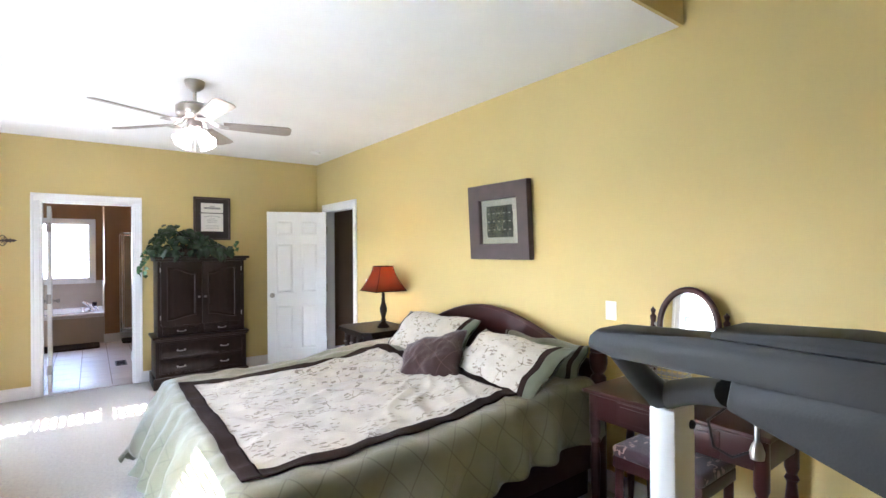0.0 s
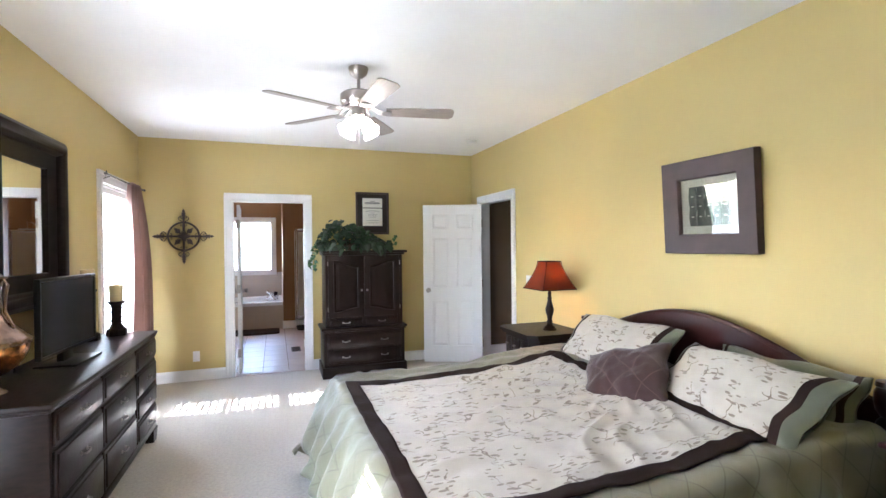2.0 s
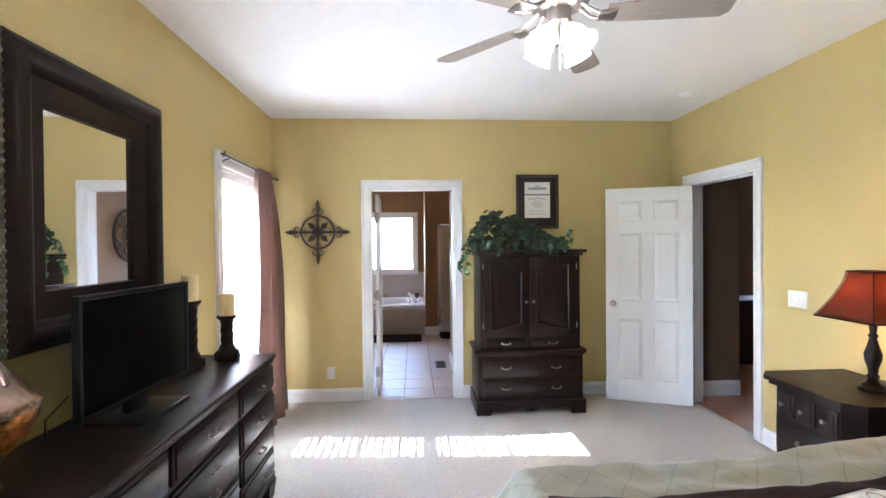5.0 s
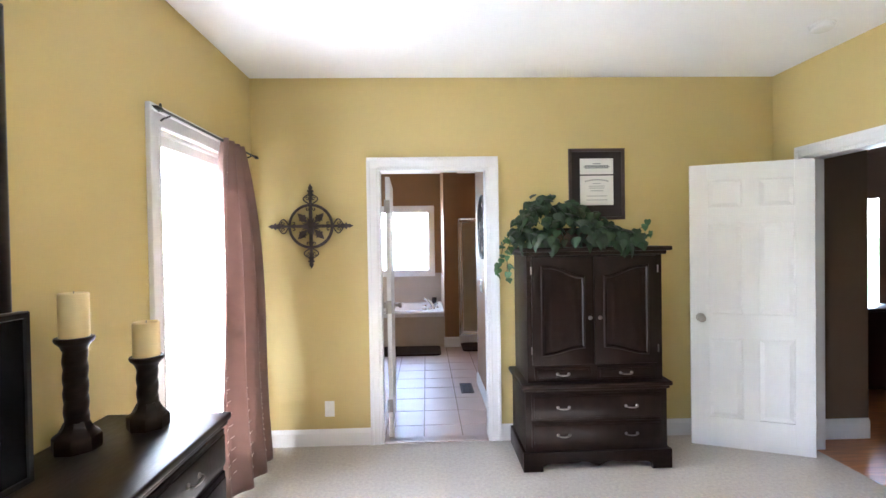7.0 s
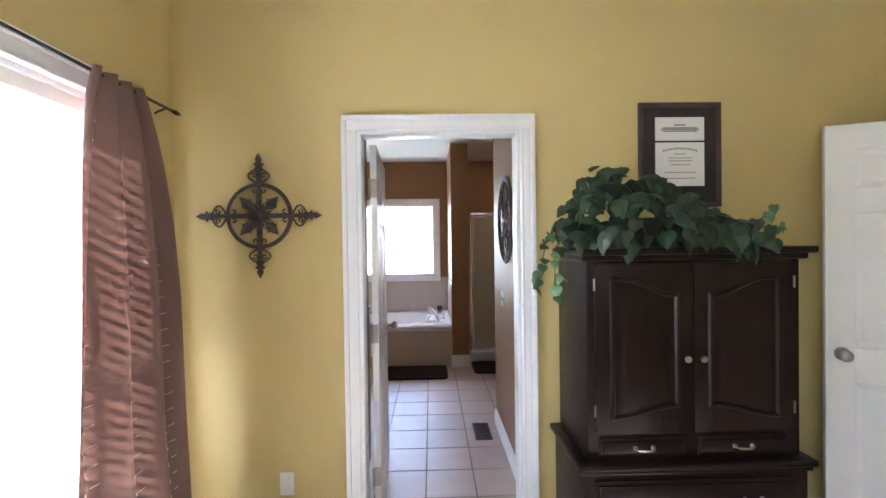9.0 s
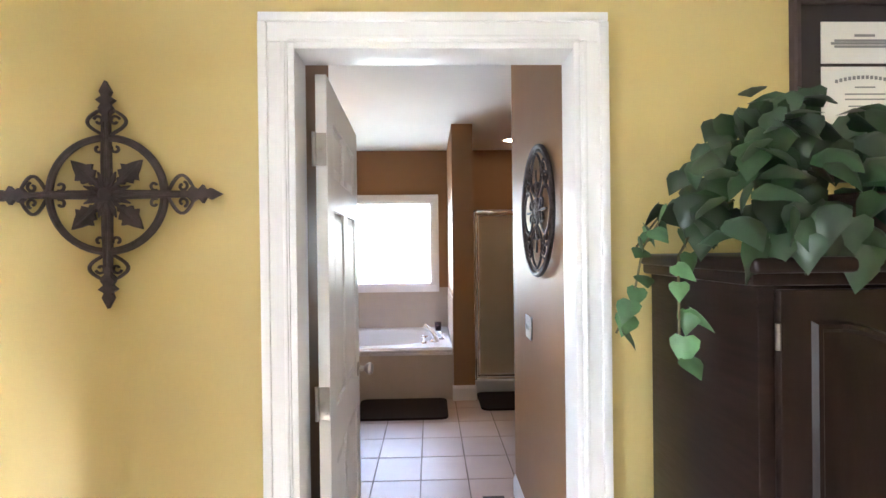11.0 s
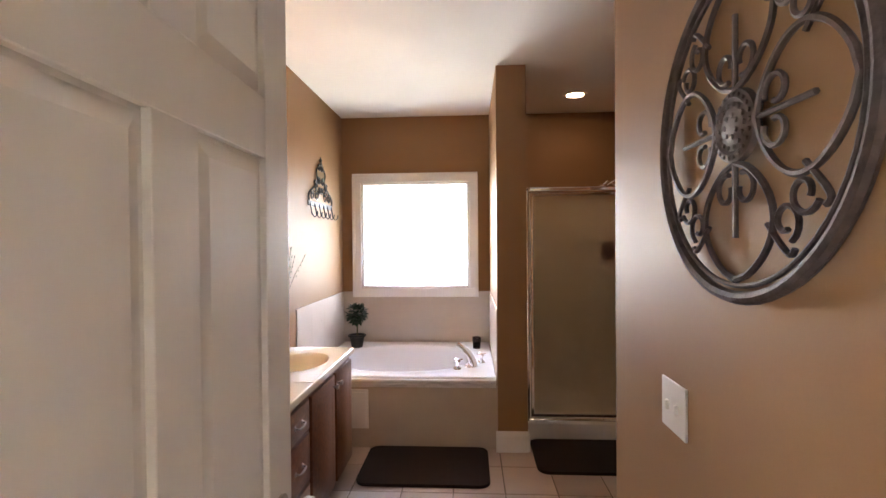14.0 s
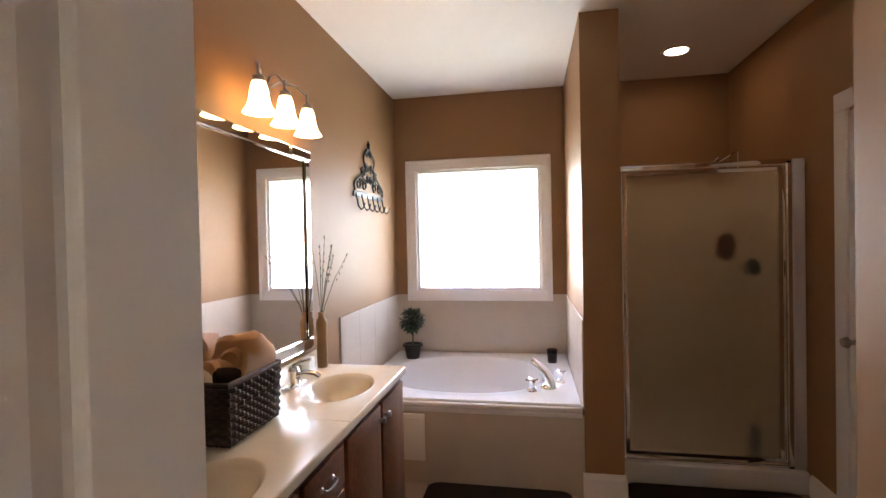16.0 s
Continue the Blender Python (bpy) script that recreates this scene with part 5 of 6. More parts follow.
def quilt_sheet(name, s0, s1, t0, t1, material, parent, lift, ns_, nt_, label="", thick=0.012, keep=None):
    bm = bmesh.new()
    uv = bm.loops.layers.uv.new("UVMap")
    g = [[bm.verts.new(quilt(s0 + (s1 - s0) * i / ns_, t0 + (t1 - t0) * j / nt_, lift)) for i in range(ns_ + 1)] for j in range(nt_ + 1)]
    for j in range(nt_):
        for i in range(ns_):
            f = bm.faces.new([g[j][i], g[j][i + 1], g[j + 1][i + 1], g[j + 1][i]])
            for lp, (a, b) in zip(f.loops, ((i, j), (i + 1, j), (i + 1, j + 1), (i, j + 1))):
                lp[uv].uv = (s0 + (s1 - s0) * a / ns_, t0 + (t1 - t0) * b / nt_)
    ob = part(name, bm, material, parent, label)
    so_ = ob.modifiers.new("thickness", "SOLIDIFY")
    so_.thickness, so_.offset = thick, -1
    return ob


cf = thing("comforter", pose(0, 0, 0), "rumpled sage quilted comforter with cream floral centre and brown border", "comforter")
WD = Y1 - Y0
quilt_sheet("quilt", -0.50, X1 - X0, -0.36, WD + 0.44, GREEN, cf, 0.0, 110, 130, "sage green satin quilted in diamonds", 0.02)
P0, P1, Q0, Q1, BB = 0.005, 1.40, 0.06, 1.64, 0.075
quilt_sheet("floral_panel", P0 + BB, P1, Q0 + BB, Q1 - BB, CREAM, cf, 0.010, 150, 150, "cream cloth with brown vine sprigs", 0.008)
quilt_sheet("border", P0, P0 + BB, Q0, Q1, BROWNB, cf, 0.013, 6, 80, "dark brown velvet border", 0.008)
quilt_sheet("border", P0 + BB, P1 + BB, Q0, Q0 + BB, BROWNB, cf, 0.013, 80, 6, "dark brown velvet border", 0.008)
quilt_sheet("border", P0 + BB, P1 + BB, Q1 - BB, Q1, BROWNB, cf, 0.013, 80, 6, "dark brown velvet border", 0.008)
quilt_sheet("border", P1, P1 + BB, Q0 + BB, Q1 - BB, BROWNB, cf, 0.0125, 6, 80, "dark brown velvet border", 0.008)


def pillow(name, m, a, b, c, bands, label, group="pillows on the bed", seed=0, saggy=0.06):
    """A stuffed cushion, half sizes a, b, c; bands: (to what share of the half width, part name, material)."""
    p = thing(name, m, label, "pillow", group)
    n = 40

    def at(u, v, s):
        bulge = max(0.0, (1 - abs(u) ** 3.2) * (1 - abs(v) ** 3.2)) ** 0.62
        w = noise.noise(Vector((u * 2.1 + seed, v * 2.1, s * 1.0 + seed))) * 0.012 + noise.noise(Vector((u * 6 + seed, v * 5, s))) * 0.005
        return Vector((a * u * (1 - 0.05 * (1 - v * v)) + 0.008 * math.sin(v * 7 + seed), b * v * (1 - saggy * (1 - u * u)) + 0.01 * math.sin(u * 6 + seed * 2), s * c * bulge + w * (bulge + 0.3) + 0.004 * s))
    lo = 0.0
    for hi, pn, mt_ in bands:
        for side in ((-1, 1) if lo > 0 else (1,)):
            bm = bmesh.new()
            uv = bm.loops.layers.uv.new("UVMap")
            us = [side * (lo + (hi - lo) * i / 10) for i in range(11)] if lo > 0 else [-hi + 2 * hi * i / n for i in range(n + 1)]
            for s in (-1, 1):
                g = [[bm.verts.new(at(u, -1 + 2 * j / n, s)) for u in us] for j in range(n + 1)]
                for j in range(n):
                    for i in range(len(us) - 1):
                        f = bm.faces.new([g[j][i], g[j][i + 1], g[j + 1][i + 1], g[j + 1][i]])
                        for lp, (k, q) in zip(f.loops, ((i, j), (i + 1, j), (i + 1, j + 1), (i, j + 1))):
                            lp[uv].uv = (us[k] * a + seed, (-1 + 2 * q / n) * b)
            bmesh.ops.remove_doubles(bm, verts=bm.verts[:], dist=0.0008)
            part(pn, bm, mt_, p)
        lo = hi
    return p


SHAM = ((0.79, "cream_face", CREAM), (0.875, "brown_band", BROWNB), (1.0, "green_flange", SAGE))


def lean(x, y, z, back, yaw, roll=0):
    """Upright cushion facing -x: its width along y, leaning back by the given degrees."""
    return pose(x, y, z) @ Matrix.Rotation(radians(yaw), 4, "Z") @ Matrix.Rotation(radians(90 - back), 4, "Y").inverted() @ Matrix.Rotation(radians(-90 + roll), 4, "Z")


pillow("pillow", lean(2.42, 2.66, 0.775, 30, 0), 0.36, 0.185, 0.085, ((0.86, "green_cover", SAGE), (0.93, "brown_band", BROWNB), (1.0, "green_flange", SAGE)), "sage green pillow with brown edges against the headboard", seed=3)
pillow("pillow", lean(2.42, 3.80, 0.80, 30, 0), 0.38, 0.185, 0.085, ((0.86, "green_cover", SAGE), (0.93, "brown_band", BROWNB), (1.0, "green_flange", SAGE)), "sage green pillow with brown edges against the headboard", seed=5)
pillow("pillow", lean(2.13, 2.67, 0.805, 51, -6), 0.425, 0.225, 0.10, SHAM, "cream floral pillow sham with brown bands and green flanges", seed=1)
pillow("pillow", lean(2.22, 3.60, 0.832, 44, 6), 0.42, 0.225, 0.09, SHAM, "cream floral pillow sham with brown bands and green flanges", seed=2)
pillow("throw_cushion", lean(1.89, 3.10, 0.782, 50, 14, 24), 0.235, 0.215, 0.085, ((1.0, "cover", PLUM),), "small brown suede throw cushion with diagonal stitching", group="", seed=8)

# vanity table with mirror and stool -------------------------------------------
vt = thing("vanity_table", pose(2.22, 1.24, 0), "dark mahogany vanity table with turned legs and a drawer", "vanity table")
VL, VD, VH = 0.90, 0.44, 0.765
part("tabletop", box(0, VD, 0, VL, VH - 0.022, VH, 0.008, 3), MAHOG, vt, "glossy mahogany top")
part("apron", box(0.03, VD - 0.02, 0.03, VL - 0.03, VH - 0.16, VH - 0.022, 0.003), MAHOG, vt)
dw = drawer_front("drawer", vt, pose(0.031, VL / 2, VH - 0.09) @ FACE_MX, 0.50, 0.11, MAHOG, 0, 0.016)
pull(dw, pose(0, 0, 0.016), 0.09, NICKEL)
for x in (0.05, VD - 0.05):
    for y in (0.05, VL - 0.05):
        prof = [(0, 0), (0.016, 0), (0.020, 0.03), (0.014, 0.06), (0.022, 0.20), (0.028, 0.38), (0.020, 0.46), (0.030, 0.48), (0.020, 0.50), (0.030, 0.53), (0.030, VH - 0.02)]
        part("leg", lathe(bmesh.new(), prof, 16, c=(x, y, 0)), MAHOG, vt)
vm = thing("vanity_mirror", pose(2.58, 1.735, VH, 0, 0, 4), "oval tilting mirror in a mahogany frame on turned posts", "mirror")
for y in (-0.185, 0.185):
    prof = [(0, 0.03), (0.016, 0.03), (0.012, 0.10), (0.017, 0.16), (0.011, 0.24), (0.018, 0.30), (0.012, 0.36), (0.018, 0.385), (0.008, 0.40), (0.015, 0.42), (0, 0.44)]
    part("post", lathe(bmesh.new(), prof, 14, c=(0, y, 0)), MAHOG, vm)
part("base", box(-0.06, 0.06, -0.205, 0.205, 0, 0.035, 0.008), MAHOG, vm)
OV = pose(0, 0, 0.345, 0, 4, 0)
ov = bmesh.new()
tube(ov, [(0, 0.146 * math.cos(a), 0.195 * math.sin(a)) for a in [2 * math.pi * i / 48 for i in range(48)]], 0.018, 10, closed=True)
part("oval_frame", ov, MAHOG, vm, m=OV)
og = bmesh.new()
fr = [og.verts.new((-0.004, 0.138 * math.cos(2 * math.pi * i / 48), 0.187 * math.sin(2 * math.pi * i / 48))) for i in range(48)]
og.faces.new(fr)
ret = bmesh.ops.extrude_face_region(og, geom=og.faces[:])
bmesh.ops.translate(og, verts=[v for v in ret["geom"] if isinstance(v, bmesh.types.BMVert)], vec=(0.008, 0, 0))
part("mirror_glass", og, MIRROR, vm, "bright mirror glass", m=OV, smooth=False)
for y in (-0.172, 0.172):
    part("pivot", lathe(bmesh.new(), [(0, -0.018), (0.010, -0.012), (0.010, 0.012), (0, 0.018)], 12, m=Matrix.Translation((0, y, 0.345)) @ Matrix.Rotation(radians(90), 4, "X")), NICKEL, vm)
jb = thing("jewellery_box", pose(2.60, 1.99, VH, 0, 0, 8), "small lilac card box with a lid on the vanity table", "box")
part("box_body", box(-0.05, 0.05, -0.05, 0.05, 0, 0.085, 0.003), LILAC, jb)
part("lid", box(-0.052, 0.052, -0.052, 0.052, 0.085, 0.102, 0.003), LILAC, jb)


def woven_basket(name, m, a, b, h, label, rows, cols_, taper=0.9, r=0.007, material=WICKER):
    """A rectangular basket: woven strands round upright stakes; half sizes a, b at the rim."""
    bk = thing(name, m, label, "basket")
    inner = bmesh.new()
    bx(inner, -a * taper + 0.006, a * taper - 0.006, -b * taper + 0.006, b * taper - 0.006, 0.002, 0.010)
    part("bottom", inner, material, bk)
    per = lambda k: (a * (taper + (1 - taper) * k), b * (taper + (1 - taper) * k))

    def loop(k, z, ph, amp, rad):
        aa, bb = per(k)
        out = []
        segs = [((-aa, -bb), (aa, -bb)), ((aa, -bb), (aa, bb)), ((aa, bb), (-aa, bb)), ((-aa, bb), (-aa, -bb))]
        i = 0
        for (p, q) in segs:
            n = max(4, int(math.dist(p, q) / (2 * max(a, b)) * cols_))
            nx, ny = (q[1] - p[1]), -(q[0] - p[0])
            ln = math.hypot(nx, ny)
            for j in range(n):
                f = j / n
                w = amp * (1 if (i + ph) % 2 else -1)
                out.append((p[0] + (q[0] - p[0]) * f + nx / ln * w, p[1] + (q[1] - p[1]) * f + ny / ln * w, z))
                i += 1
        return out
    for rr in range(rows):
        k = (rr + 0.5) / rows
        part("woven_strand", tube(bmesh.new(), loop(k, 0.008 + (h - 0.02) * k, rr, 0.0045, r), r, 6, closed=True, flat=1.25), material, bk)
    part("rim", tube(bmesh.new(), loop(1.0, h, 0, 0.0, r), r * 1.35, 8, closed=True), material, bk)
    for (x, y, z) in loop(0.0, 0.0, 0, 0.0, r)[::2]:
        part("stake", tube(bmesh.new(), [(x, y, 0.004), (x / taper, y / taper, h)], min(0.004, r), 5), material, bk)
    return bk


woven_basket("wire_basket", pose(2.45, 1.775, VH, 0, 0, 6), 0.05, 0.095, 0.125, "small grey wire basket on the vanity table", 8, 16, r=0.0022, material=PEWTER)
stl = thing("stool", pose(2.34, 1.70, 0), "low mahogany stool with a floral tapestry seat", "stool")
part("seat_frame", box(-0.17, 0.17, -0.22, 0.22, 0.425, 0.485, 0.006), MAHOG, stl)
sc = box(-0.175, 0.175, -0.225, 0.225, 0.48, 0.54, 0.025, 4)
part("cushion", sc, SEATCL, stl, "dark floral tapestry cushion")
for x in (-0.145, 0.145):
    for y in (-0.195, 0.195):
        part("leg", lathe(bmesh.new(), [(0, 0), (0.015, 0), (0.019, 0.10), (0.014, 0.12), (0.022, 0.28), (0.022, 0.43)], 14, c=(x, y, 0)), MAHOG, stl)
part("stretcher", box(-0.012, 0.012, -0.19, 0.19, 0.12, 0.15, 0.004), MAHOG, stl)

# treadmill -------------------------------------------------------------------
tm = thing("treadmill", pose(0, 0, 0), "folding treadmill with charcoal handrail and a white upright", "treadmill")
# the near side handrail: profile in y and z, pushed across x
arm = [(0.976, 1.370), (0.972, 1.392), (0.955, 1.405), (0.80, 1.412), (0.40, 1.408), (-0.10, 1.395), (-0.10, 1.352), (0.20, 1.356), (0.45, 1.360), (0.62, 1.362), (0.80, 1.364), (0.93, 1.364)]
bm = prism(bmesh.new(), arm, "x", 0.69, 0.76)
bmesh.ops.bevel(bm, geom=bm.edges[:], offset=0.008, segments=2, affect="EDGES", profile=0.5)
part("handrail", bm, GREYP, tm, "charcoal moulded handrail")
bm = prism(bmesh.new(), [(0.80, 1.400), (0.79, 1.424), (0.66, 1.430), (0.20, 1.424), (0.20, 1.398)], "x", 0.700, 0.79)
bmesh.ops.bevel(bm, geom=bm.edges[:], offset=0.006, segments=2, affect="EDGES", profile=0.5)
part("hand_grip", bm, GREYP, tm)
bm = prism(bmesh.new(), [(0.778, 1.322), (0.77, 1.366), (0.30, 1.366), (-0.08, 1.366), (-0.08, 1.12), (0.30, 1.17), (0.60, 1.265), (0.70, 1.300)], "x", 0.700, 0.775)
bmesh.ops.bevel(bm, geom=bm.edges[:], offset=0.008, segments=2, affect="EDGES", profile=0.5)
part("side_pod", bm, GREYP, tm)
part("arm_strut", tube(bmesh.new(), [(0.722, 0.938, 1.372), (0.82, 0.965, 1.312), (0.93, 0.988, 1.248)], [0.019, 0.021, 0.026], 12), GREYP, tm)
part("crossbar", tube(bmesh.new(), [(0.985, 0.992, 1.228), (0.95, 0.982, 1.243), (0.90, 0.94, 1.268), (0.83, 0.87, 1.302), (0.75, 0.79, 1.332)], [0.022, 0.024, 0.023, 0.021, 0.020], 12), GREYP, tm)
for x in (0.955,):
    u = thing("upright", pose(x + 0.019, 0.986, 0), "", "")
    for k in ("label", "category"):
        if k in u:
            del u[k]
    u.parent = tm
    bm = prism(bmesh.new(), [(-0.040, -0.026), (0.040, -0.026), (0.044, 0.0), (0.040, 0.026), (-0.040, 0.026), (-0.044, 0.0)], "z", 0.12, 1.222)
    bmesh.ops.bevel(bm, geom=bm.edges[:], offset=0.006, segments=2, affect="EDGES", profile=0.5)
    part("post", bm, WHITEMET, u, "white powder-coated steel upright")
    part("bolt", lathe(bmesh.new(), [(0, 0), (0.009, 0), (0.008, 0.005), (0, 0.007)], 10, m=Matrix.Translation((0.022, -0.026, 1.185)) @ Matrix.Rotation(radians(90), 4, "X")), GREYP, u)
part("cable", tube(bmesh.new(), [(0.755, 0.765, 1.262), (0.757, 0.79, 1.244), (0.758, 0.815, 1.250), (0.758, 0.822, 1.285), (0.752, 0.772, 1.335)], 0.002, 6), TVBLACK, tm)
part("safety_key", lathe(bmesh.new(), [(0, -0.009), (0.008, -0.009), (0.009, 0.0), (0.006, 0.010), (0.003, 0.014), (0.003, 0.050), (0, 0.051)], 14, c=(0.755, 0.76, 1.262)), NICKEL, tm)
part("motor_hood", box(0.80, 1.20, 0.86, 1.26, 0.06, 0.24, 0.03, 3), GREYP, tm)
part("deck", box(0.86, 1.28, -0.75, 0.87, 0.06, 0.12, 0.01), GREYP, tm)
part("running_belt", box(0.90, 1.24, -0.74, 0.86, 0.12, 0.126, 0.002), RUBBER, tm)
for x in (0.85, 1.25):
    part("foot_rail", box(x, x + 0.04, -0.76, 0.88, 0.10, 0.135, 0.006), GREYP, tm)
    for y in (-0.70, 1.15):
        part("rubber_foot", box(x, x + 0.04, y - 0.03, y + 0.03, 0.0, 0.065, 0.006), RUBBER, tm)

# hall glimpse ------------------------------------------------------------------
sb = thing("sideboard", pose(4.10, 8.02, 0), "dark wooden sideboard seen through the hall door", "sideboard")
part("cabinet", box(-0.45, 0.45, -0.22, 0.22, 0.06, 0.80, 0.006), MAHOG, sb)
part("top", box(-0.48, 0.48, -0.25, 0.25, 0.80, 0.83, 0.006), MAHOG, sb)
for x in (-0.42, 0.36):
    part("foot", box(x, x + 0.06, -0.2, 0.2, 0.0, 0.06, 0.003), MAHOG, sb)

# bathroom ----------------------------------------------------------------------
# tiled tub surround and apron
def tile_field(name, axis, plane, out, a0, a1, z0, z1, pw, ph, label, skip=None):
    t = thing(name, Matrix.Identity(4), label, "tile")
    t["kind"] = "structure"
    na, nz = max(1, round((a1 - a0) / pw)), max(1, round((z1 - z0) / ph))
    w, h, g_ = (a1 - a0) / na, (z1 - z0) / nz, 0.0012
    f0, f1 = sorted((plane, plane + out * 0.008))
    if axis == "x":
        me = mesh_of("tile", box(-w / 2 + g_, w / 2 - g_, f0 - plane, f1 - plane, -h / 2 + g_, h / 2 - g_, 0.0012, 1), WALLTILE)
    else:
        me = mesh_of("tile", box(f0 - plane, f1 - plane, -w / 2 + g_, w / 2 - g_, -h / 2 + g_, h / 2 - g_, 0.0012, 1), WALLTILE)
    for i in range(na):
        for j in range(nz):
            a, z = a0 + w * (i + 0.5), z0 + h * (j + 0.5)
            part("tile", me, WALLTILE, t, m=pose(a, plane, z) if axis == "x" else pose(plane, a, z))
    b0, b1 = sorted((plane, plane + out * 0.0072))
    part("grout", box(a0, a1, b0, b1, z0, z1) if axis == "x" else box(b0, b1, a0, a1, z0, z1), WALLTILE, t, smooth=False)
    return t


TY, TZ = 10.34, 0.50
tile_field("tub_wall_tiles", "x", BN, -1, BW + 0.008, 0.242, TZ, 1.0, 0.30, 0.25, "beige tile surround under the bathroom window")
tile_field("tub_side_tiles", "y", BW, 1, 10.295, BN, TZ - 0.5, 1.0, 0.30, 0.25, "beige tile surround beside the tub")
tile_field("wing_wall_tiles", "y", 0.25, -1, 10.31, BN - 0.008, TZ, 1.0, 0.30, 0.25, "beige tile surround on the wing wall")
tile_field("tub_apron", "x", TY, -1, BW + 0.008, 0.249, 0.0, 0.455, 0.355, 0.455, "beige tiled front of the tub")
for nm, b in (("tub_support", box(BW + 0.01, 0.248, TY, TY + 0.05, 0.0, 0.455)),):
    setting(nm, b, GROUT, "wall carrying the tub front tiles", "wall")

tub = thing("bathtub", pose(-0.465, 10.945, 0), "white oval drop-in garden bathtub with a broad deck", "bathtub")
TX, TYH = 0.705, 0.605
bm = bmesh.new()
n = 64


def rect_pt(a, hx, hy):
    c, s = math.cos(a), math.sin(a)
    k = min(hx / abs(c) if abs(c) > 1e-6 else 1e9, hy / abs(s) if abs(s) > 1e-6 else 1e9)
    return c * k, s * k


ang_list = sorted([2 * math.pi * i / n for i in range(n)] + [math.atan2(sy * TYH, sx * TX) % (2 * math.pi) for sx in (1, -1) for sy in (1, -1)])
rings = []
rings.append([bm.verts.new((*rect_pt(a, TX, TYH), 0.462)) for a in ang_list])
rings.append([bm.verts.new((*rect_pt(a, TX, TYH), 0.505)) for a in ang_list])
rings.append([bm.verts.new((*rect_pt(a, TX - 0.008, TYH - 0.008), 0.513)) for a in ang_list])
for hx, hy, z, cx in ((0.565, 0.475, 0.514, -0.03), (0.553, 0.463, 0.508, -0.03), (0.535, 0.445, 0.47, -0.03), (0.50, 0.41, 0.30, -0.02), (0.45, 0.36, 0.14, -0.01), (0.38, 0.29, 0.085, 0), (0.15, 0.12, 0.08, 0)):
    rings.append([bm.verts.new((cx + hx * abs(math.cos(a)) ** 0.86 * math.copysign(1, math.cos(a)), hy * abs(math.sin(a)) ** 0.86 * math.copysign(1, math.sin(a)), z)) for a in ang_list])
for a, b in zip(rings, rings[1:]):
    for i in range(len(a)):
        bm.faces.new([a[i], a[(i + 1) % len(a)], b[(i + 1) % len(a)], b[i]])
bm.faces.new(rings[-1])
part("shell", bm, TUBW, tub)
part("front_lip", box(-TX, TX, -TYH - 0.022, -TYH + 0.02, 0.468, 0.500, 0.008, 3), TUBW, tub)
part("under_trim", box(-TX, TX, -TYH - 0.014, -TYH + 0.02, 0.440, 0.466, 0.004), TUBW, tub)
part("pedestal", box(-0.25, 0.25, -0.2, 0.2, 0.0, 0.08, 0.01), TUBW, tub)
part("drain", lathe(bmesh.new(), [(0, 0.081), (0.03, 0.081), (0.028, 0.085), (0, 0.085)], 16, c=(0.1, 0, 0)), CHROME, tub)
ta = thing("tub_faucet", pose(0.03, 10.62, 0.514) @ Matrix.Diagonal((1.15, 1.15, 1.15, 1)), "chrome roman tub spout with two lever handles", "faucet")
part("spout", tube(bmesh.new(), [(0.045, 0.02, 0.0), (0.036, 0.02, 0.045), (0.012, 0.022, 0.085), (-0.025, 0.026, 0.12), (-0.065, 0.03, 0.145)], [0.042, 0.038, 0.034, 0.030, 0.030], 14, flat=0.7), CHROME, ta)
part("spout_base", lathe(bmesh.new(), [(0, 0), (0.044, 0), (0.040, 0.012), (0.030, 0.02), (0, 0.02)], 20, c=(0.03, 0.02, 0)), CHROME, ta)
for x, y in ((-0.06, -0.05), (0.10, 0.12)):
    hd = part("handle_base", lathe(bmesh.new(), [(0, 0), (0.028, 0), (0.024, 0.012), (0.013, 0.02), (0.012, 0.045), (0.017, 0.055), (0.012, 0.065), (0, 0.067)], 18, c=(x, y, 0)), CHROME, ta)
    cr = bmesh.new()
    for a in (20, 110, 200, 290):
        tube(cr, [(x, y, 0.052), (x + 0.035 * math.cos(radians(a)), y + 0.035 * math.sin(radians(a)), 0.058)], [0.006, 0.008], 8)
    part("cross_handle", cr, CHROME, hd)
ap = thing("access_panel", pose(-0.735, TY - 0.008, 0.285), "white plastic access panel on the tub front", "access panel")
part("frame", box(-0.065, 0.065, -0.012, 0.0, -0.14, 0.14, 0.004), PLASTICW, ap)
part("cover", box(-0.05, 0.05, -0.018, -0.011, -0.12, 0.12, 0.003), PLASTICW, ap)

tp_ = thing("topiary", pose(-0.985, 11.30, 0.514), "small green topiary ball in a black pot on the tub deck", "plant")
part("pot", lathe(bmesh.new(), [(0, 0), (0.050, 0), (0.068, 0.095), (0.083, 0.10), (0.080, 0.115), (0.066, 0.113), (0.062, 0.10), (0, 0.095)], 24), POTBLACK, tp_)
part("trunk", tube(bmesh.new(), [(0, 0, 0.09), (0.004, 0, 0.18), (0.0, 0.002, 0.25)], 0.007, 8), STEM, tp_)
for i in range(230):
    v = Vector((rng.gauss(0, 1), rng.gauss(0, 1), rng.gauss(0, 1))).normalized()
    c = Vector((0, 0, 0.305)) + v * 0.080 * rng.uniform(0.55, 1.1)
    mm = Matrix.Translation(c) @ v.to_track_quat("Y", "Z").to_matrix().to_4x4() @ Matrix.Rotation(rng.uniform(-0.7, 0.7), 4, "X") @ Matrix.Diagonal((0.48, 0.48, 0.48, 1))
    part("leaf", leaves[i % 4], IVY, tp_, m=mm)
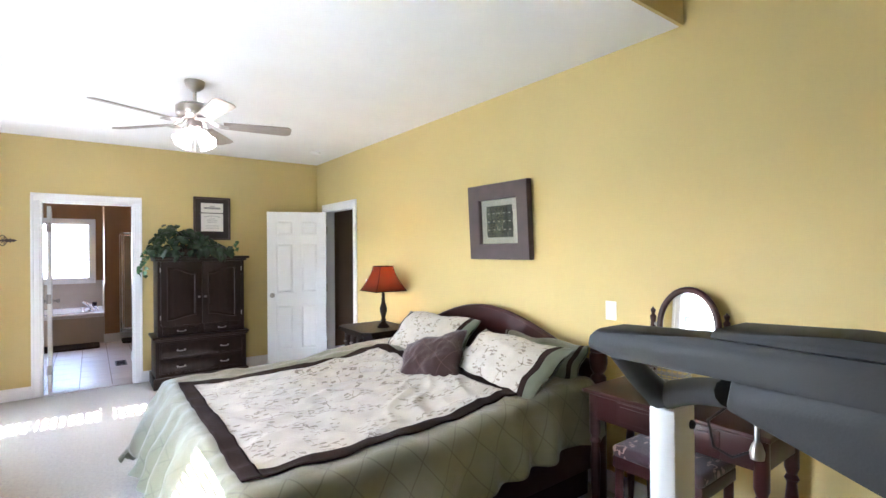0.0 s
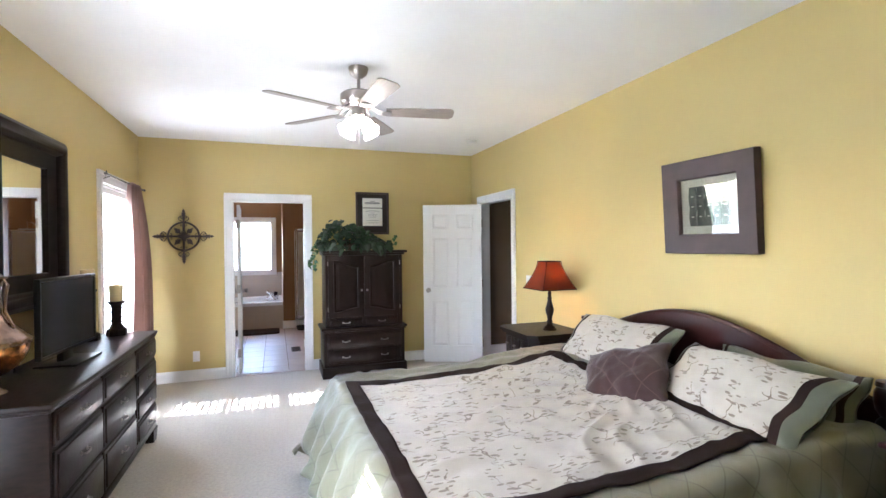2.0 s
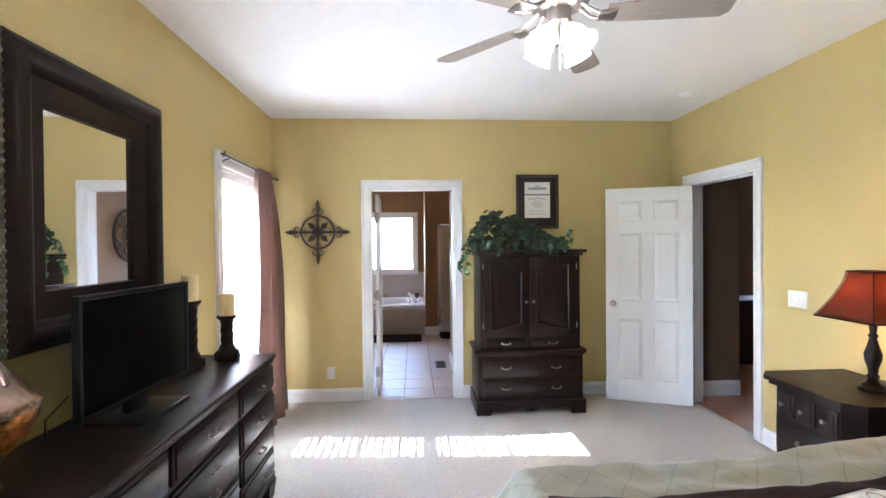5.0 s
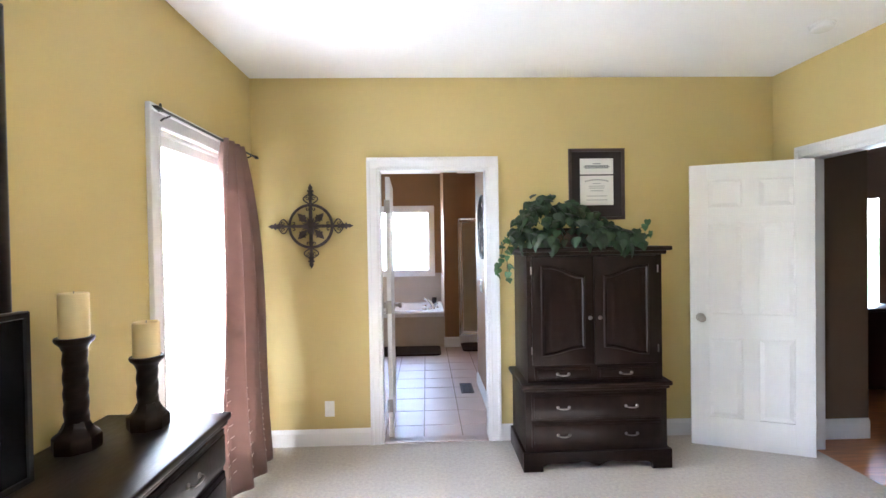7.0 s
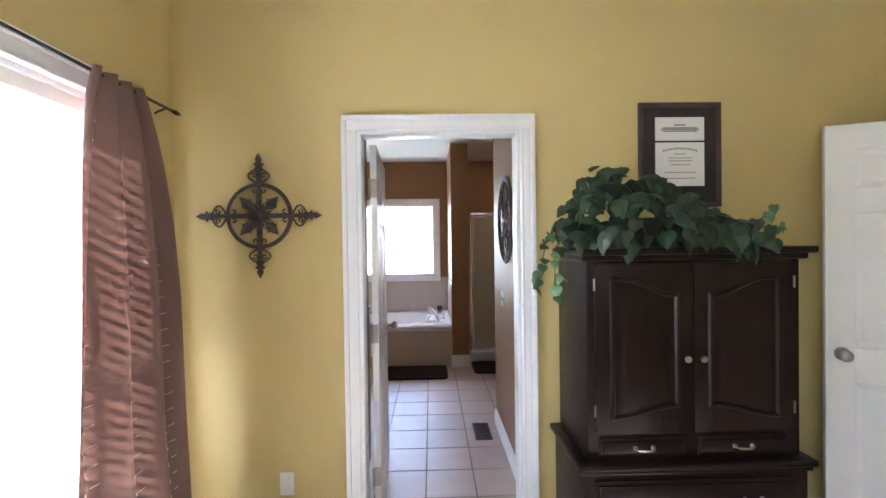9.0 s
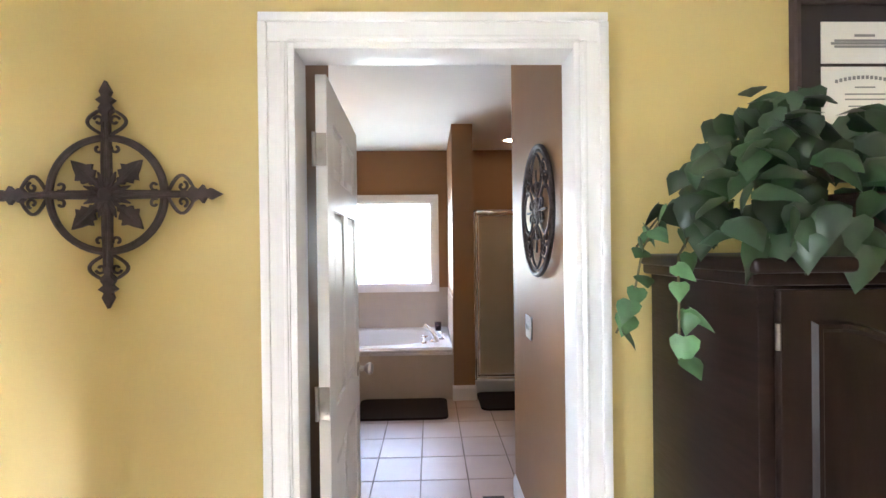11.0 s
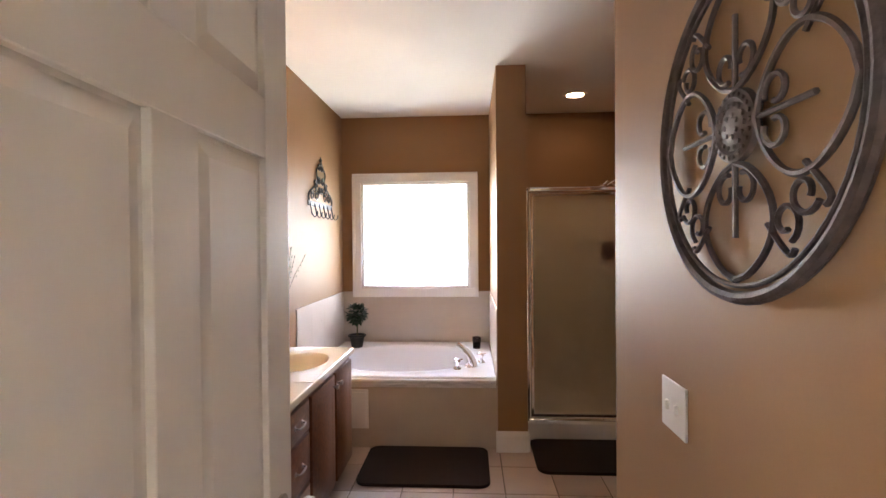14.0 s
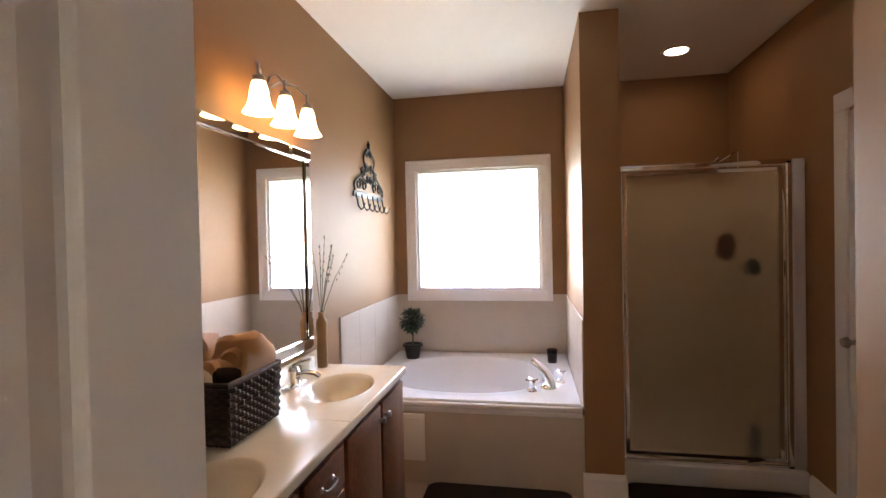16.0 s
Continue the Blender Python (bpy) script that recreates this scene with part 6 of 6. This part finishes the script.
ch = thing("candle_glass", pose(0.115, 11.27, 0.514), "smoky glass candle holder on the tub deck", "candle holder")
pr = [(0.0, 0.0), (0.034, 0.0), (0.040, 0.10), (0.037, 0.10), (0.031, 0.012), (0.0, 0.012)]
part("glass", lathe(bmesh.new(), pr, 24), SMOKE, ch)
part("wax", lathe(bmesh.new(), [(0, 0.013), (0.030, 0.013), (0.033, 0.06), (0, 0.06)], 20), mat("plum_wax", (0.10, 0.05, 0.06), 0.5), ch)

# shower
SY = 10.56
sw_ = thing("shower_enclosure", pose(0, 0, 0), "framed chrome shower door with obscure glass on a white pan", "shower")
part("pan", bx(box(0.458, BE - 0.002, SY - 0.05, SY + 0.06, 0.0, 0.13, 0.012, 3), 0.458, BE - 0.002, SY + 0.06, BN - 0.002, 0.0, 0.05), TUBW, sw_)
sur = bmesh.new()
bx(sur, 0.458, 0.468, SY + 0.03, BN - 0.002, 0.05, 1.86)
bx(sur, BE - 0.012, BE - 0.002, SY + 0.03, BN - 0.002, 0.05, 1.86)
bx(sur, 0.468, BE - 0.012, BN - 0.014, BN - 0.003, 0.05, 1.86)
part("surround", sur, SURROUND, sw_, "beige shower wall panels", smooth=False)
for n_, x0, x1, z0, z1 in (("jamb_rail", 0.478, 0.500, 0.13, 1.865), ("jamb_rail", 1.372, 1.405, 0.13, 1.865), ("header_rail", 0.478, 1.405, 1.845, 1.872), ("sill_rail", 0.478, 1.405, 0.130, 0.150)):
    part(n_, box(x0, x1, SY - 0.02, SY + 0.02, z0, z1, 0.004), CHROME, sw_)
part("corner_trim", box(1.408, BE - 0.003, SY - 0.025, SY + 0.025, 0.13, 1.87, 0.006), TUBW, sw_)
dr_ = part("door", frame_ring(bmesh.new(), 0.425, 0.835, [(0, -0.010), (0, 0.012), (0.004, 0.016), (0.022, 0.016), (0.026, 0.010), (0.026, -0.010), (0, -0.010)], pose(0.934, SY, 0.998) @ FACE_MY), CHROME, sw_)
part("door_glass", box(0.53, 1.338, SY - 0.003, SY + 0.003, 0.186, 1.81), FROST, dr_, "obscure shower glass", smooth=False)
part("door_pull", box(0.512, 0.520, SY - 0.035, SY - 0.014, 0.98, 1.12, 0.003), CHROME, dr_)
shd = new("shower_head")
shd.parent, shd.matrix_basis, shd.empty_display_size = sw_, pose(1.30, 11.50, 1.90), 0.05
part("arm", tube(bmesh.new(), [(0.155, 0.0, 0.02), (0.08, -0.10, 0.09), (0.0, -0.22, 0.10), (-0.06, -0.34, 0.07)], 0.009, 8), CHROME, shd)
part("head", lathe(bmesh.new(), [(0, 0.03), (0.012, 0.03), (0.018, 0.0), (0.038, -0.02), (0.036, -0.03), (0, -0.03)], 18, m=pose(-0.08, -0.38, 0.055, 0, 35, 0)), CHROME, shd)
part("hose", tube(bmesh.new(), [(-0.06, -0.34, 0.05), (0.02, -0.36, 0.10), (0.09, -0.3, 0.14), (0.13, -0.2, 0.05), (0.14, -0.1, -0.3)], 0.006, 8), CHROME, shd)
for nm, p, s, mt_, lb in (("wash_cloth", (1.131, 10.72, 1.39), (0.055, 0.014, 0.085), cloth("dark_red_wash_cloth", (0.20, 0.03, 0.03)), "dark red cloth hung in the shower"),
                          ("bath_sponge", (1.285, 10.74, 1.262), (0.04, 0.04, 0.055), GREYP, "grey sponge hung in the shower")):
    b = bmesh.new()
    bmesh.ops.create_icosphere(b, subdivisions=3, radius=1, matrix=pose(*p) @ Matrix.Diagonal((*s, 1)))
    for v in b.verts:
        v.co += Vector((0, 0, 1)) * noise.noise(v.co * 18) * 0.012
    single(nm, b, mt_, pose(0, 0, 0), lb, "cloth" if nm == "wash_cloth" else "sponge")
cd = thing("shower_caddy", pose(1.31, 10.80, 0.05), "tall shampoo bottles standing in the shower corner", "bottle")
part("bottle", lathe(bmesh.new(), [(0, 0), (0.035, 0), (0.036, 0.15), (0.018, 0.18), (0.016, 0.21), (0, 0.21)], 16), GREYP, cd)
part("cap", lathe(bmesh.new(), [(0.017, 0.21), (0.017, 0.235), (0, 0.237)], 16), TVBLACK, cd)
cl = thing("recessed_light", pose(0.945, 11.0, ZB), "recessed ceiling downlight glowing warm above the shower", "ceiling light")
part("trim_ring", lathe(bmesh.new(), [(0.075, -0.001), (0.097, -0.001), (0.095, -0.007), (0.078, -0.010), (0.070, -0.006)], 32), PLASTICW, cl)
part("lens", lathe(bmesh.new(), [(0, -0.012), (0.05, -0.010), (0.074, -0.004), (0.074, -0.001), (0, -0.001)], 28), DOWNL, cl, "glowing lens")

# closet door in the side wall
cdn = thing("door_closet", pose(BE, 9.80, 0), "white closed closet door with its casing", "door")
cdn["kind"] = "structure"
part("leaf", box(-0.012, -0.001, -0.36, 0.36, 0.01, 2.03, 0.002), DOORW, cdn)
for y0, y1, z0, z1 in ((-0.45, -0.36, 0, 2.04), (0.36, 0.45, 0, 2.04), (-0.45, 0.45, 2.04, 2.13)):
    part("casing", box(-0.024, -0.001, y0, y1, z0, z1, 0.005), TRIM, cdn)
part("door_knob", lathe(bmesh.new(), [(0, 0), (0.03, 0), (0.012, 0.01), (0.012, 0.03), (0.027, 0.045), (0.02, 0.065), (0, 0.068)], 18, m=Matrix.Translation((-0.012, 0.30, 0.94)) @ Matrix.Rotation(radians(-90), 4, "Y")), NICKEL, cdn)

# double vanity
va = thing("vanity_cabinet", pose(BW + 0.002, 8.42, 0), "brown oak bathroom vanity with raised-panel doors and drawers", "vanity")
part("carcass", bx(bx(bx(box(0, 0.465, 0.0, 1.55, 0.10, 0.66, 0.002), 0.445, 0.465, 0.0, 1.55, 0.66, 0.765), 0, 0.445, 0.0, 0.018, 0.66, 0.765), 0, 0.445, 1.532, 1.55, 0.66, 0.765), OAK, va)
part("toe_kick", box(0, 0.40, 0.02, 1.53, 0.0, 0.10), OAK, va)
VX = 0.465


def raised_front(name, parent, y0, y1, z0, z1, knob=None, bail=False):
    w, h = y1 - y0, z1 - z0
    bm = bx(bmesh.new(), -w / 2, w / 2, -h / 2, h / 2, 0, 0.018, 0.004)
    d = part(name, bm, OAK, parent, m=pose(VX, (y0 + y1) / 2, (z0 + z1) / 2) @ FACE_X)
    bm = bmesh.new()
    i0 = 0.05 if not bail else 0.02
    frame_ring(bm, w / 2 - i0, h / 2 - i0, [(0, 0.0185), (0.003, 0.014), (0.012, 0.0135), (0.026, 0.020), (min(w, h) / 2 - i0 - 0.002, 0.0205)])
    part("raised_panel", bm, OAK, d)
    if knob is not None:
        part("knob", lathe(bmesh.new(), [(0, 0), (0.006, 0), (0.006, 0.012), (0.015, 0.02), (0.012, 0.03), (0, 0.032)], 14, m=pose(knob * (w / 2 - 0.025), h / 2 - 0.06, 0.018)), NICKEL, d, "brass-nickel knob")
    if bail:
        pull(d, pose(0, 0, 0.02), 0.085, NICKEL)


raised_front("door", va, 1.20, 1.535, 0.12, 0.735, knob=-1)
raised_front("door", va, 0.79, 1.17, 0.12, 0.735, knob=1)
for z0, z1 in ((0.60, 0.735), (0.36, 0.58), (0.12, 0.34)):
    raised_front("drawer", va, 0.455, 0.755, z0, z1, bail=True)
raised_front("door", va, 0.06, 0.42, 0.12, 0.735, knob=1)
ct = thing("vanity_counter", pose(BW + 0.002, 8.42, 0), "cream cultured marble counter with moulded oval basins", "counter")
CD_, CL_ = 0.49, 1.575
bm = bmesh.new()


def basin_cell(bm, y0, y1, cy, rx, ry, cx):
    """A stretch of the counter with an oval basin let into it."""
    hx, hy = CD_ / 2, (y1 - y0) / 2
    al = sorted([2 * math.pi * i / 56 for i in range(56)] + [math.atan2(sy * hy, sx * hx) % (2 * math.pi) for sx in (1, -1) for sy in (1, -1)])
    mid = (y0 + y1) / 2
    rg = [[bm.verts.new((hx + p[0], mid + p[1], z)) for p in (rect_pt(a, hx, hy) for a in al)] for z in (0.765, 0.795)]
    rg.append([bm.verts.new((hx + p[0], mid + p[1], 0.800)) for p in (rect_pt(a, hx - 0.004, hy - (0.004 if y1 > 1.5 else 0)) for a in al)])
    for f, z in ((1.05, 0.800), (1.0, 0.797), (0.93, 0.780), (0.80, 0.735), (0.60, 0.70), (0.30, 0.685), (0.08, 0.682)):
        rg.append([bm.verts.new((cx + rx * f * math.cos(a), cy + ry * f * math.sin(a), z)) for a in al])
    for a, b in zip(rg, rg[1:]):
        for i in range(len(a)):
            bm.faces.new([a[i], a[(i + 1) % len(a)], b[(i + 1) % len(a)], b[i]])
    bm.faces.new(rg[-1])


basin_cell(bm, 0.80, CL_, 1.20, 0.150, 0.215, 0.275)
basin_cell(bm, 0.0, 0.799, 0.26, 0.150, 0.215, 0.275)
part("counter_top", bm, MARBLE, ct)
part("backsplash", box(0.0, 0.018, 0.0, CL_, 0.800, 0.885, 0.005), MARBLE, ct)
fc = thing("basin_faucet", pose(BW + 0.075, 9.585, 0.80), "chrome single-lever basin faucet", "faucet")
part("base", box(-0.025, 0.025, -0.075, 0.075, 0, 0.014, 0.008, 3), CHROME, fc)
part("body", lathe(bmesh.new(), [(0, 0.01), (0.027, 0.012), (0.024, 0.06), (0.027, 0.075), (0.018, 0.092), (0, 0.095)], 20), CHROME, fc)
part("spout", tube(bmesh.new(), [(0.01, 0, 0.045), (0.06, 0, 0.065), (0.105, 0, 0.062), (0.125, 0, 0.05)], [0.018, 0.016, 0.014, 0.014], 12), CHROME, fc)
part("lever", tube(bmesh.new(), [(0.0, 0, 0.092), (0.03, 0, 0.112), (0.085, 0, 0.128)], [0.012, 0.010, 0.007], 10), CHROME, fc)

mr = thing("vanity_mirror", pose(BW, 0, 0), "wide frameless mirror over the cream counter with thin mirrored edging", "mirror")
MY0, MY1, MZ0, MZ1 = 8.55, 9.915, 0.91, 1.935
part("mirror_glass", box(0.001, 0.008, MY0, MY1, MZ0, MZ1), MIRROR, mr, smooth=False)
for y0, y1, z0, z1 in ((MY0, MY1, MZ1 - 0.055, MZ1), (MY0, MY1, MZ0, MZ0 + 0.055), (MY1 - 0.055, MY1, MZ0 + 0.055, MZ1 - 0.055), (MY0, MY0 + 0.055, MZ0 + 0.055, MZ1 - 0.055)):
    part("bevelled_strip", box(0.0085, 0.019, y0, y1, z0, z1, 0.007, 1), MIRROR, mr, smooth=False)
part("bevelled_block", box(0.0195, 0.028, MY1 - 0.20, MY1 - 0.005, MZ1 - 0.05, MZ1 - 0.004, 0.006, 1), MIRROR, mr, smooth=False)

vl = thing("vanity_light", pose(BW, 9.51, 2.10), "three-arm brushed nickel vanity light with glowing bell shades", "wall light")
part("back_plate", lathe(bmesh.new(), [(0, 0), (0.06, 0), (0.055, 0.012), (0.03, 0.02), (0, 0.022)], 24, m=Matrix.Translation((0, 0, 0.02)) @ Matrix.Rotation(radians(90), 4, "Y")), NICKEL, vl)
for y in (-0.205, 0.0, 0.205):
    part("arm", tube(bmesh.new(), [(0.01, 0, 0.03), (0.04, y * 0.4, 0.09), (0.075, y * 0.8, 0.095), (0.105, y, 0.06), (0.11, y, 0.02)], 0.006, 8), NICKEL, vl)
    part("cup", lathe(bmesh.new(), [(0, 0.075), (0.005, 0.07), (0.006, 0.03), (0.024, 0.015), (0.026, -0.005), (0, -0.005)], 16, c=(0.11, y, 0)), NICKEL, vl)
    pr = [(0.026, -0.004), (0.034, -0.03), (0.040, -0.07), (0.048, -0.10), (0.066, -0.128)]
    part("bell_shade", lathe(bmesh.new(), pr + [(r - 0.003, z) for r, z in pr[::-1]], 24, c=(0.11, y, 0)), BATHG, vl, "glowing amber-white glass bell")
    part("bulb", lathe(bmesh.new(), [(0, -0.01), (0.014, -0.02), (0.024, -0.06), (0.018, -0.085), (0, -0.092)], 14, c=(0.11, y, 0)), BATHG, vl)

hk = thing("hook_rack", pose(BW, 10.86, 1.67), "black wrought iron scrollwork hook rack", "hook rack")


def yz(pts, x=0.012):
    return [(x, p[0], p[1]) for p in pts]


part("rail", box(0.006, 0.014, -0.31, 0.31, 0.095, 0.135, 0.003), BLACKIRON, hk)
for i in range(6):
    y = -0.275 + 0.11 * i
    part("hook", tube(bmesh.new(), [(0.014, y, 0.12), (0.03, y, 0.03), (0.05, y, 0.005), (0.07, y, 0.02), (0.075, y, 0.05)], 0.005, 6), BLACKIRON, hk)
sc_ = bmesh.new()
for s in (-1, 1):
    tube(sc_, yz([(s * (0.29 - 0.27 * f + 0.05 * math.sin(f * 9)), 0.135 + 0.30 * f) for f in [i / 20 for i in range(21)]]), 0.007, 6)
    for cy, cz, r in ((0.22, 0.185, 0.045), (0.11, 0.19, 0.05), (0.13, 0.27, 0.04), (0.05, 0.31, 0.035), (0.035, 0.42, 0.03), (0.03, 0.23, 0.03)):
        tube(sc_, yz([(s * a, b) for a, b in scroll((cy, cz), r, 0.5, 1.35, 20, 0.7)]), 0.0065, 6)
lathe(sc_, [(0, 0.44), (0.016, 0.455), (0.008, 0.47), (0.014, 0.485), (0, 0.52)], 10, c=(0.012, 0, 0))
part("scrollwork", sc_, BLACKIRON, hk)

tb = woven_basket("towel_basket", pose(BW + 0.105, 9.09, 0.80), 0.095, 0.155, 0.205, "dark woven basket of rolled towels on the counter", 14, 15, taper=0.94, r=0.0075)
for i, (dx, dy, dz, ln, r, yaw, mt_) in enumerate(((0.0, 0.075, 0.27, 0.17, 0.085, 80, TOWEL), (0.0, 0.02, 0.225, 0.20, 0.055, 60, TOWEL), (0.01, 0.05, 0.265, 0.16, 0.048, 95, TOWEL), (-0.02, -0.06, 0.215, 0.18, 0.05, 75, TOWEL2),
                                                   (0.03, -0.045, 0.19, 0.14, 0.036, 85, TOWEL2), (0.025, -0.05, 0.235, 0.12, 0.034, 70, BROWNB), (-0.03, -0.07, 0.255, 0.11, 0.04, 100, TOWEL))):
    b = bmesh.new()
    lathe(b, [(0, 0), (r * 0.7, 0.0), (r, 0.012), (r * 1.02, ln / 2), (r, ln - 0.012), (r * 0.7, ln), (0, ln)], 18, m=pose(0, 0, 0, 0, 90, 0) @ pose(0, 0, -ln / 2))
    for v in b.verts:
        v.co += v.co.normalized() * (noise.noise(v.co * 28 + Vector((i, 0, 0))) * 0.012 + noise.noise(v.co * 11 + Vector((i, 3, 0))) * (0.05 if r > 0.08 else 0.01))
    single("rolled_towel", b, mt_, pose(BW + 0.105 + dx, 9.09 + dy, 0.80 + dz - 0.035, 0, 12, yaw), "soft rolled towel in the woven basket", "towel", "rolled towels")
vs = thing("twig_vase", pose(-1.125, 9.93, 0.80), "slim tan ceramic vase holding bare catkin twigs", "vase")
part("vase", lathe(bmesh.new(), [(0, 0), (0.027, 0), (0.029, 0.08), (0.026, 0.15), (0.030, 0.22), (0.028, 0.245), (0.016, 0.265), (0.015, 0.28), (0.021, 0.292), (0.017, 0.292), (0.012, 0.27), (0, 0.26)], 20), AMBERV, vs)
for i in range(8):
    a, l = i * 0.9, 0.30 + 0.05 * (i % 3)
    tip = Vector((0.045 + 0.085 * math.cos(a * 2.3), 0.17 * math.sin(a * 1.9 + 0.4), 0.30 + l))
    pts = [Vector((0, 0, 0.22)), Vector((0, 0, 0.30)) + Vector((tip.x * 0.12, tip.y * 0.12, 0.02)), Vector((tip.x * 0.5, tip.y * 0.5, 0.30 + l * 0.55)), tip]
    tw = tube(bmesh.new(), pts, [0.0022, 0.002, 0.0018, 0.001], 5)
    for f in (0.5, 0.62, 0.74, 0.85, 0.96):
        q = pts[1].lerp(pts[3], f)
        bmesh.ops.create_icosphere(tw, subdivisions=1, radius=1, matrix=Matrix.Translation(q + Vector((0.003 * math.cos(f * 50), 0.003 * math.sin(f * 50), 0))) @ Matrix.Diagonal((0.003, 0.003, 0.008, 1)))
    part("twig", tw, STEM, vs)
so_ = thing("soap_box", pose(-1.145, 9.79, 0.885), "small white tissue box on the backsplash ledge", "box")
part("box_body", box(-0.012, 0.03, -0.03, 0.03, -0.085, 0.0, 0.004), PLASTICW, so_)

# round iron medallion
md = thing("wall_medallion", pose(BM, 7.815, 1.651), "large round bronze iron scroll medallion hung on the wall", "wall ornament")
MR = 0.281


def myz(pts, x=-0.022):
    return [(x, -p[0], p[1]) for p in pts]


def mring(r, rad, x=-0.022):
    return tube(bmesh.new(), myz([(r * math.cos(2 * math.pi * i / 56), r * math.sin(2 * math.pi * i / 56)) for i in range(56)], x), rad, 8, closed=True)


part("outer_rim", mring(MR + 0.003, 0.0112), IRON, md)
part("inner_rim", mring(MR - 0.017, 0.0045), IRON, md)
part("boss", lathe(bmesh.new(), [(0, 0.0), (0.062, 0.0), (0.060, 0.010), (0.047, 0.014), (0.040, 0.008), (0.028, 0.012), (0, 0.016)], 28, m=Matrix.Translation((-0.016, 0, 0)) @ Matrix.Rotation(radians(-90), 4, "Y")), IRON, md, "embossed round boss")
beads = bmesh.new()
for count, r, size in ((22, 0.052, 0.0042), (14, 0.036, 0.0045), (7, 0.018, 0.005)):
    for k in range(count):
        t2 = 2 * math.pi * k / count
        lathe(beads, [(size, 0.0), (size * 0.75, size * 0.6), (0, size * 0.9)], 8, m=Matrix.Translation((-0.028, r * math.cos(t2), r * math.sin(t2))) @ Matrix.Rotation(radians(-90), 4, "Y"))
tagged(part("boss_beads", beads, IRON, md, "raised beads on the boss"), kind="stuff")
for q in range(4):
    rot = q * math.pi / 2
    c, s = math.cos(rot), math.sin(rot)

    def rt(pts):
        return [(c * a - s * b, s * a + c * b) for a, b in pts]
    b = bmesh.new()
    # heart-shaped loop, inner curls, spear
    for sg in (-1, 1):
        tube(b, myz(rt([(sg * (0.100 * math.sin(math.pi * f) ** 0.62), 0.060 + 0.195 * f) for f in [i / 20 for i in range(21)]])), 0.0058, 6)
        tube(b, myz(rt([(sg * x, y) for x, y in scroll((0.028, 0.105), 0.028, -1.9, 0.85, 16, 0.45)])), 0.0048, 6)
        tube(b, myz(rt([(sg * (0.085 + 0.060 * f + 0.012 * math.sin(f * 3.1)), 0.165 + 0.045 * math.sin(f * 2.2)) for f in [i / 10 for i in range(11)]])), 0.0048, 6)
    tube(b, myz(rt([(0, 0.055), (0, 0.12), (0, 0.185)])), 0.0048, 6)
    part("scroll_loop", b, IRON, md)
    b = bmesh.new()
    for sg in (-1, 1):
        tube(b, myz([(x, y) for x, y in (lambda P: [(math.cos(rot + math.pi / 4) * u - math.sin(rot + math.pi / 4) * v, math.sin(rot + math.pi / 4) * u + math.cos(rot + math.pi / 4) * v) for u, v in P])([(sg * a, d) for a, d in scroll((0.026, 0.205), 0.030, 1.2, 1.0, 16, 0.6)])]), 0.0048, 6)
    part("corner_curl", b, IRON, md)
part("wall_hook", box(-0.022, 0.001, -0.006, 0.006, MR - 0.012, MR), IRON, md)

# mats and vent


def bath_mat(x0, x1, y0, y1, label):
    b = box(x0, x1, y0, y1, 0.006, 0.026)
    es = [e for e in b.edges if abs(e.verts[0].co.z - e.verts[1].co.z) > 0.01]
    bmesh.ops.bevel(b, geom=es, offset=0.07, segments=5, affect="EDGES", profile=0.5)
    rug = single("bath_mat", b, RUG, pose(0, 0, 0), label, "mat", "bath mats")
    return rug


bath_mat(-0.645, 0.175, 9.79, 10.32, "dark brown plush bath mat in front of the tub")
bath_mat(0.485, 1.40, 9.98, 10.48, "dark brown plush bath mat in front of the shower")
fv = thing("floor_vent", pose(0.39, 8.35, 0.006), "dark bronze floor register in the tiles", "vent")
part("flange", frame_ring(bmesh.new(), 0.065, 0.165, [(0, 0.0), (0.002, 0.005), (0.014, 0.005), (0.015, 0.001)]), VENTB, fv)
part("backing", box(-0.05, 0.05, -0.15, 0.15, 0.0, 0.0012), TVBLACK, fv, smooth=False)
for i in range(11):
    part("louvre", box(-0.05, 0.05, -0.144 + i * 0.0285, -0.136 + i * 0.0285, 0.001, 0.0045, 0.001), VENTB, fv)

# bathroom floor tiles -----------------------------------------------------------
fl = tagged(new("floor_bath"), "beige square bathroom floor tiles with dark grout", "tile floor", kind="structure")
part("grout_bed", box(BW - 0.1, 1.75, YN + 0.036, BN, -0.12, 0.003), GROUT, fl, smooth=False)
PX, PY, GAP = 0.3035, 0.335, 0.0035
tile_me = mesh_of("tile", box(-PX / 2 + GAP, PX / 2 - GAP, -PY / 2 + GAP, PY / 2 - GAP, 0.0, 0.006, 0.002, 1), TILE)
for i in range(-4, 6):
    for j in range(-8, 3):
        x, y = -0.045 + PX * (i + 0.5), 9.74 + PY * (j + 0.5)
        if BW - 0.05 < x < 1.55 and YN + 0.10 < y - 0.05 < 10.45:
            part("tile", tile_me, TILE, fl, m=pose(x, y, 0))
